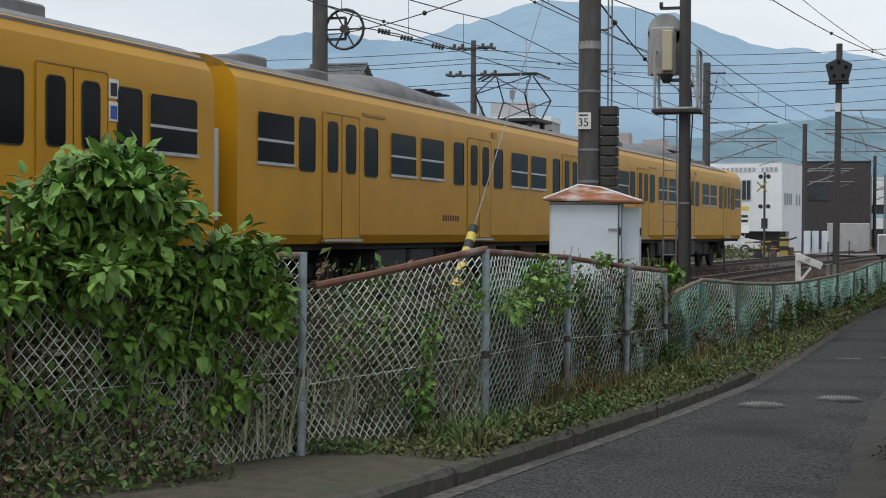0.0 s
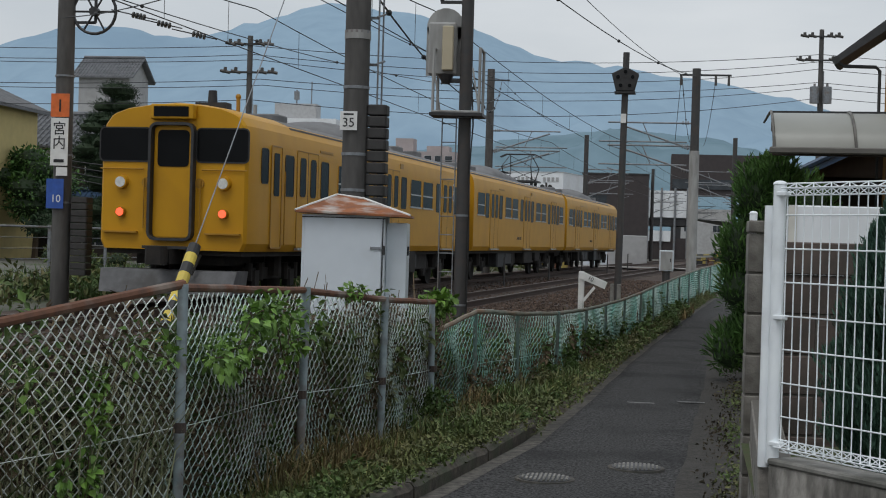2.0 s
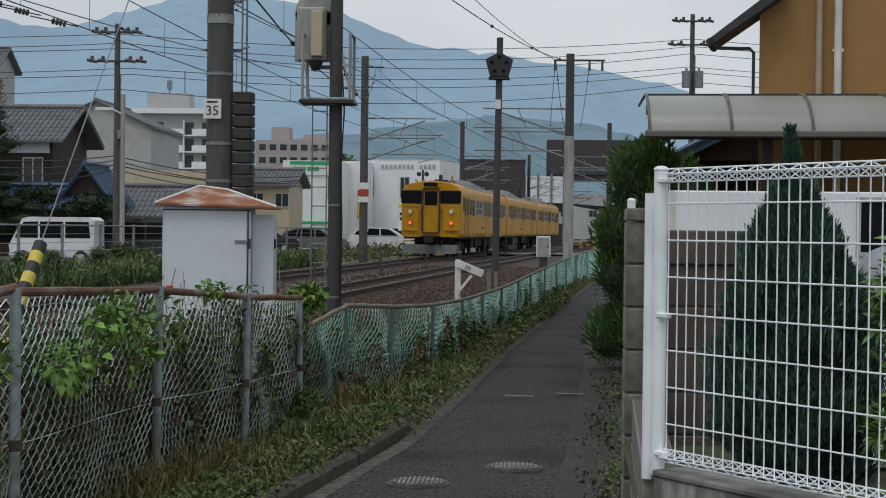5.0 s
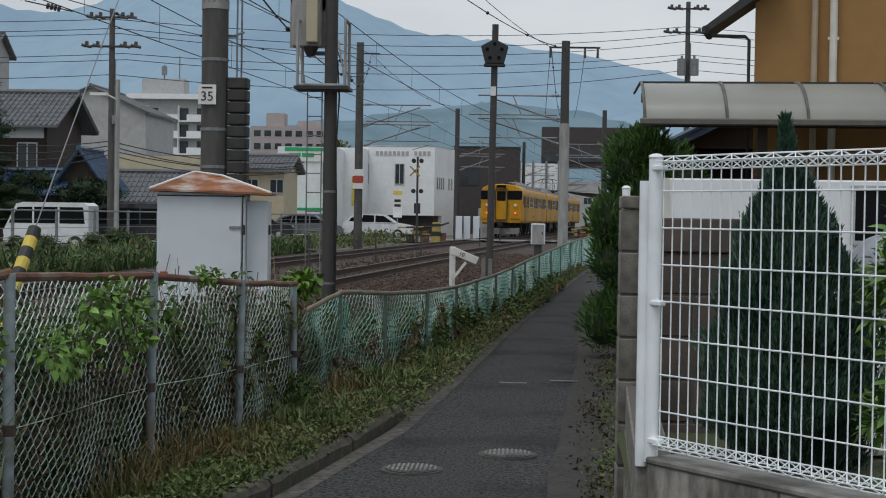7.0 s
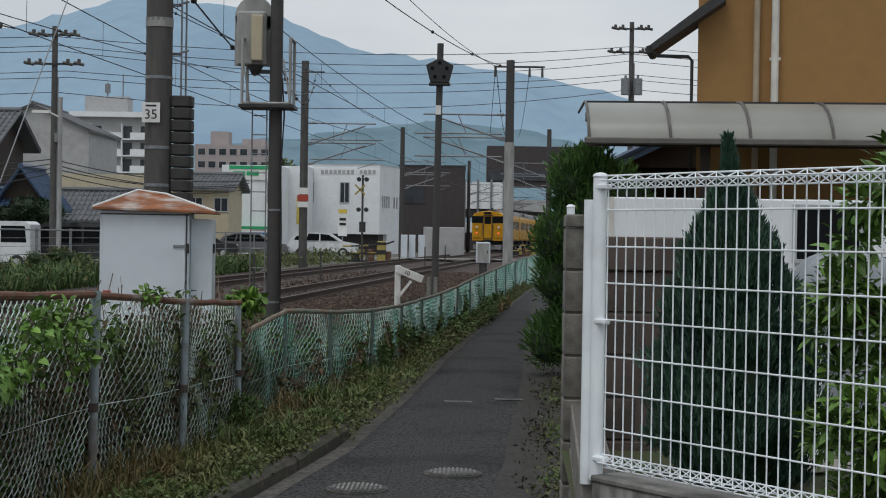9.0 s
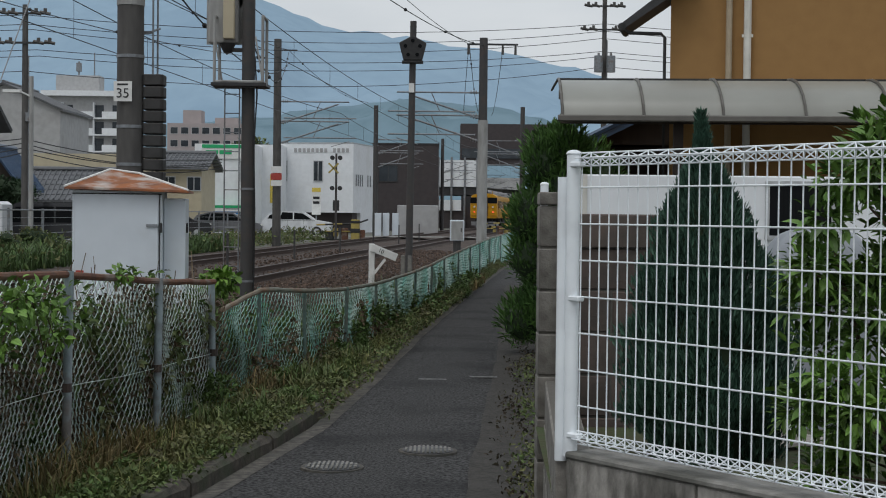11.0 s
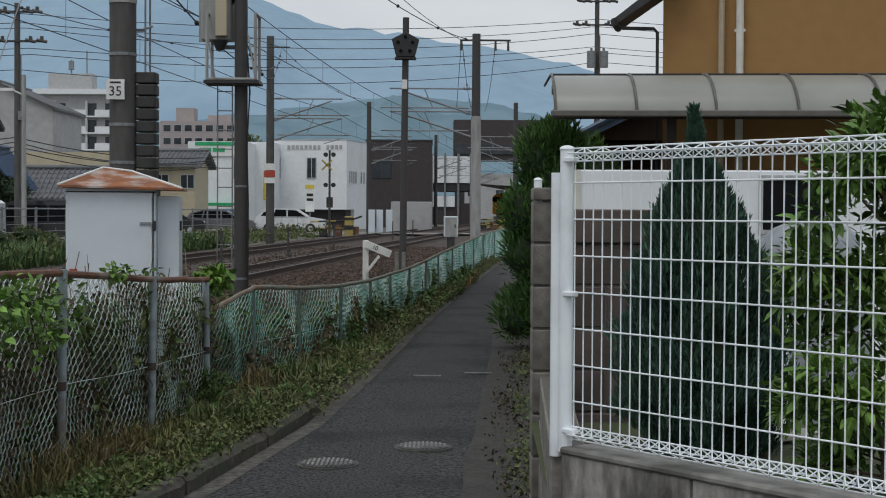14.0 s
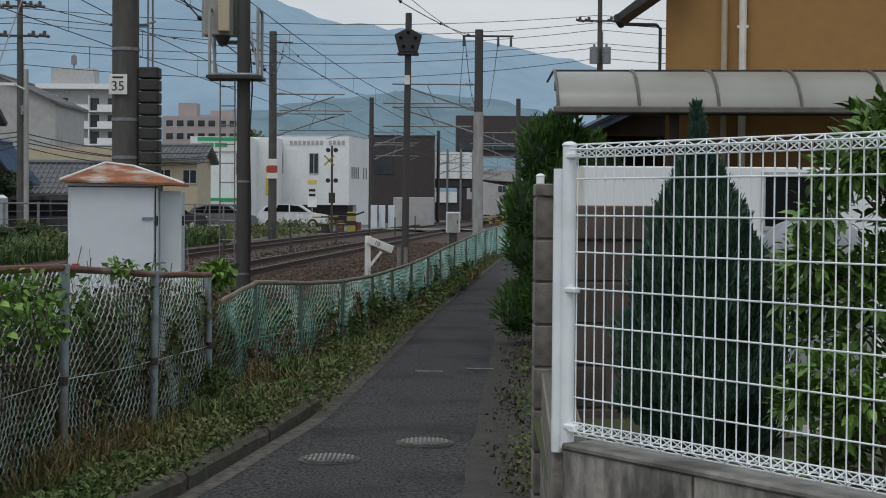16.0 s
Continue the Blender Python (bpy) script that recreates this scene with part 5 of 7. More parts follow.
m1 = mast_with_arms("catenary_mast", (-7.5, 70, 0), 9.5, 0.2, "pole", None, 1, 3.3, (4.7, 5.6), "concrete catenary mast with cantilever arms and red-white plate")
part("red_plate", MB().box((0.0, -0.23, 3.2), (0.5, 0.02, 0.3)), "red", m1)
for z, h in ((3.52, 0.3), (2.9, 0.26)):
    part("white_plate", MB().box((0, -0.23, z), (0.5, 0.02, h)), "white", m1)
part("top_arm", MB().box((0.45, 0, 9.0), (0.9, 0.06, 0.06)), "steel_dark", m1)
m2 = mast_with_arms("catenary_mast", (1.66, 60, 0), 8.5, 0.19, "pole_dark", "pole_light", -1, 3.4, (4.4, 5.3), "concrete catenary mast with pale lower sleeve and cross arm")
part("top_arm", MB().box((0.35, 0, 8.25), (2.0, 0.07, 0.07)), "steel_dark", m2)
for x in (-0.6, 0.75, 1.25):
    part("insulator", MB().cyl((x, 0, 7.85), (x, 0, 8.22), 0.055, 0.04, 8), "insulator", m2)
for yy in (105, 150, 195):
    for s in (-1, 1):
        xx = track_x(yy) - 3.2 if s > 0 else track_x(yy, NEAR) + 3.2
        mast_with_arms("catenary_mast", (xx, yy, 0), 9.0, 0.18, "pole_dark" if yy < 160 else "pole_light", None, s, 3.0, (4.7, 5.6), "distant catenary mast with cantilever arms")

# the station-side pole with plates and the tensioning wheel
pw = gantry_pole("catenary_pole", "dark catenary pole with orange number plate and station signs", (-11.1, 27.2, 0), 6.6, 0.18, 0.16, "pole", (2.0, 2.9, 4.4))
part("orange_plate", MB().box((0, -0.2, 3.85), (0.36, 0.015, 0.44)), "orange", pw)
lettering("1", 0.34, pw, (0, -0.212, 3.83), (90, 0, 0), "ink")
part("white_plate", MB().box((0, -0.2, 3.16), (0.34, 0.015, 0.9)), "white", pw)
lettering("宮\n内", 0.27, pw, (0, -0.212, 3.26), (90, 0, 0), "ink")
part("plate_bars", MB().box((0, -0.212, 2.8), (0.2, 0.004, 0.06)), "ink", pw)
part("number_plate", MB().box((0.06, -0.2, 2.60), (0.22, 0.015, 0.16)), "white", pw)
part("blue_plate", MB().box((-0.06, -0.2, 2.18), (0.34, 0.015, 0.56)), "blue", pw)
lettering("10", 0.2, pw, (-0.04, -0.212, 2.08), (90, 0, 0), "white")
for k in range(12):
    part("weight", MB().box((0.40, 0, 0.7 + k * 0.125), (0.34, 0.32, 0.112), ch=0.03), "weight", pw, bevel=0.008)
wh = thing("catenary_pulley", "spoked tensioning wheel hung beside the catenary pole", "pulley", (-10.55, 27.2, 5.65))
ringm = MB()
k = 22
ringm.tube([(0.42 * math.cos(2 * math.pi * i / k), 0.0, 0.42 * math.sin(2 * math.pi * i / k)) for i in range(k + 1)], 0.03)
part("rim", ringm, "steel_dark", wh)
sp = MB().cyl((0, -0.08, 0), (0, 0.08, 0), 0.09)
for i in range(6):
    sp.cyl((0, 0, 0), (0.4 * math.cos(i * math.pi / 3), 0, 0.4 * math.sin(i * math.pi / 3)), 0.02, n=6)
part("spokes", sp, "steel_dark", wh)
part("bracket", MB().box((-0.27, 0.06, 0.25), (0.55, 0.05, 0.05)).box((-0.27, 0.06, -0.2), (0.55, 0.05, 0.05)).cyl((0, 0.06, 0.25), (0, 0.06, -0.2), 0.03), "steel_dark", wh)

for k, (dx, dz) in enumerate(((0.75, -0.05), (1.15, -0.16), (1.75, -0.32))):
    ins = thing("wire_insulator", "dark ribbed insulator on the tension wire", "insulator", (-10.55 + dx, 27.2 + 0.3 * k, 5.65 + dz), group="wire insulators")
    for q in range(4):
        part("disc", MB().cyl((q * 0.07, 0, -0.015 * q), (q * 0.07 + 0.03, 0, -0.015 * q - 0.006), 0.06, 0.06, 10), "insulator", ins)
    part("rod", MB().cyl((-0.42, 0, 0.09), (0.48, 0, -0.10), 0.012, n=6), "wirec", ins)

# guy wire with its striped sleeve
gy = thing("guy_wire", "guy wire with a black and yellow striped sleeve", "guy wire", (0, 0, 0))
ga, gb = Vector((-3.20, 9.17, 0.78)), Vector((-2.75, 13.4, 5.8))
part("wire", MB().cyl(ga, gb, 0.005, n=6), "steel", gy)
gd = (gb - ga).normalized()
for k in range(10):
    part("stripe", MB().cyl(ga + gd * (k * 0.085), ga + gd * (0.085 + k * 0.085), 0.043, 0.043, 12), "yellow" if k % 2 == 0 else "black", gy)


# ---- overhead wires ----
def wire(name, a, b, sag, r, label, beads=0, parent=None):
    a, b = Vector(a), Vector(b)
    t = parent or thing(name, label, "wire", group="overhead wires")
    n = 16
    pts = [a.lerp(b, i / n) - Vector((0, 0, sag * 4 * (i / n) * (1 - i / n))) for i in range(n + 1)]
    part("strand", MB().tube(pts, r, 4), "wirec", t)
    if beads:
        for i in range(beads):
            f = (i + 0.5) / beads
            p = a.lerp(b, f) - Vector((0, 0, sag * 4 * f * (1 - f)))
            part("clamp", MB().ball(p, 0.045, 7, 5), "wirec", t)
    return t


for side in (0, NEAR):
    ysx = [8, 30, 70, 105, 150, 195, 240]
    cat = thing("contact_line", "contact wire and messenger wire hung over the track", "wire", group="overhead wires")
    for a, b in zip(ysx, ysx[1:]):
        for z, sg_, rr in ((5.25, 0.0, 0.011), (6.15, 0.35, 0.012)):
            wire("", (track_x(a, side), a, z), (track_x(b, side), b, z), sg_, rr, "", parent=cat)
        for i in range(7):
            f = (i + 0.5) / 7
            y = a + (b - a) * f
            part("dropper", MB().cyl((track_x(y, side), y, 5.25), (track_x(y, side), y, 6.15 - 0.35 * 4 * f * (1 - f)), 0.006, n=4), "wirec", cat)
WIRES = [((-3.5, 17, 6.2), (1.66, 60, 8.2), 0.5, 0.014, 5), ((-3.5, 17, 7.2), (1.1, 60, 8.25), 0.5, 0.012, 0), ((-3.4, 16.9, 4.55), (-7.0, 70, 8.4), 0.9, 0.016, 9),
         ((-9.5, 8, 7.2), (-7.0, 70, 9.0), 0.6, 0.014, 10), ((-11.1, 27, 6.2), (-7.4, 70, 8.6), 0.4, 0.012, 6), ((-11.1, 27, 5.5), (-3.4, 17, 5.3), 0.25, 0.010, 3),
         ((1.1, 60, 8.2), (2.6, 105, 8.6), 0.5, 0.014, 4), ((2.4, 60, 8.0), (3.5, 105, 8.4), 0.5, 0.012, 0), ((-7.0, 70, 9.0), (-5, 105, 9.2), 0.5, 0.014, 4),
         ((1.06, 60, 8.0), (0.9, 60.2, 5.6), -0.1, 0.014, 0), ((-3.0, 24, 4.3), (-7.0, 70, 8.9), 1.0, 0.012, 6)]
for a, b, sg_, rr, bd in WIRES:
    wire("overhead_wire", a, b, sg_, rr, "dark overhead wire between poles", bd)
for k, (z0, z1, yy) in enumerate(((9.2, 11.0, 60), (8.9, 10.7, 60.5), (8.75, 10.4, 61), (8.0, 9.8, 61.5), (7.8, 9.6, 62), (7.0, 8.9, 60))):
    wire("power_line", (-16.3, yy, z0), (8.0, yy + 15, z1), 0.55 + 0.12 * (k % 3), 0.014, "power line crossing over the railway")
    wire("power_line", (-16.3, yy, z0), (-45, yy - 6, z0 + 0.3 - 0.2 * (k % 2)), 0.6, 0.014, "power line crossing over the houses")
    wire("power_line", (8.0, yy + 15, z1), (40, yy + 22, z1 + 0.5), 0.6, 0.014, "power line leading away from the pole")


for k in range(4):
    wire("low_cable", (-25, 61, 4.5 - 0.2 * k), (-16.4, 60, 4.35 - 0.18 * k), 0.3 + 0.1 * k, 0.02, "sagging black cable along the houses")
    wire("low_cable", (-16.4, 60, 4.35 - 0.18 * k), (-10.6, 74, 4.1 - 0.14 * k), 0.35 + 0.12 * (k % 2), 0.02, "sagging black cable along the houses")


def utility_pole(at, h, label, lamp=False, transformer=False, rz=0, arms=True):
    t = thing("utility_pole", label, "utility pole", at, rz, group="utility poles")
    part("shaft", MB().cyl((0, 0, -0.3), (0, 0, h), *((0.14, 0.11) if arms else (0.085, 0.07)), 14), "pole" if arms else "pole_light", t, smooth=True)
    for z, w in ((h - 0.35, 1.8), (h - 1.5, 2.2)) if arms else ():
        x = part("crossarm", MB().box((0, -0.12, z), (w, 0.08, 0.08)), "steel_dark", t)
        for q in (-0.45, -0.25, 0.25, 0.45):
            part("insulator", MB().cyl((q * w, -0.12, z), (q * w, -0.12, z + 0.2), 0.08, 0.07, 8).cyl((q * w - 0.2, -0.12, z + 0.06), (q * w + 0.2, -0.12, z - 0.02), 0.065, n=8), "insulator", x)
    if transformer:
        for q in (-0.3, 0.3):
            part("transformer", MB().cyl((q, -0.3, h - 3.6), (q, -0.3, h - 2.8), 0.22, 0.22, 14).cyl((q, -0.3, h - 2.8), (q, -0.3, h - 2.65), 0.06, n=8), "steel", t, "grey pole transformer")
    if lamp:
        part("lamp_arm", MB().cyl((0, 0, 5.4), (-0.4, -0.2, 5.6), 0.03, n=8).box((-0.6, -0.2, 5.58), (0.6, 0.2, 0.1)), "white", t, "pale street lamp head")
    if arms:
        part("clutter", MB().box((0.2, -0.1, h - 4.4), (0.25, 0.2, 0.35)).cyl((0.14, 0, 0.5), (0.14, 0, h - 2), 0.03, n=6), "steel", t)
    return t


utility_pole((-16.35, 60, 0), 9.6, "tall concrete utility pole with two crossarms", lamp=False)
utility_pole((8.0, 75, 0), 12.2, "concrete utility pole with paired transformers", transformer=True)
utility_pole((-13.95, 52, 0), 6.1, "short grey lamp pole beside the tracks", lamp=True, arms=False)


# ---- buildings ----
def window_unit(parent, x, y, z, w, h, rz=0, frame="alu", mullion=True):
    """A framed window on the plane y = const that faces -y (turned by rz about its middle)."""
    f = MB()
    t = 0.06 if w > 0.7 else 0.045
    f.box((0, 0, h / 2), (w + t, 0.1, t)).box((0, 0, -h / 2), (w + t, 0.13, t)).box((-w / 2, 0, 0), (t, 0.1, h)).box((w / 2, 0, 0), (t, 0.1, h))
    if mullion and w > 0.7:
        f.box((0, 0, 0), (t, 0.08, h))
    o = part("window", f, frame, parent)
    o.matrix_basis = pose(x, y, z, 0, 0, rz)
    p = part("pane", MB().box((0, 0.005, 0), (w - 0.02, 0.05, h - 0.02)), "pane", o)
    return o


def tiled_roof(parent, w, d, z, rise, over, material, ridge_x=True, pitch=0.28):
    """A gable roof with rows of round tiles; ridge along x or along y."""
    mb, ribs = MB(), []
    W2, D2 = w / 2 + over, d / 2 + over
    if not ridge_x:
        W2, D2 = D2, W2
    rise2 = rise * D2 / (d / 2 if ridge_x else w / 2)
    base = z - (rise2 - rise)

    def put(pts):
        return [(x, y, q) if ridge_x else (y, x, q) for x, y, q in pts]
    for s in (-1, 1):
        a = [(-W2, s * D2, base), (W2, s * D2, base), (W2, 0, base + rise2), (-W2, 0, base + rise2)]
        mb.add(put([(x, y, q) for x, y, q in a] + [(x, y, q - 0.12) for x, y, q in a]), [(0, 1, 2, 3), (7, 6, 5, 4), (0, 4, 5, 1), (1, 5, 6, 2), (3, 7, 4, 0)])
        n = max(3, int(2 * W2 / pitch))
        for i in range(n + 1):
            x = -W2 + 2 * W2 * i / n
            ribs.append(MB().cyl(*put([(x, s * D2, base + 0.03), (x, 0, base + rise2 + 0.03)]), 0.05, 0.05, 6))
        m = max(2, int(D2 / 0.45))
        for k in range(1, m):
            f = k / m
            ribs.append(MB().cyl(*put([(-W2, s * D2 * (1 - f), base + rise2 * f + 0.02), (W2, s * D2 * (1 - f), base + rise2 * f + 0.02)]), 0.03, 0.03, 4))
    r = part("roof", mb, material, parent)
    for q in ribs:
        part("tile_rib", q, material, r)
    part("ridge", MB().cyl(*put([(-W2, 0, base + rise2 + 0.08), (W2, 0, base + rise2 + 0.08)]), 0.14, 0.14, 8), material, r)
    for s in (-1, 1):
        part("gable", MB().add(put([(s * (W2 - over), -D2 + over, z), (s * (W2 - over), D2 - over, z), (s * (W2 - over), 0, z + rise)]), [(0, 1, 2)]), parent.get("wall_mat", "house_white"), parent)
    return r


def house(label, at, w, d, h, wall, roof_mat, rise=1.4, ridge_x=True, rz=0, windows=(), group="houses", over=0.5, band=None):
    t = thing("house", label, "house", at, rz, group=group)
    t["wall_mat"] = wall
    part("wall", MB().box((0, 0, h / 2), (w, d, h)), wall, t)
    if roof_mat:
        tiled_roof(t, w, d, h, rise, over, roof_mat, ridge_x)
    for x, z, ww, hh in windows:
        window_unit(t, x, -d / 2, z, ww, hh)
    if band:
        part("wall_panel", MB().box((0, -d / 2 - 0.02, band[0]), (w - 0.3, 0.04, band[1])), "house_white", t, "white plaster panel")
    del t["wall_mat"]
    return t


# the old timber house with grey tiles, and its neighbours beyond the tracks
house("two-storey dark timber house with grey tiled roof", (-32.2, 79, 0), 16.4, 6, 6.2, "house_dark", "tile_grey", 1.5, True, 0, [(3.4, 4.6, 1.1, 1.2), (7.2, 4.2, 1.0, 1.5), (6.6, 1.6, 0.8, 1.3), (-2, 4.4, 1.6, 1.2), (-5.5, 4.4, 1.6, 1.2)], over=0.75, band=(5.55, 0.7))
house("low timber lean-to with blue tiled roof", (-26.6, 75.5, 0), 7.2, 2.2, 2.75, "house_dark", "tile_blue", 0.75, True, 0, [(-1.5, 1.3, 1.4, 1.2)])
house("small shed with steep blue tiled roof", (-21.9, 76.5, 0), 2.2, 3.4, 3.1, "house_dark", "tile_blue", 1.5, False, 0, [(0, 1.7, 0.8, 0.8)], over=0.4)
house("grey gabled apartment house", (-31.9, 116, 0), 8.2, 9, 9.0, "grey_wall", "tile_grey", 1.8, False, 0, [(-2.5, 6.8, 0.9, 1.0), (2.2, 3.6, 0.9, 1.2)], over=0.3)
house("low cream building with flat roof", (-22.5, 101, 0), 7.5, 6, 5.2, "cream_wall", None, windows=[(-2, 3.6, 1.2, 0.9), (1.6, 3.6, 1.2, 0.9)])
house("small house with grey tiled hip roof", (-20.6, 86, 0), 4.6, 5, 2.4, "house_white", "tile_grey", 1.4, True, 0, [(0, 1.6, 1.2, 0.9)])
house("small cream house with brown tiled roof", (-17.2, 104, 0), 2.8, 6, 4.6, "cream_wall", "tile_grey", 0.9, True, 0, [(-0.8, 3.4, 0.9, 0.9), (0.9, 3.4, 0.9, 0.9)])
house("yellow two-storey house with grey eaves", (-34.5, 70, 0), 7, 7, 7.6, "yellow_wall", "tile_grey", 1.5, False, 0, [(1.4, 6.3, 0.9, 1.3), (2.2, 3.6, 1.0, 1.2)])
house("slim grey stair tower on a distant block", (-47.6, 130, 0), 4.6, 5, 15.2, "grey_wall", "tile_grey", 1.6, True, 0, [(1, 13, 0.8, 1.0)])
house("plain pale warehouse far behind the railway", (-44, 150, 0), 16, 12, 9.5, "house_white", None, windows=[(-4, 6, 1.6, 1.0), (0, 6, 1.6, 1.0), (4, 6, 1.6, 1.0)])

ap = thing("apartment_block", "pale five-storey apartment block with balconies", "apartment block", (-61.6, 262, 0))
part("wall", MB().box((0, 4, 10.6), (13, 8, 21.2)).box((-1.5, 5, 23.3), (7.5, 4, 3.4)), "grey_wall", ap)
part("parapet", MB().box((0, 3.3, 21.6), (13.6, 9.2, 0.9)), "house_white", ap)
for k in range(7):
    z = 20.2 - 2.85 * (k + 1)
    part("balcony_slab", MB().box((0, -0.6, z), (13.2, 1.3, 0.22)), "house_white", ap)
    for x, w in ((-4.9, 3.0), (0.4, 3.4), (5.0, 2.6)):
        part("balcony_wall", MB().box((x, -1.2, z + 0.6), (w, 0.12, 1.1)), "house_white", ap)
    for x in (-2.3, 3.0, 6.0):
        part("window", MB().box((x, -0.03, z + 1.25), (1.5, 0.1, 2.1)), "pane", ap)
    for x in (-3.2, 2.2):
        part("divider", MB().box((x, -0.6, z + 1.4), (0.15, 1.2, 2.6)), "house_white", ap)
part("aerial", MB().cyl((-1.5, 4, 21), (-1.5, 4, 27.5), 0.15, n=6).cyl((1.2, 4, 24), (1.2, 4, 29.0), 0.12, n=6).box((-1.5, 4, 26.5), (0.8, 0.8, 1.5)), "steel", ap)

pk = thing("school_building", "pinkish three-storey building on the slope", "building", (-51, 332, 0))
part("wall", MB().box((0, 5, 10.4), (17, 10, 20.8)).box((-3.5, 5, 22), (4, 5, 3.6)).box((4, 5, 21.4), (5, 5, 1.6)), "pink_wall", pk)
for k in range(3):
    for i in range(7):
        window_unit(pk, -7 + i * 2.3, 0, 13.6 + 2.8 * k, 1.6, 1.4, mullion=False)
pk2 = thing("school_building", "pinkish wing of the building on the slope", "building", (-34, 345, 0))
part("wall", MB().box((0, 5, 8.2), (14, 10, 16.4)), "pink_wall", pk2)
for k in range(2):
    for i in range(5):
        window_unit(pk2, -5 + i * 2.5, 0, 11.6 + 2.8 * k, 1.6, 1.4, mullion=False)

ws = thing("white_clinic", "white two-storey flat-roofed clinic with slot windows", "building", (-10.1, 121.5, 0), -13)
part("wall", MB().box((0, 3, 4.35), (6.6, 6, 5.5)), "house_white", ws)
part("lower_wall", MB().box((1.5, 4, 0.8), (3.6, 3.6, 1.6)), "house_white", ws)
part("parapet", MB().box((0, 3, 7.13), (6.66, 6.06, 0.08)), "alu", ws)
# A solid dark box fills the open ground floor as its shade.
part("undercroft", MB().box((-0.1, 3.3, 0.85), (6.2, 5, 1.5)), "brown_wall", ws, "dark box in place of the ground floor's shade")
for x, w in ((-2.6, 0.8), (0.4, 0.75)):
    window_unit(ws, x, 0, 4.9, w, 1.6)
for i in range(4):
    window_unit(ws, 3.3, 0.8 + i * 0.6, 4.2, 0.22, 0.9, 90, mullion=False)
for i in range(2):
    window_unit(ws, 3.3, 4.2 + i * 0.8, 4.2, 0.22, 0.9, 90, mullion=False)
for i in range(13):
    if i != 8:
        part("name_bar", MB().box((-1.5 + i * 0.36, -0.04, 6.55), (0.22, 0.05, 0.32)), "grey_wall", ws, "pale raised bar of the wall sign")
cs = thing("convenience_store", "white convenience store with green and blue sign bands", "shop", (-16.0, 113, 0))
part("wall", MB().box((0, 4, 3.3), (4.4, 8, 6.6)), "house_white", cs)
part("sign_white", MB().box((0.2, -0.06, 6.0), (3.7, 0.1, 1.0)), "white", cs)
part("sign_green", MB().box((0.2, -0.12, 6.42), (3.7, 0.04, 0.26)), "green_band", cs)
part("sign_logo", MB().box((-0.9, -0.12, 5.98), (0.9, 0.03, 0.3)).box((0.1, -0.12, 5.98), (0.9, 0.03, 0.3)), "green_band", cs, "plain green and blue emblem bars")
part("low_green", MB().box((0.2, -0.3, 1.95), (3.6, 0.5, 0.2)), "green_band", cs)
part("low_white", MB().box((0.2, -0.3, 1.72), (3.6, 0.5, 0.22)), "white", cs)
part("low_blue", MB().box((-0.2, -0.3, 1.5), (2.8, 0.5, 0.22)), "blue_band", cs)
window_unit(cs, 0.1, 0, 0.9, 3.2, 0.9)
window_unit(cs, 1.5, 0, 4.6, 0.6, 1.5, mullion=False)
cs2 = thing("store_annex", "plain white annex with yellow banner", "building", (-13.5, 118, 0))
part("wall", MB().box((0, 4, 3.4), (2.4, 8, 6.8)), "house_white", cs2)
part("banner", MB().box((0.6, -0.05, 3.4), (0.5, 0.04, 2.2)), "yellow", cs2)

bb = thing("brown_building", "dark brown flat-roofed two-storey building", "building", (-3.2, 141, 0))
part("wall", MB().box((0, 5, 4), (6.1, 10, 8)), "brown_wall", bb)
part("roof_edge", MB().box((0, 5, 8.05), (6.2, 10.1, 0.12)), "steel_dark", bb)
window_unit(bb, -1.6, 0, 5.3, 1.7, 1.5, frame="steel_dark")

# station: overbridge, canopies, platform
stn = thing("station_overbridge", "dark station overbridge with white stair hall", "station", (6.5, 190, 0))
part("bridge", MB().box((2.5, 3, 10.4), (13, 6, 5.0)), "brown_wall", stn, "dark bridge box")
part("glass_band", MB().box((2.5, -0.1, 9.2), (12.6, 0.2, 1.2)), "pane", stn)
for q in (-3.2, 8):
    part("pier", MB().box((q, 3, 4), (1.2, 4, 8)), "steel_dark", stn)
stair = thing("stair_hall", "white stair hall under the overbridge", "station hall", (2.0, 172, 0))
part("wall", MB().box((0, 6, 6.2), (4.6, 12, 3.0)).box((-0.9, 6, 2.6), (2.6, 12, 1.2)), "house_white", stair)
part("lower_band", MB().box((0, 6, 4.2), (4.4, 11.6, 0.8)), "steel_dark", stair)
part("lower_room", MB().box((0, 6, 1.2), (4.2, 11.6, 2.4)), "brown_wall", stair)
for x in (-2.2, -0.7, 0.8, 2.2):
    part("column", MB().cyl((x, -0.2, 0), (x, -0.2, 8), 0.12, 0.12, 8), "steel", stair)
pf = thing("platform", "station platform with pale edge", "platform", (0, 0, 0))
part("deck", MB().strip([[(track_x(y, NEAR) + a, y, z) for a, z in ((1.6, 0), (1.6, 1.05), (6.5, 1.05), (6.5, 0))] for y in range(176, 262, 6)]), "concrete", pf)
cn = thing("platform_canopy", "platform canopy on steel columns", "canopy", (0, 0, 0))
part("canopy_roof", MB().strip([[(track_x(y) + a, y, z) for a, z in ((-3.6, 5.0), (2.0, 4.7), (7.5, 4.6), (10, 5.0))] for y in range(192, 262, 6)]), "steel_dark", cn)
for y in range(194, 260, 8):
    part("column", MB().cyl((track_x(y, NEAR) + 3.4, y, 1), (track_x(y, NEAR) + 3.4, y, 4.7), 0.12, n=8), "steel", cn)
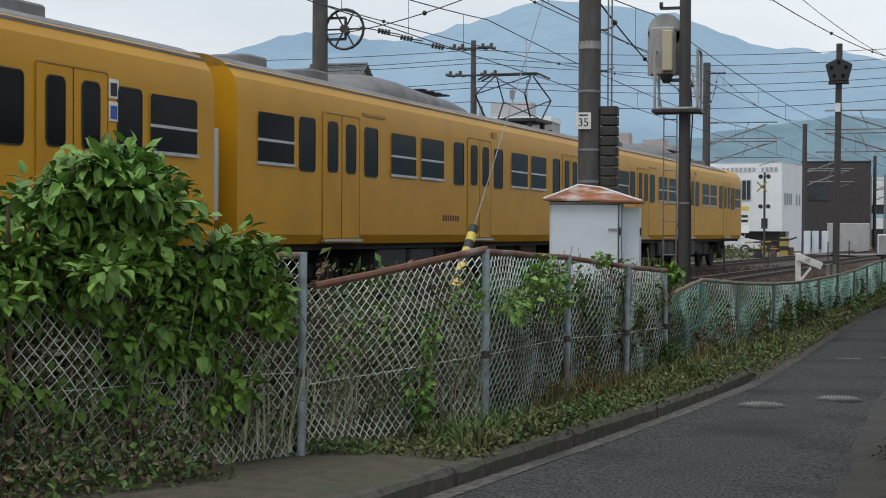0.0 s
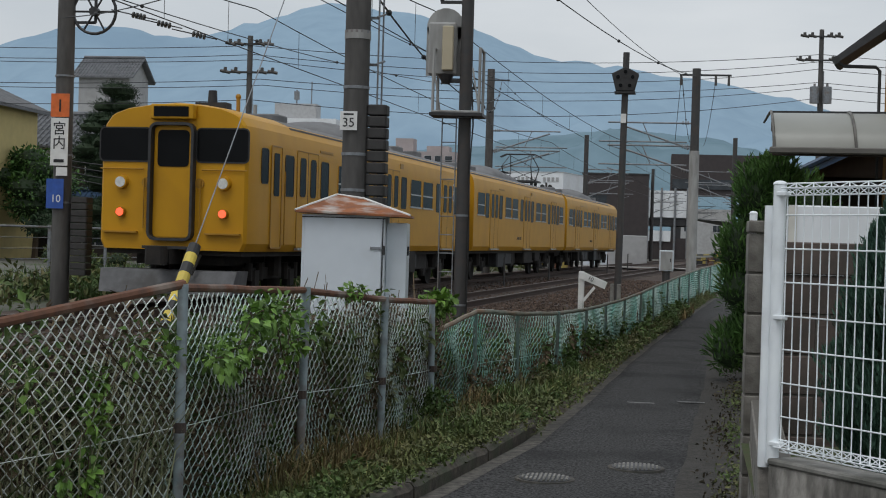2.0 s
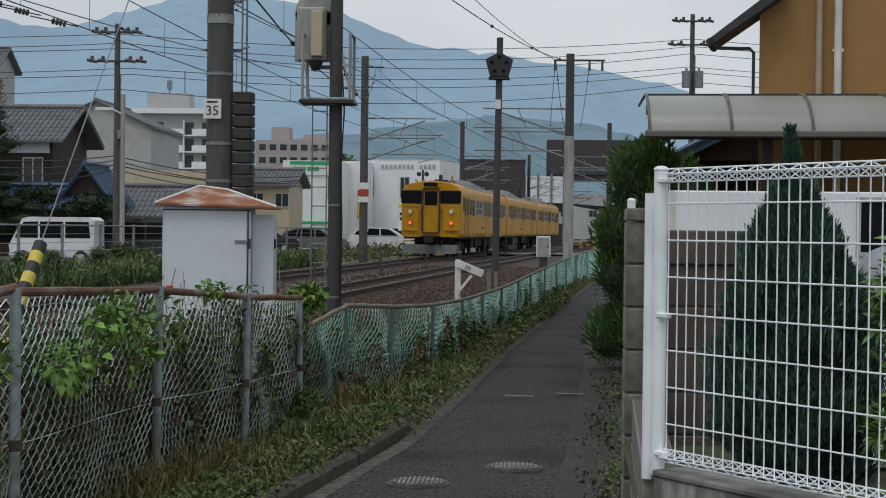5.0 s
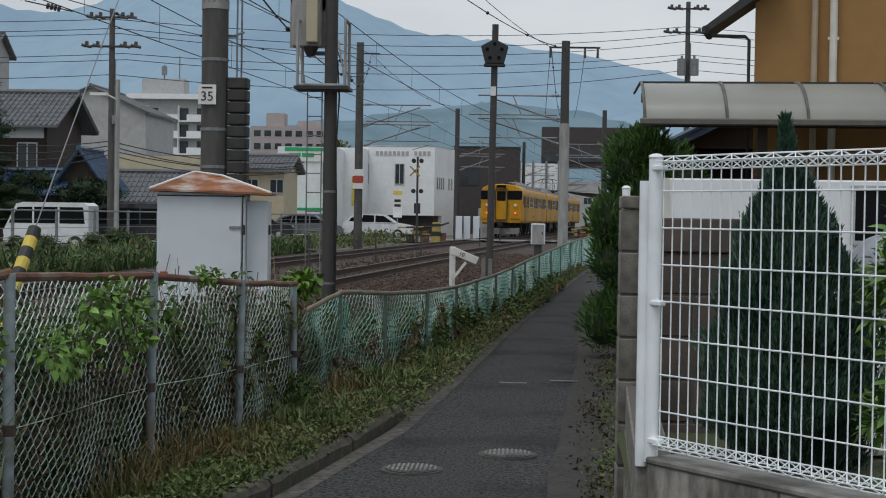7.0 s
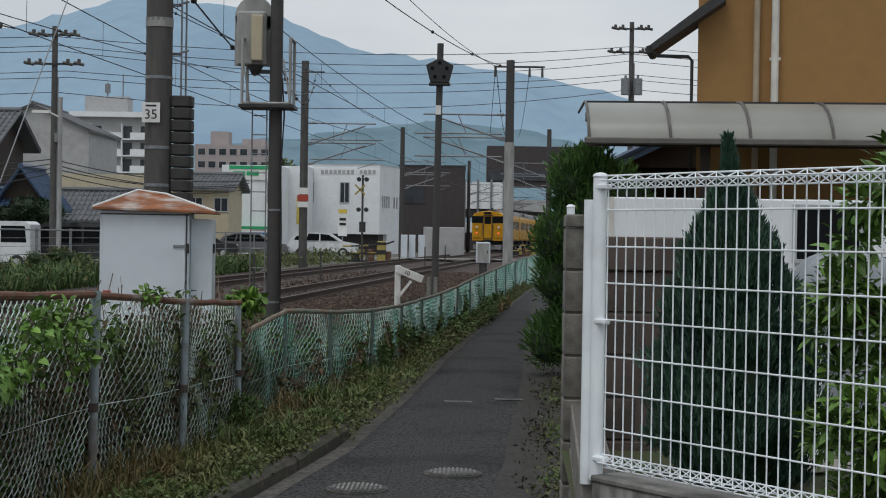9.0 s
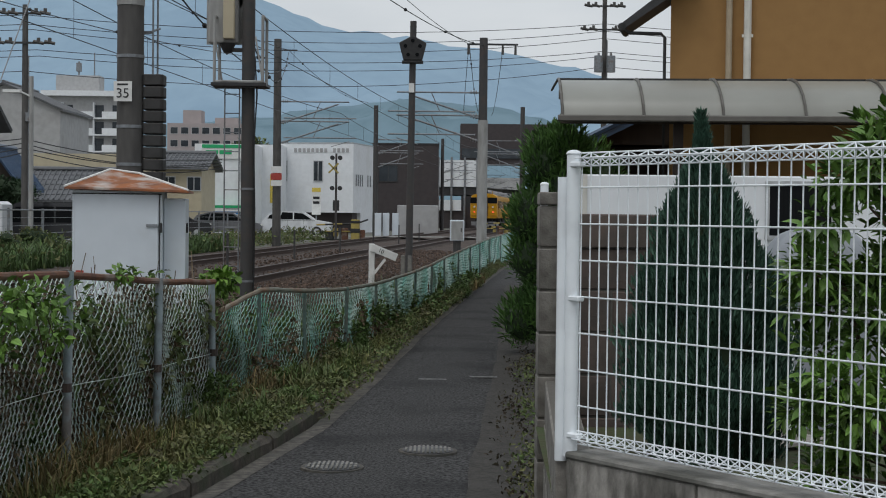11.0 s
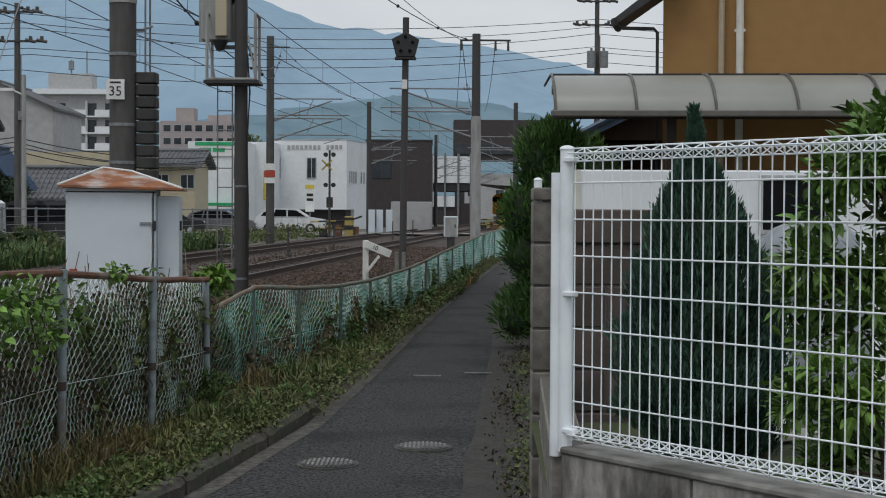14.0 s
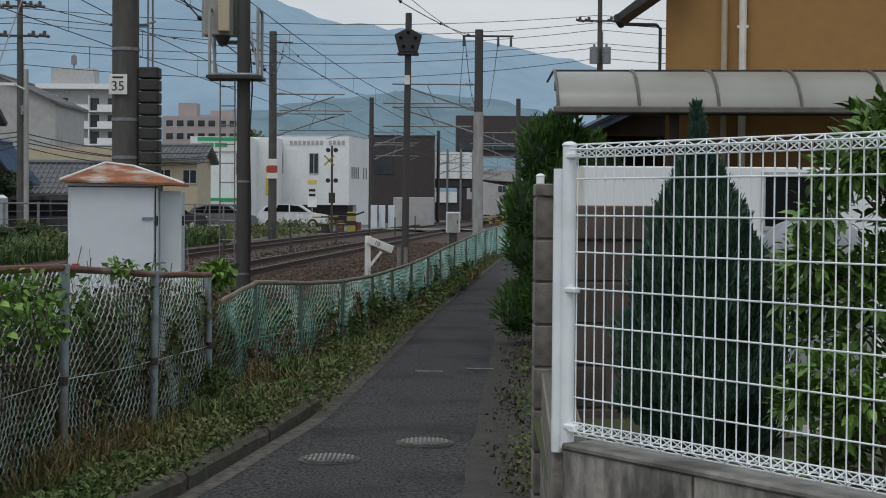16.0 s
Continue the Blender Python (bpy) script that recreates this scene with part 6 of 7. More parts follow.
for k in range(7):
    ww = R.uniform(8, 16)
    house("distant town building beyond the station", (-40 + k * 17 + R.uniform(-4, 4), 300 + R.uniform(0, 60), 0), ww, 10, R.uniform(7, 13), R.choice(["grey_wall", "house_white", "cream_wall", "pink_wall"]), None,
          windows=[(-ww / 4, 5, 1.6, 1.3), (ww / 4, 5, 1.6, 1.3)], group="distant buildings")

# ---- the level crossing ----
solid("crossing_road", MB().add([(track_x(91) - 14, 88.5, 0.19), (track_x(91) + 7, 89.5, 0.19), (track_x(91) + 7, 94, 0.19), (track_x(91) - 14, 93.5, 0.19)], [(0, 1, 2, 3)]), "concrete", "pale level crossing road deck over the rails", kind="structure")
xg = thing("crossing_signal", "level crossing signal with yellow crossbuck", "crossing signal", (-6.0, 88, 0))
part("mast", MB().cyl((0, 0, 0), (0, 0, 5.0), 0.07, 0.06, 10), "pole_dark", xg)
for s in (-1, 1):
    a = part("crossbuck", MB().box((0, 0, 0), (0.8, 0.03, 0.10)), "dull_yellow", xg)
    a.matrix_basis = pose(-0.15, -0.1, 4.15, 0, s * 45, 0)
for z in (3.0, 4.75):
    for q in (-0.22, 0.22):
        part("lamp", MB().cyl((q, -0.2, z), (q, 0.1, z), 0.13, 0.13, 12), "black", xg)
part("box", MB().box((0, 0.1, 2.0), (0.36, 0.25, 0.6)), "steel_dark", xg)
gate = thing("crossing_gate", "black and yellow level crossing gate machine", "crossing gate", (-4.9, 88.6, 0))
part("machine", MB().box((0, 0, 0.6), (0.5, 0.5, 1.2)), "dull_yellow", gate, bevel=0.04)
for z, h in ((0.55, 0.25), (1.05, 0.15)):
    part("machine_band", MB().box((0, 0, z), (0.53, 0.53, h)), "black", gate)
for k in range(4):
    part("boom", MB().cyl((-0.25 - k * 0.5, -0.1, 0.95 - k * 0.02), (-0.75 - k * 0.5, -0.1, 0.93 - k * 0.02), 0.05, n=8), "dull_yellow" if k % 2 else "black", gate)
    part("net", MB().cyl((-0.3 - k * 0.5, -0.1, 0.5), (-0.8 - k * 0.5, -0.1, 0.5), 0.035, n=6), "black" if k % 2 else "dull_yellow", gate)
for k, (x, z, w, h, mt) in enumerate(((-0.62, 0.35, 0.4, 0.7, "rust"), (-1.15, 0.45, 0.3, 0.5, "dull_yellow"), (-1.5, 0.25, 0.5, 0.5, "black"), (0.42, 0.3, 0.3, 0.6, "rust"))):
    part("mechanism", MB().box((x, 0.1, z), (w, 0.35, h), ch=0.05), mt, gate, bevel=0.03)
part("counterweight_arm", MB().cyl((0.1, -0.1, 0.98), (0.75, -0.1, 1.2), 0.05, n=8), "black", gate)
gate2 = copy_thing(gate, pose(5.3, 118, 0, 0, 0, 20))
for xx, yy in ((-4.0, 99), (-3.5, 99.5), (-2.9, 100)):
    solid("control_box", MB().box((0, 0, 0.8), (0.42, 0.4, 1.6)), "cabinet", "pale crossing control box", "equipment box", (xx, yy, 0), group="control boxes", bevel=0.02)
solid("equipment_hut", MB().box((0, 0, 1.1), (3.0, 1.6, 2.2)), "grey_wall", "grey equipment hut behind the crossing", "hut", (-1.6, 112, 0), bevel=0.04)
ban = thing("banner_sign", "tall white banner sign with yellow head", "sign", (-7.7, 95, 0))
part("board", MB().box((0, 0, 2.3), (0.55, 0.06, 1.7)), "white", ban)
part("head", MB().box((0, -0.04, 3.0), (0.55, 0.02, 0.25)), "yellow", ban)
part("bars", MB().box((0, -0.04, 2.5), (0.4, 0.02, 0.16)).box((0, -0.04, 2.2), (0.4, 0.02, 0.16)), "ink", ban)
part("leg", MB().cyl((0, 0, 0), (0, 0, 1.4), 0.04, n=8), "steel", ban)
for k in range(7):
    yy = 30 + k * 9.5
    solid("marker_stake", MB().cyl((0, 0, 0), (0, 0, 1.0), 0.035, 0.03, 8), "pole_dark", "thin dark stake between the tracks", "stake", (track_x(yy) + 1.85, yy, 0), group="track stakes")

# far-side guard fence
ff = thing("guard_fence", "grey steel bar fence beyond the tracks", "fence")
for k in range(20):
    y = 18 + k * 3.2
    x = track_x(y) - 5.6 - 0.02 * y
    y2 = y + 3.2
    x2 = track_x(y2) - 5.6 - 0.02 * y2
    part("post", MB().box((x, y, 0.8), (0.07, 0.07, 1.6)), "steel", ff)
    for z, rr in ((0.3, 0.008), (0.55, 0.008), (0.8, 0.012), (1.05, 0.008), (1.3, 0.008), (1.55, 0.026)):
        part("bar", MB().cyl((x, y, z), (x2, y2, z), rr, n=6), "steel", ff)


# ---- vehicles parked beyond the tracks ----
def vehicle(label, at, rz, paint, kind):
    t = thing(kind, label, "van" if kind == "van" else "car", at, rz)
    if kind == "van":
        prof = [(-1.65, 0.35), (1.65, 0.35), (1.72, 0.8), (1.62, 1.0), (1.2, 1.85), (0.9, 1.92), (-1.5, 1.92), (-1.66, 1.8), (-1.68, 0.5)]
        win = [(1.47, 1.1), (1.12, 1.72), (0.55, 1.74), (0.55, 1.1)], [(0.47, 1.1), (0.47, 1.74), (-0.45, 1.74), (-0.45, 1.1)], [(-0.53, 1.1), (-0.53, 1.74), (-1.45, 1.74), (-1.52, 1.1)]
        wb, L = 1.15, 0.74
    else:
        prof = [(-2.1, 0.35), (2.1, 0.35), (2.2, 0.7), (2.05, 0.88), (1.2, 1.02), (0.45, 1.5), (-0.9, 1.56), (-1.75, 1.35), (-2.1, 0.95), (-2.18, 0.5)]
        win = [(1.0, 1.04), (0.42, 1.42), (-0.1, 1.46), (-0.1, 1.04)], [(-0.18, 1.04), (-0.18, 1.46), (-0.85, 1.48), (-1.0, 1.04)], [(-1.08, 1.04), (-0.95, 1.47), (-1.6, 1.3), (-1.75, 1.08)]
        wb, L = 1.3, 0.82
    n = len(prof)
    part("body", MB().sweep([[(x * 0.985, -L, z) for x, z in prof], [(x, -L + 0.06, z) for x, z in prof], [(x, L - 0.06, z) for x, z in prof], [(x * 0.985, L, z) for x, z in prof]]), paint, t)
    for w in win:
        for s in (-1, 1):
            part("window", MB().sweep([[(x, s * (L - 0.01), z) for x, z in w], [(x, s * (L + 0.006), z) for x, z in w]]), "train_glass", t, "dark side window")
    for x in (-wb, wb):
        for s in (-1, 1):
            w = part("wheel", MB().cyl((x, s * (L - 0.18), 0.31), (x, s * (L + 0.012), 0.31), 0.31, 0.31, 18), "black", t)
            part("rim", MB().cyl((x, s * (L + 0.0), 0.31), (x, s * (L + 0.02), 0.31), 0.19, 0.17, 14), "alu", w)
    part("door_line", MB().box((0.5, -L - 0.002, 0.8), (0.012, 0.01, 0.75)).box((-0.49, -L - 0.002, 0.8), (0.012, 0.01, 0.75)).box((0, -L - 0.004, 0.98), (2.4, 0.01, 0.015)), "black", t)
    front = 1.72 if kind == "van" else 2.18
    for q in (-1, 1):
        part("headlight", MB().box((front - 0.06, q * L * 0.75, 0.78), (0.1, 0.3, 0.16)), "lens", t)
    for q in (front - 0.08, -front + 0.06):
        part("bumper", MB().box((q, 0, 0.45), (0.16, 2 * L - 0.05, 0.2)), paint, t, bevel=0.03)
    return t


vehicle("white box van parked behind the bar fence", (-18.4, 59, -0.05), 180, "car_white", "van")
vehicle("white van parked behind the fence", (-14.2, 63, -0.05), 180, "car_white", "van")
vehicle("dark van parked between white vans", (-15.9, 62, -0.05), 176, "car_dark", "van")
vehicle("dark grey car parked by the store", (-16.0, 92, 0), 10, "car_dark", "car")
vehicle("grey hatchback parked by the store", (-13.0, 93, 0), 4, "car_grey", "car")
vehicle("white sport-utility car at the level crossing", (-8.9, 95, 0.1), 0, "car_white", "car")

# ---- the ochre house and its carport ----
hs = thing("ochre_house", "ochre stucco house with dark tiled eaves", "house", (2.55, 17, 0), -11)
part("wall", MB().box((4.0, 3, 3.2), (8.0, 6, 6.4)), "stucco", hs)
part("eave", MB().add([(-0.52, -0.3, 3.68), (0.3, -0.3, 4.30), (0.3, 0.3, 4.30), (-0.52, 0.3, 3.68), (-0.52, -0.3, 3.60), (0.3, -0.3, 4.16), (0.3, 0.3, 4.16), (-0.52, 0.3, 3.60)],
                      [(0, 1, 2, 3), (7, 6, 5, 4), (0, 4, 5, 1), (3, 2, 6, 7), (0, 3, 7, 4), (1, 5, 6, 2)]), "steel_dark", hs, "dark sloping eave")
part("gutter", MB().cyl((-0.52, -0.3, 3.64), (-0.52, 0.3, 3.64), 0.045, n=8), "black", hs)
part("gutter_pipe", MB().tube([(-0.5, -0.25, 3.62), (-0.44, -0.2, 3.58), (-0.10, -0.08, 3.58), (-0.06, -0.06, 3.54), (-0.06, -0.06, 1.0)], 0.02, 8), "black", hs)
part("downpipe", MB().cyl((0.64, -0.07, 0), (0.64, -0.07, 6.4), 0.035, n=10), "pipe_beige", hs)
part("downpipe", MB().cyl((0.84, -0.07, 0), (0.84, -0.07, 6.4), 0.042, n=10), "downpipe", hs)
part("clip", MB().box((0.84, -0.06, 3.55), (0.12, 0.05, 0.03)), "downpipe", hs)

gw = thing("shed_wall", "white garden shed wall with a dark window opening", "wall", (1.0, 11.0, 0), -2, kind="structure")
part("panel", MB().box((1.30, 0, 0.90), (2.6, 0.12, 1.90)), "house_white", gw, bevel=0.01)
part("window_frame", MB().box((1.58, -0.066, 1.80), (0.50, 0.03, 0.03)).box((1.58, -0.066, 1.41), (0.50, 0.04, 0.03)).box((1.345, -0.066, 1.6), (0.03, 0.03, 0.38)).box((1.815, -0.066, 1.6), (0.03, 0.03, 0.38)), "alu", gw)
part("dark_window", MB().box((1.58, -0.063, 1.605), (0.44, 0.012, 0.36)), "train_glass", gw, "dark window pane")
part("corner_board", MB().box((0.03, -0.065, 0.9), (0.06, 0.02, 1.9)), "downpipe", gw)

cpt = thing("carport", "frosted polycarbonate carport roof on aluminium ribs", "carport", (1.10, 14, 0.06), -4.5)
rows = []
for i in range(7):
    a = radians(90 * i / 6)
    rows.append([(x, -0.02 + 0.62 * (1 - math.sin(a)) * 0 + 0.9 * (1 - math.cos(a)) * 0.9, 2.40 + 0.40 * math.sin(a)) for x in (0.0, 4.8)])
rows.append([(0.0, 3.0, 2.88), (4.8, 3.0, 2.88)])
part("panel", MB().strip(rows), "canopy", cpt, "frosted grey curved sheet", smooth=True)
for x in (0.0, 0.74, 1.46, 2.2, 2.94, 3.68):
    part("rib", MB().tube([(x + 0.02 - 0.05 * k / 6, -0.03 + 0.81 * (1 - math.cos(radians(15 * k))), 2.40 + 0.40 * math.sin(radians(15 * k)) + 0.012) for k in range(7)] + [(x - 0.1, 3.0, 2.89)], 0.014, 6), "canopy_frame", cpt)
part("front_gutter", MB().box((2.4, -0.04, 2.385), (4.85, 0.07, 0.06)), "canopy_frame", cpt, bevel=0.01)
part("ridge_strip", MB().box((2.4, 0.82, 2.815), (4.83, 0.05, 0.02)), "black", cpt, "dark strip along the top of the sheet")
part("rear_beam", MB().box((2.4, 3.0, 2.84), (4.85, 0.08, 0.1)), "canopy_frame", cpt)
for x in (1.1, 4.0):
    part("column", MB().box((x, 0.35, 1.25), (0.09, 0.09, 2.5)), "house_dark", cpt)
part("beam", MB().box((2.4, 0.35, 2.42), (4.8, 0.09, 0.12)), "house_dark", cpt)
bt = thing("blue_roofed_house", "dark house with blue tiled porch roof behind the carport", "house", (4.0, 27, 0))
bt["wall_mat"] = "house_dark"
part("wall", MB().box((0, 3, 1.4), (3.6, 5, 2.8)), "house_dark", bt)
tiled_roof(bt, 3.6, 5, 2.7, 0.9, 0.4, "tile_blue", False)
del bt["wall_mat"]

sh = thing("covered_stack", "garden stack covered with pale sheeting", "sheeting", (2.14, 8.6, -0.03))
rows = []
for k in range(15):
    f = k / 14
    z = 1.52 * math.sin(f * math.pi / 2) ** 0.8
    w = (0.34 - 0.06 * f) * math.sqrt(max(0.0, 1 - f ** 5))
    ring_ = []
    for j in range(49):
        a = 2 * math.pi * j / 48
        fold = 1 + (1 - f) * (0.07 * math.sin(9 * a + 1.5 * f) + 0.05 * math.sin(17 * a + 4 * f)) + 0.12 * noise.noise(Vector((math.cos(a) * 2, math.sin(a) * 2, z * 3)))
        ring_.append((w * 1.0 * math.copysign(abs(math.cos(a)) ** 0.7, math.cos(a)) * fold, w * 0.8 * math.copysign(abs(math.sin(a)) ** 0.7, math.sin(a)) * fold, z + 0.03 * noise.noise(Vector((math.cos(a) * 3, math.sin(a) * 3, 7))) * f))
    rows.append(ring_)
part("sheet", MB().strip(rows), "cloth", sh, smooth=True)
part("batten", MB().box((-0.05, -0.28, 1.18), (0.46, 0.02, 0.03)), "steel", sh)
sh2 = thing("garden_pipe", "white upright pipe in the garden", "pipe", (1.62, 7.0, 0.56))
part("pipe", MB().cyl((0, 0, 0), (0, 0, 0.62), 0.022, n=10), "white_paint", sh2)
dk = thing("garden_deck", "small pale slatted board on the garden soil", "deck", (1.55, 6.5, 0.585), 25)
for i in range(6):
    part("slat", MB().box((0, i * 0.062, 0), (0.36, 0.055, 0.02)), "deck", dk, bevel=0.003)


# ---- planting ----
r7 = random.Random(21)
# cone-shaped conifer behind the white fence
def conifer(name, label, at, h, w, n, material, seed, tip=0.09, lumps=0.12, lean=0.0):
    """A blunt cone of upright sprays with a thin leading shoot."""
    r = random.Random(seed)
    t = thing(name, label, "conifer", at)
    part("trunk", MB().cyl((0, 0, -0.05), (lean * 0.8, 0, h * 0.8), 0.03 * h, 0.008, 7), "wood", t)
    core, fol = MB(), MB()

    def radius(f):
        if f > 0.885:
            return 0.022 * (1 - f) / 0.115 + 0.006
        return w / 2 * (1 - (f / 0.905) ** 3.0) * (0.85 + 0.15 * min(1, f * 6))

    # A solid dark cone inside the sprays stands in for their inner shade.
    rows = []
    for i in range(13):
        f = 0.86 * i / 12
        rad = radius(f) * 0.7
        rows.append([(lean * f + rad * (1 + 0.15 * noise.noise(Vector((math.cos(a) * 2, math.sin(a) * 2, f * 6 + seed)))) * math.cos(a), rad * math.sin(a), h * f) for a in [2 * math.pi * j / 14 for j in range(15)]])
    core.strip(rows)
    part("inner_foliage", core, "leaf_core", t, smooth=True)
    for i in range(n):
        f = 0.9 * (1 - r.random() ** 0.6) if r.random() < 0.96 else r.uniform(0.8, 1)
        a = r.uniform(0, 6.283)
        lump = 1 + lumps * 2.2 * noise.noise(Vector((math.cos(a) * 2.6, math.sin(a) * 2.6, f * 9 + seed)))
        rad = radius(f) * lump * r.uniform(0.68, 1.05)
        p = Vector((lean * f + rad * math.cos(a), rad * math.sin(a), h * f * 0.97))
        d = Vector((math.cos(a) * 0.55, math.sin(a) * 0.55, 1.2)) + rv(r) * 0.45
        s = tip * r.uniform(0.6, 1.5)
        fol.leaf(p, d, Vector((math.cos(a), math.sin(a), 0.2)) + rv(r) * 0.9, s, s * 0.28)
    part("foliage", fol, material, t)
    return t


conifer("garden_conifer", "dense blue-green cone-shaped conifer behind the white fence", (1.14, 6.25, 0.56), 1.45, 0.58, 52000, "leaf_dark", 3, 0.031, 0.3, lean=-0.075)
def feathery(label, at, clumps, n, seed):
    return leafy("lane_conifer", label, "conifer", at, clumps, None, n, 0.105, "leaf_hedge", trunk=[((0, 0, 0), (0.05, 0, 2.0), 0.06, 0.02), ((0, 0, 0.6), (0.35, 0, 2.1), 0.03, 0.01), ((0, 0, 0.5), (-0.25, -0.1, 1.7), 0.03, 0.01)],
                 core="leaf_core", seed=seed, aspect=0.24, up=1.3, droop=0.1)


def crown(n, half, seed):
    r = random.Random(seed)
    out = []
    for _ in range(n):
        z = r.uniform(0.35, 2.35)
        w = half * (0.55 + 0.45 * math.sin(min(1, z / 1.9) * 1.6)) * (1 if z < 1.9 else 0.8)
        out.append((r.uniform(-w, w) + 0.12 * (z - 1.2), r.uniform(-w, w) * 0.7, z, 0.24, 0.24, 0.28))
    return out


feathery("tall bushy green conifer overhanging the lane", (1.14, 17.0, 0), crown(26, 0.22, 5), 13000, 8)
feathery("bushy green conifer in the lane hedge", (1.62, 17.9, 0), crown(26, 0.30, 6), 12000, 12)
feathery("conifer further along the lane hedge", (2.1, 19.6, 0), crown(22, 0.36, 9), 8000, 13)
shrub = []
for k in range(46):
    z = r7.uniform(0.1, 1.40)
    w = 0.27 * (0.75 + 0.45 * math.sin(z * 2.1))
    shrub.append((r7.uniform(-w, w) + 0.08 * max(0, z - 0.7), r7.uniform(-0.2, 0.25), z, 0.12, 0.12, 0.09))
leafy("garden_shrub", "bright broad-leaved shrub behind the white fence", "shrub", (1.60, 5.35, 0.5), shrub, None, 6000, 0.062, "leaf_shrub",
      trunk=[((0, 0, 0), (0.03, 0.02, 0.9), 0.02, 0.01), ((0.0, 0, 0.2), (-0.2, 0.1, 1.0), 0.012, 0.006), ((0, 0, 0.3), (0.22, -0.1, 1.2), 0.012, 0.006)] + [((0.05, 0, c[2] * 0.8), c[:3], 0.006, 0.003) for c in shrub[::2]], seed=5, aspect=0.46)

# the vine-covered bush over the near end of the fence
vc, vl = [], []
for i in range(34):
    z = r7.uniform(1.15, 1.78)
    vc.append((-3.66 + r7.gauss(0, 0.2 * (1.5 - 0.4 * z)), 4.2 + r7.gauss(0, 0.2), z, 0.15, 0.15, 0.11))
for i in range(60):
    y = r7.uniform(2.4, 4.2)
    vc.append((fence_x(y) + r7.uniform(-0.4, 0.02), y, r7.uniform(0.9, 1.55), 0.17, 0.17, 0.13))
for i in range(36):
    y = r7.uniform(3.3, 5.0)
    vl.append((fence_x(y) + r7.uniform(-0.1, 0.14), y, r7.uniform(0.95, 1.3), 0.12, 0.16, 0.12))
for i in range(30):
    y = r7.uniform(2.8, 4.9)
    vl.append((fence_x(y) + r7.uniform(-0.16, 0.05), y, r7.uniform(0.35, 1.0), 0.10, 0.16, 0.14))
for i in range(26):
    y = r7.uniform(4.2, 5.05)
    vl.append((fence_x(y) + r7.uniform(-0.08, 0.14), y, r7.uniform(0.72, 1.32), 0.1, 0.14, 0.12))
leafy("vine_bush", "tangled bush of broad dark-green leaves behind the fence", "bush", (0, 0, 0), vc, None, 6400, 0.105, "leaf", trunk=[((-3.6, 4.3, 0), (-3.65, 4.25, 1.7), 0.02, 0.008), ((-4.0, 3.7, 0), (-3.95, 3.6, 1.5), 0.02, 0.01), ((-3.65, 4.25, 1.0), (-3.4, 4.5, 1.6), 0.01, 0.004), ((-3.65, 4.2, 0.9), (-3.9, 4.0, 1.6), 0.01, 0.004)], seed=11, aspect=0.6, droop=0.5)
leafy("vine_bush", "bright young vine leaves hanging over the fence top", "bush", (0, 0, 0), vl, None, 4300, 0.082, "leaf_light", trunk=[((-3.3, 4.7, 0.2), (-3.2, 4.9, 1.25), 0.006, 0.003), ((-3.2, 4.9, 1.25), (-3.7, 4.1, 1.3), 0.005, 0.003)], seed=12, aspect=0.7, droop=0.6)


def creeper(label, spots, n, seed, material="leaf", size=0.075):
    stems = [(Vector(a[:3]), Vector(b[:3]), 0.004, 0.003) for a, b in zip(spots, spots[1:]) if abs(a[1] - b[1]) < 0.7]
    leafy("creeper", label, "creeper", (0, 0, 0), spots, None, n, size, material, trunk=stems, seed=seed, aspect=0.72, droop=0.6, group="creepers")


def on_fence(y0, y1, n, z0, z1, s=(0.1, 0.14, 0.13), off=0.03):
    return [(fence_x(y) + off, y, r7.uniform(z0, z1), *s) for y in [y0 + (y1 - y0) * (i + 0.5) / n for i in range(n)]]


creeper("creeper hanging over the fence top", on_fence(6.9, 8.5, 9, 0.8, 1.15), 460, 31, "leaf", 0.055)
creeper("young creeper shoots on the fence", on_fence(7.2, 8.6, 7, 0.75, 1.1), 150, 32, "leaf_light", 0.05)
creeper("creeper on the old fence beside the loose pipe", on_fence(5.3, 6.6, 7, 0.3, 1.0, (0.06, 0.1, 0.12)), 170, 38, "leaf", 0.05)
creeper("creeper climbing the fence mesh", [(fence_x(6.05) + 0.03, 6.05 + 0.02 * i, 0.1 + 0.09 * i, 0.05, 0.09, 0.08) for i in range(9)], 260, 33, "leaf", 0.055)
creeper("dark ivy over the old fence mesh", on_fence(8.8, 11.6, 10, 0.25, 0.95, (0.05, 0.2, 0.2), -0.05), 900, 34, "leaf_weed", 0.055)
creeper("creeper on the green fence", [(fence_x(y) + 0.03, y + 0.03 * k, 0.08 + 0.1 * k, 0.04, 0.1, 0.09) for y in (15.0, 16.1, 16.4, 18.3, 21.2, 25.0) for k in range(2 + int(4 * abs(math.sin(7 * y))))], 800, 35, "leaf_thicket", 0.06)
creeper("dark tangled creeper at the foot of the green fence", on_fence(14.6, 19.5, 12, 0.06, 0.42, (0.07, 0.2, 0.13), 0.04), 1500, 39, "leaf_thicket", 0.048)
creeper("dry brown tangle on the green fence", on_fence(12.4, 19, 14, 0.08, 0.55, (0.07, 0.2, 0.16), 0.03), 900, 40, "leaf_dead", 0.045)
creeper("creeper over the far bend of the green fence", on_fence(22, 33, 16, 0.05, 0.35, (0.12, 0.35, 0.14), 0.1), 2600, 41, "leaf_thicket", 0.06)
creeper("small shrub beside the cabinet", [(-2.08 + r7.uniform(-0.14, 0.14), 14.0 + r7.uniform(-0.1, 0.1), 0.9 + r7.uniform(-0.1, 0.1), 0.14, 0.1, 0.07) for _ in range(7)], 420, 36, "leaf_light", 0.08)
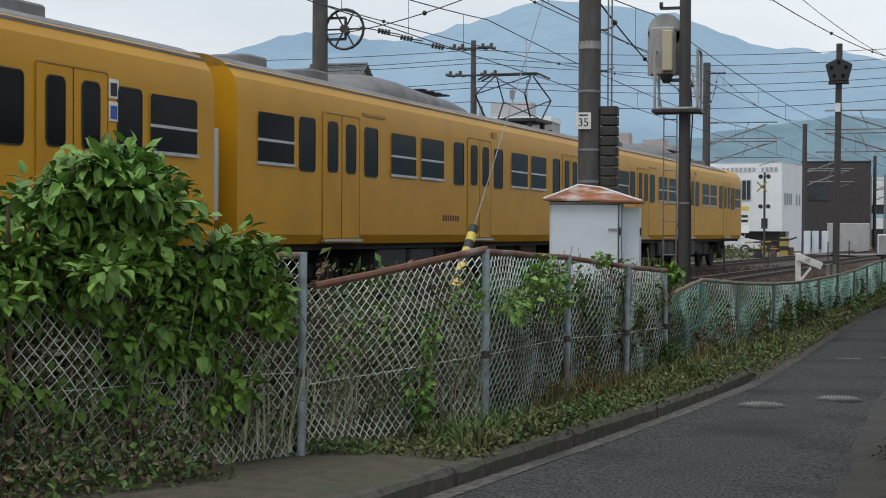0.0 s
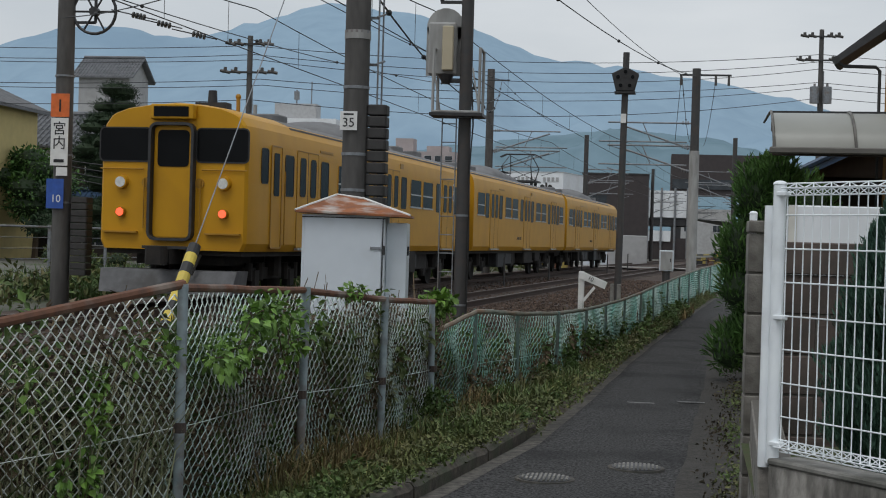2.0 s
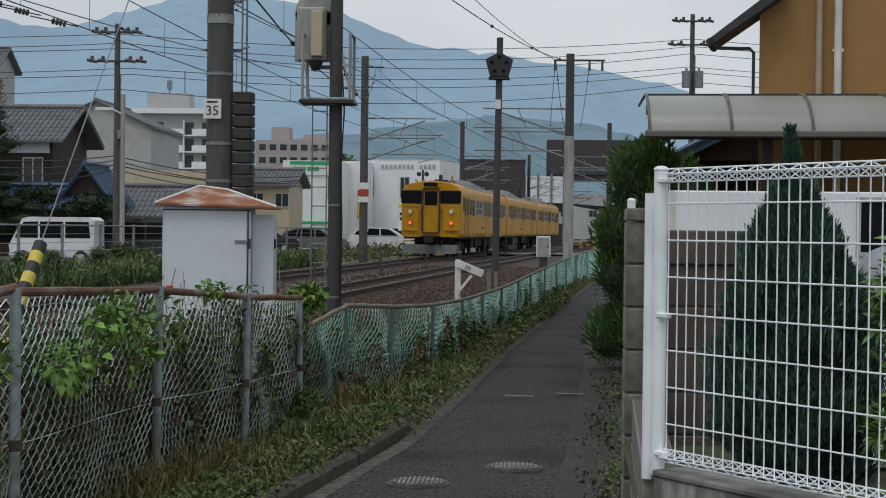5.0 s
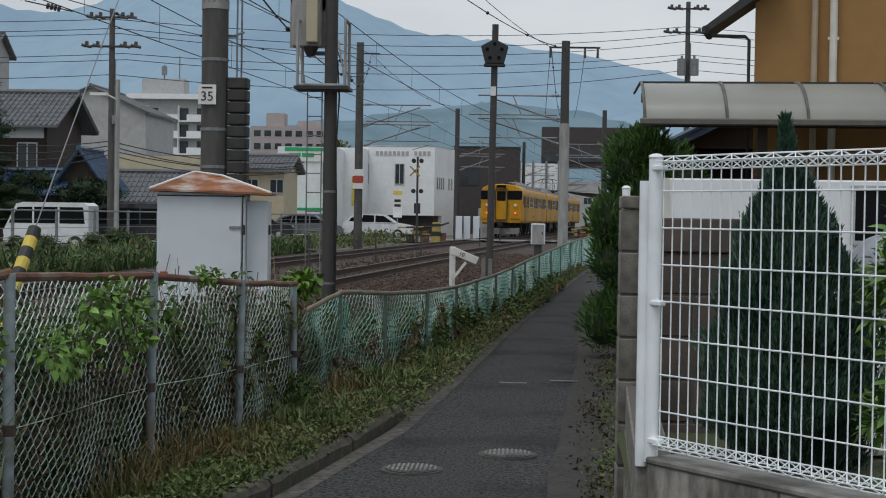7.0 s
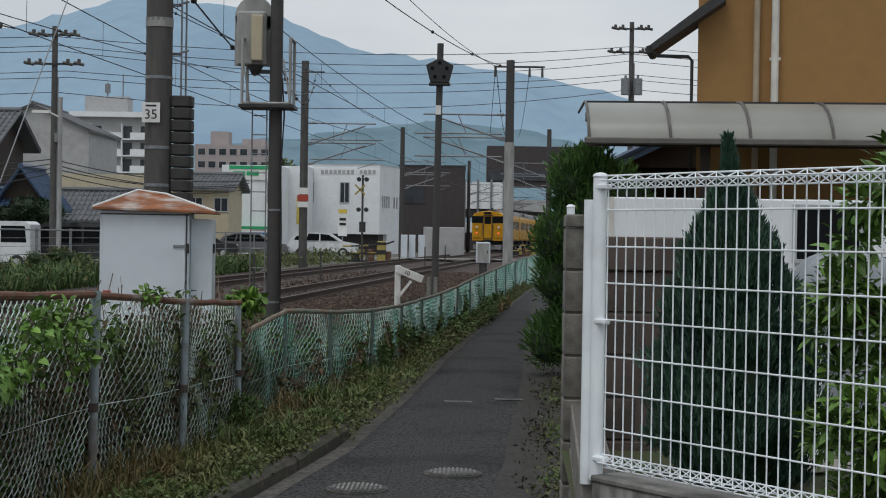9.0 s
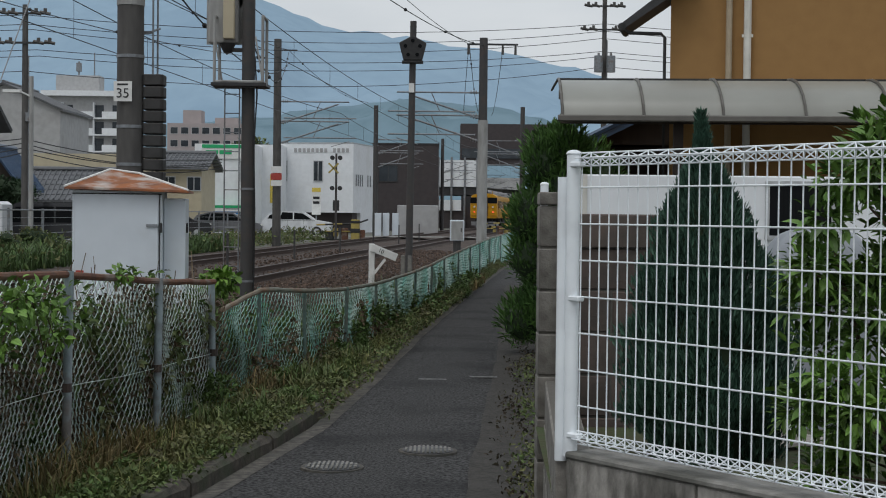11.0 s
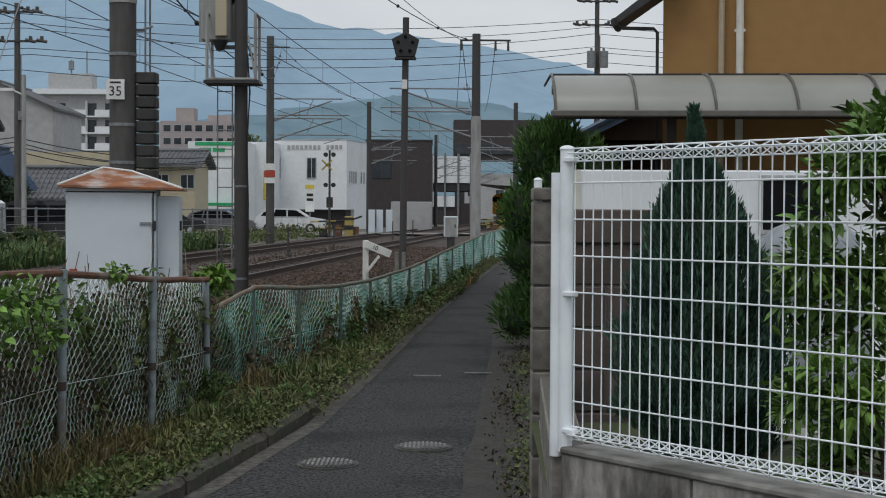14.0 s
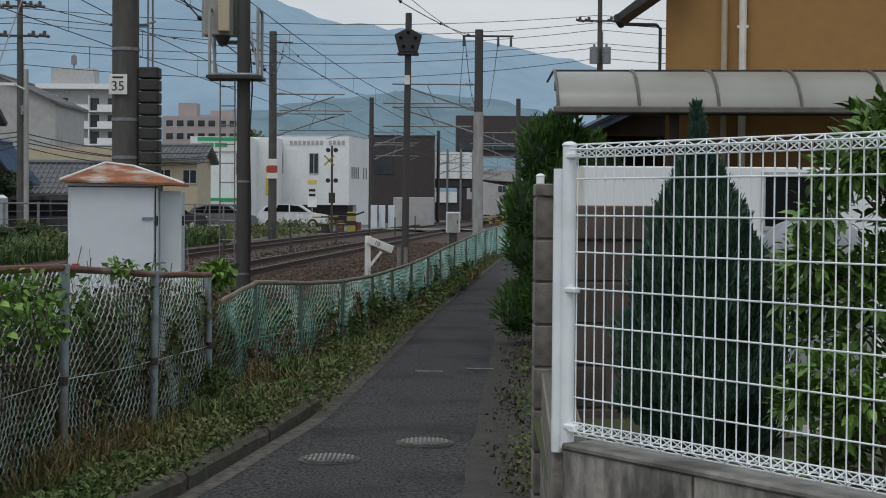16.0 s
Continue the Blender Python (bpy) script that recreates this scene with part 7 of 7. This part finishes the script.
creeper("small weeds on the fence top by the cabinet", [(-1.95, 9.3, 1.15, 0.05, 0.1, 0.05), (-1.93, 9.5, 1.16, 0.05, 0.1, 0.05)], 90, 37, "leaf", 0.05)
fl = thing("red_flower", "small red flower in the verge", "flower", (-0.92, 17.0, 0.25))
part("stem", MB().cyl((0, 0, -0.2), (0, 0, 0), 0.006, n=6), "leaf_weed", fl)
part("bloom", MB().ball((0, 0, 0), 0.05, 8, 5), "orange", fl)

for k in range(16):
    y = 11.6 + 1.5 * k + r7.uniform(-0.4, 0.4)
    x0 = fence_x(y) + r7.uniform(0.02, 0.16)
    hh = r7.uniform(0.06, 0.22)
    leafy("verge_plant", "leafy green weed on the verge", "weed", (x0, y, 0.06), [(r7.uniform(-0.1, 0.1), r7.uniform(-0.35, 0.35), hh * r7.uniform(0.2, 1.0), 0.09, 0.16, 0.09) for _ in range(8)], None, 620, 0.042,
          r7.choice(["leaf_weed", "leaf_thicket", "leaf_weed", "leaf_thicket"]), trunk=[((0, 0, 0), (0.03, 0.05, hh), 0.006, 0.003)], seed=400 + k, aspect=0.6, group="verge plants")
for cx, cy, hh, ww in ((-11.9, 44, 0.95, 1.6), (-12.6, 47, 0.8, 1.6), (-13.2, 40, 0.8, 1.4), (-14.6, 38, 1.0, 1.8), (-10.9, 50, 0.6, 1.5)):
    leafy("track_shrub", "low green shrub beside the railway fence", "shrub", (cx, cy, 0), [(r7.uniform(-ww / 2, ww / 2), r7.uniform(-0.5, 0.5), hh * r7.uniform(0.2, 0.9), 0.3, 0.3, 0.22) for _ in range(14)], None, 2600, 0.075, "leaf_weed",
          trunk=[((0, 0, 0), (0.1, 0, hh * 0.7), 0.02, 0.01)], core="leaf_core", seed=int(cy * 7), group="track shrubs")

# verge: weeds, grasses, dead stalks
wd, gr, dry = MB(), MB(), MB()
for i in range(34000):
    y = 5.2 + 40 * r7.random() ** 1.4
    f = r7.random()
    fx, kx = fence_x(y), kerb_x(y) - (0.12 if y < 11 else -0.02)
    x = fx - 0.25 + (kx - fx + 0.36) * f
    hgt = (0.05 + 0.07 * f) * (0.6 + 1.2 * max(0, noise.noise(Vector((x * 1.5, y * 0.9, 2)))) * 2)
    d = rv(r7) + Vector((0, 0, 0.5))
    s = r7.uniform(0.018, 0.048)
    wd.leaf(Vector((x, y, 0.07 + hgt * r7.random())), d, rv(r7) + Vector((0, 0, 1.2)), s, s * 0.7)
for i in range(3600):
    y = 5.4 + 40 * r7.random() ** 1.4
    fx, kx = fence_x(y), kerb_x(y) - 0.12
    x = fx - 0.1 + (kx - fx + 0.1) * r7.random() ** 0.7
    if noise.noise(Vector((x, y * 0.6, 9))) > -0.1:
        blades(gr, x, y, 0.06, r7.uniform(0.1, 0.26), r7, 4)
for i in range(260):
    y = r7.choice([7.9, 8.3, 8.8, 9.0, 12.2, 30, 33]) + r7.gauss(0, 0.35)
    x = fence_x(y) + r7.uniform(0.03, 0.3)
    blades(dry, x, y, 0.06, r7.uniform(0.12, 0.36), r7, 4, 0.8, 0.005)
for i in range(11000):
    y = 5.5 + 9 * r7.random()
    f = 0.55 + 0.45 * r7.random()
    x = fence_x(y) + (kerb_x(y) - 0.08 - fence_x(y)) * f
    top = 0.03 + 0.13 * max(0, 0.4 + noise.noise(Vector((x * 2.5, y * 1.4, 8))))
    s = r7.uniform(0.02, 0.046)
    wd.leaf(Vector((x, y, 0.08 + top * r7.random())), rv(r7) + Vector((0.2, -0.2, 0.3)), rv(r7) + Vector((0, 0, 1.2)), s, s * 0.65)
straw = MB()
for i in range(2600):
    y = 7.5 + 13 * r7.random() ** 1.2
    fx, kx = fence_x(y), kerb_x(y) - (0.12 if y < 11 else 0.02)
    x = fx + 0.02 + (kx - fx - 0.06) * r7.random()
    if noise.noise(Vector((x * 1.3, y * 0.8, 21))) > -0.08:
        blades(straw, x, y, 0.06, r7.uniform(0.07, 0.21), r7, 3, 0.9, 0.004)
tagged(solid("verge_straw", straw, "leaf_straw", "yellowing thin grass between fence and kerb", "grass"), kind="stuff")
tagged(solid("verge_weeds", wd, "leaf_weed", "low leafy weeds along the kerb", "weeds"), kind="stuff")
tagged(solid("verge_grass", gr, "leaf_weed", "tufts of green grass along the fence", "grass"), kind="stuff")
tagged(solid("dry_stalks", dry, "leaf_dry", "dry yellow grass stalks by the fence", "dry grass"), kind="stuff")
# undergrowth behind the fence: a dense bank of leaves and dead stems over a solid core
def bank(y):
    """Height of the undergrowth behind the fence."""
    low = 1.16 if y < 10.5 else 1.12 - 0.51 * min(1, (y - 10.5) / 3.5)
    return (low + 0.16 * noise.noise(Vector((0.3, y * 0.8, 4)))) * (1 if y < 40 else 0.8)


# The mound is a dark backing for the leaves, in place of shaded depth.
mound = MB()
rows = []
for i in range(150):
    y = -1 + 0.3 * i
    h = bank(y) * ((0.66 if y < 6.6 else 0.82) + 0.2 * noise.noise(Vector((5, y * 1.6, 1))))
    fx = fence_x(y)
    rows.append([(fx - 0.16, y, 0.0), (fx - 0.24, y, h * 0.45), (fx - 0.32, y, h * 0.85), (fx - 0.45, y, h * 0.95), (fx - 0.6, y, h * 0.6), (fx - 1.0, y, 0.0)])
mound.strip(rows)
tagged(solid("bramble_bank", mound, "thicket", "solid core of the thicket behind the fence, coloured as shade", "thicket", smooth=True), kind="stuff")
ug, ugd = MB(), MB()
for i in range(30000):
    y = -1 + 44 * r7.random() ** 1.25
    dx = r7.random() ** 1.4
    x = fence_x(y) - 0.06 - 0.75 * dx
    z = 0.03 + bank(y) * r7.random() ** 0.8 * (1 - 0.5 * dx)
    d = rv(r7) + Vector((0.3, -0.3, 0.3))
    s = r7.uniform(0.035, 0.085)
    (ug if noise.noise(Vector((x * 1.4, y * 1.1, z * 2.5))) > -0.22 else ugd).leaf(Vector((x, y, z)), d, rv(r7) + Vector((0, 0, 1)), s, s * 0.55)
for i in range(34000):
    y = 1.5 + 10.5 * r7.random()
    dx = r7.random() ** 1.3
    x = fence_x(y) - 0.05 - 0.5 * dx
    z = 0.03 + bank(y) * 0.93 * r7.random() ** 0.85 * (1 - 0.3 * dx)
    s = r7.uniform(0.025, 0.065)
    k = noise.noise(Vector((x * 1.4 + 7, y * 1.5, z * 2.2)))
    (ug if k > 0.02 else ugd).leaf(Vector((x, y, z)), rv(r7) + Vector((0.3, -0.3, 0.2)), rv(r7) + Vector((0.4, -0.4, 0.8)), s, s * r7.uniform(0.25, 0.65))
for i in range(3000):
    y = 1.8 + 2.7 * r7.random()
    q = r7.random()
    s = r7.uniform(0.03, 0.07)
    (ug if r7.random() < 0.7 else ugd).leaf(Vector((fence_x(y) + 0.02 + 0.5 * q, y - 0.3 * q, 0.05 + (0.45 - 0.3 * q) * r7.random())), rv(r7) + Vector((0.2, -0.2, 0.3)), rv(r7) + Vector((0, 0, 1)), s, s * 0.6)
for i in range(1500):
    y = 1.5 + 10.5 * r7.random()
    a = Vector((fence_x(y) - 0.06 - 0.4 * r7.random(), y, 0.8 * r7.random()))
    b = a + Vector((r7.gauss(0, 0.08), r7.gauss(0, 0.3), r7.uniform(-0.1, 0.5)))
    m_ = a.lerp(b, 0.5) + rv(r7) * 0.05
    ugd.tube([a, m_, b], r7.uniform(0.0018, 0.0042), 3)
for i in range(1100):
    y = 3 + 20 * r7.random()
    x = fence_x(y) - 0.08 - 0.5 * r7.random()
    blades(ugd if i % 2 else ug, x, y, 0.0, r7.uniform(0.3, 0.75), r7, 3, 0.4, 0.006)
stalks = MB()
for i in range(1500):
    y = 1.5 + 5.2 * r7.random()
    x = fence_x(y) - 0.07 - 0.12 * r7.random()
    blades(stalks, x, y, 0.0, r7.uniform(0.35, 1.0), r7, 2, 0.35, 0.005)
for i in range(9500):
    y = 1.5 + 5.2 * r7.random()
    q = r7.uniform(0.02, 0.05)
    stalks.leaf(Vector((fence_x(y) - 0.06 - 0.12 * r7.random(), y, 0.95 * r7.random())), rv(r7), rv(r7) + Vector((0.5, -0.6, 0.5)), q, q * 0.5)
tagged(solid("pale_stalks", stalks, "leaf_pale", "pale dry stalks and leaves close behind the mesh", "dry grass"), kind="stuff")
tagged(solid("undergrowth", ug, "leaf_thicket", "tangled green undergrowth behind the fence", "undergrowth"), kind="stuff")
tagged(solid("dead_undergrowth", ugd, "leaf_dead", "dead brown stems and leaves behind the fence", "undergrowth"), kind="stuff")
# weeds beyond the tracks and on the lane's inner edge
fw = MB()
for i in range(7000):
    y = r7.uniform(18, 86)
    x = track_x(y) - 2.9 - 2.8 * r7.random()
    top = 0.55 + 0.6 * noise.noise(Vector((x * 0.6, y * 0.35, 3)))
    s = r7.uniform(0.10, 0.24)
    fw.leaf(Vector((x, y, max(0.02, top * r7.random()))), rv(r7) + Vector((0, 0, 0.6)), rv(r7) + Vector((0, 0, 1)), s, s * 0.5)
reeds = MB()
for i in range(3600):
    y = r7.uniform(30, 62)
    x = track_x(y) - 3.0 - 2.6 * r7.random()
    if noise.noise(Vector((x * 0.35, y * 0.2, 11))) > -0.15:
        blades(reeds, x, y, 0.0, r7.uniform(0.3, 0.85), r7, 4, 0.5, 0.018)
tagged(solid("tall_grass", reeds, "reed", "tall green grass beyond the railway", "grass"), kind="stuff")
tagged(solid("far_weeds", fw, "leaf_weed", "green weeds along the far edge of the railway", "weeds"), kind="stuff")
lw = MB()
for i in range(4500):
    y = 4.5 + 26 * r7.random()
    x = lane_right(y) - 0.16 + 0.52 * r7.random() ** 0.8
    if noise.noise(Vector((x * 3, y * 1.3, 6))) < -0.05:
        continue
    s = r7.uniform(0.015, 0.045)
    lw.leaf(Vector((x, y, 0.02 + 0.06 * r7.random())), rv(r7) + Vector((0, 0, 0.2)), rv(r7) + Vector((0, 0, 1)), s, s * 0.6)
lg = MB()
for i in range(1300):
    y = r7.choice([6.6, 8.3, 9.0, 9.6, 11.5, 12.4, 14.0, 15.2]) + r7.gauss(0, 0.25)
    x = lane_right(y) + 0.12 + r7.gauss(0, 0.07)
    s = r7.uniform(0.015, 0.04)
    lg.leaf(Vector((x, y, 0.02 + 0.12 * r7.random() ** 1.6)), rv(r7) + Vector((0, 0, 0.4)), rv(r7) + Vector((0, 0, 1)), s, s * 0.6)
tagged(solid("gutter_weeds", lg, "leaf_weed", "small green weeds growing in the gutter", "weeds"), kind="stuff")
tagged(solid("lane_litter", lw, "litter", "dead leaves and small weeds by the gutter", "dead leaves"), kind="stuff")
for cx, cy, h, w in ((-19.6, 68, 3.2, 3.0), (-21.9, 65.5, 3.4, 2.4), (-29.5, 70, 5.4, 4.2), (-26.8, 67, 3.6, 3.0), (-31, 64, 4.6, 3.6), (-36, 300, 16, 14), (-28, 310, 15, 14), (-22, 320, 14, 12), (-40, 130, 9, 7)):
    leafy("garden_tree", "dark green garden tree", "tree", (cx, cy, 0), [(r7.gauss(0, w * 0.2), r7.gauss(0, w * 0.2), h * r7.uniform(0.4, 0.9), w * 0.25, w * 0.25, h * 0.13) for _ in range(12)], None, 4000, 0.055 * w, "pine" if h < 4 else "leaf_hedge" if h < 10 else "leaf_weed",
          trunk=[((0, 0, 0), (0.1, 0, h * 0.6), 0.03 * h, 0.015 * h), ((0, 0, h * 0.35), (w * 0.2, 0.1, h * 0.7), 0.015 * h, 0.006 * h)], core="leaf_core", seed=int(cx * 3 + 500), group="garden trees")
pine_clumps = []
for k in range(64):
    z = 1.0 + 6.8 * r7.random() ** 1.15
    w = 2.9 * (1 - (z - 1.0) / 8.6)
    a = r7.uniform(0, 6.283)
    q = r7.uniform(0.3, 1) * w
    pine_clumps.append((q * math.cos(a), q * math.sin(a), z, 0.75, 0.75, 0.32))
leafy("garden_pine", "dark cloud-pruned garden pine beside the timber house", "pine tree", (-23.6, 64.5, 0), pine_clumps, None, 26000, 0.15, "pine",
      trunk=[((0, 0, 0), (0.15, 0, 3.6), 0.2, 0.13), ((0.15, 0, 3.6), (-0.1, 0, 7.4), 0.13, 0.03)] + [((0.05, 0, c[2] - 0.25), c[:3], 0.05, 0.02) for c in pine_clumps[::2]],
      core="leaf_core", seed=77, aspect=0.2, up=0.9, droop=0.1)
motions()
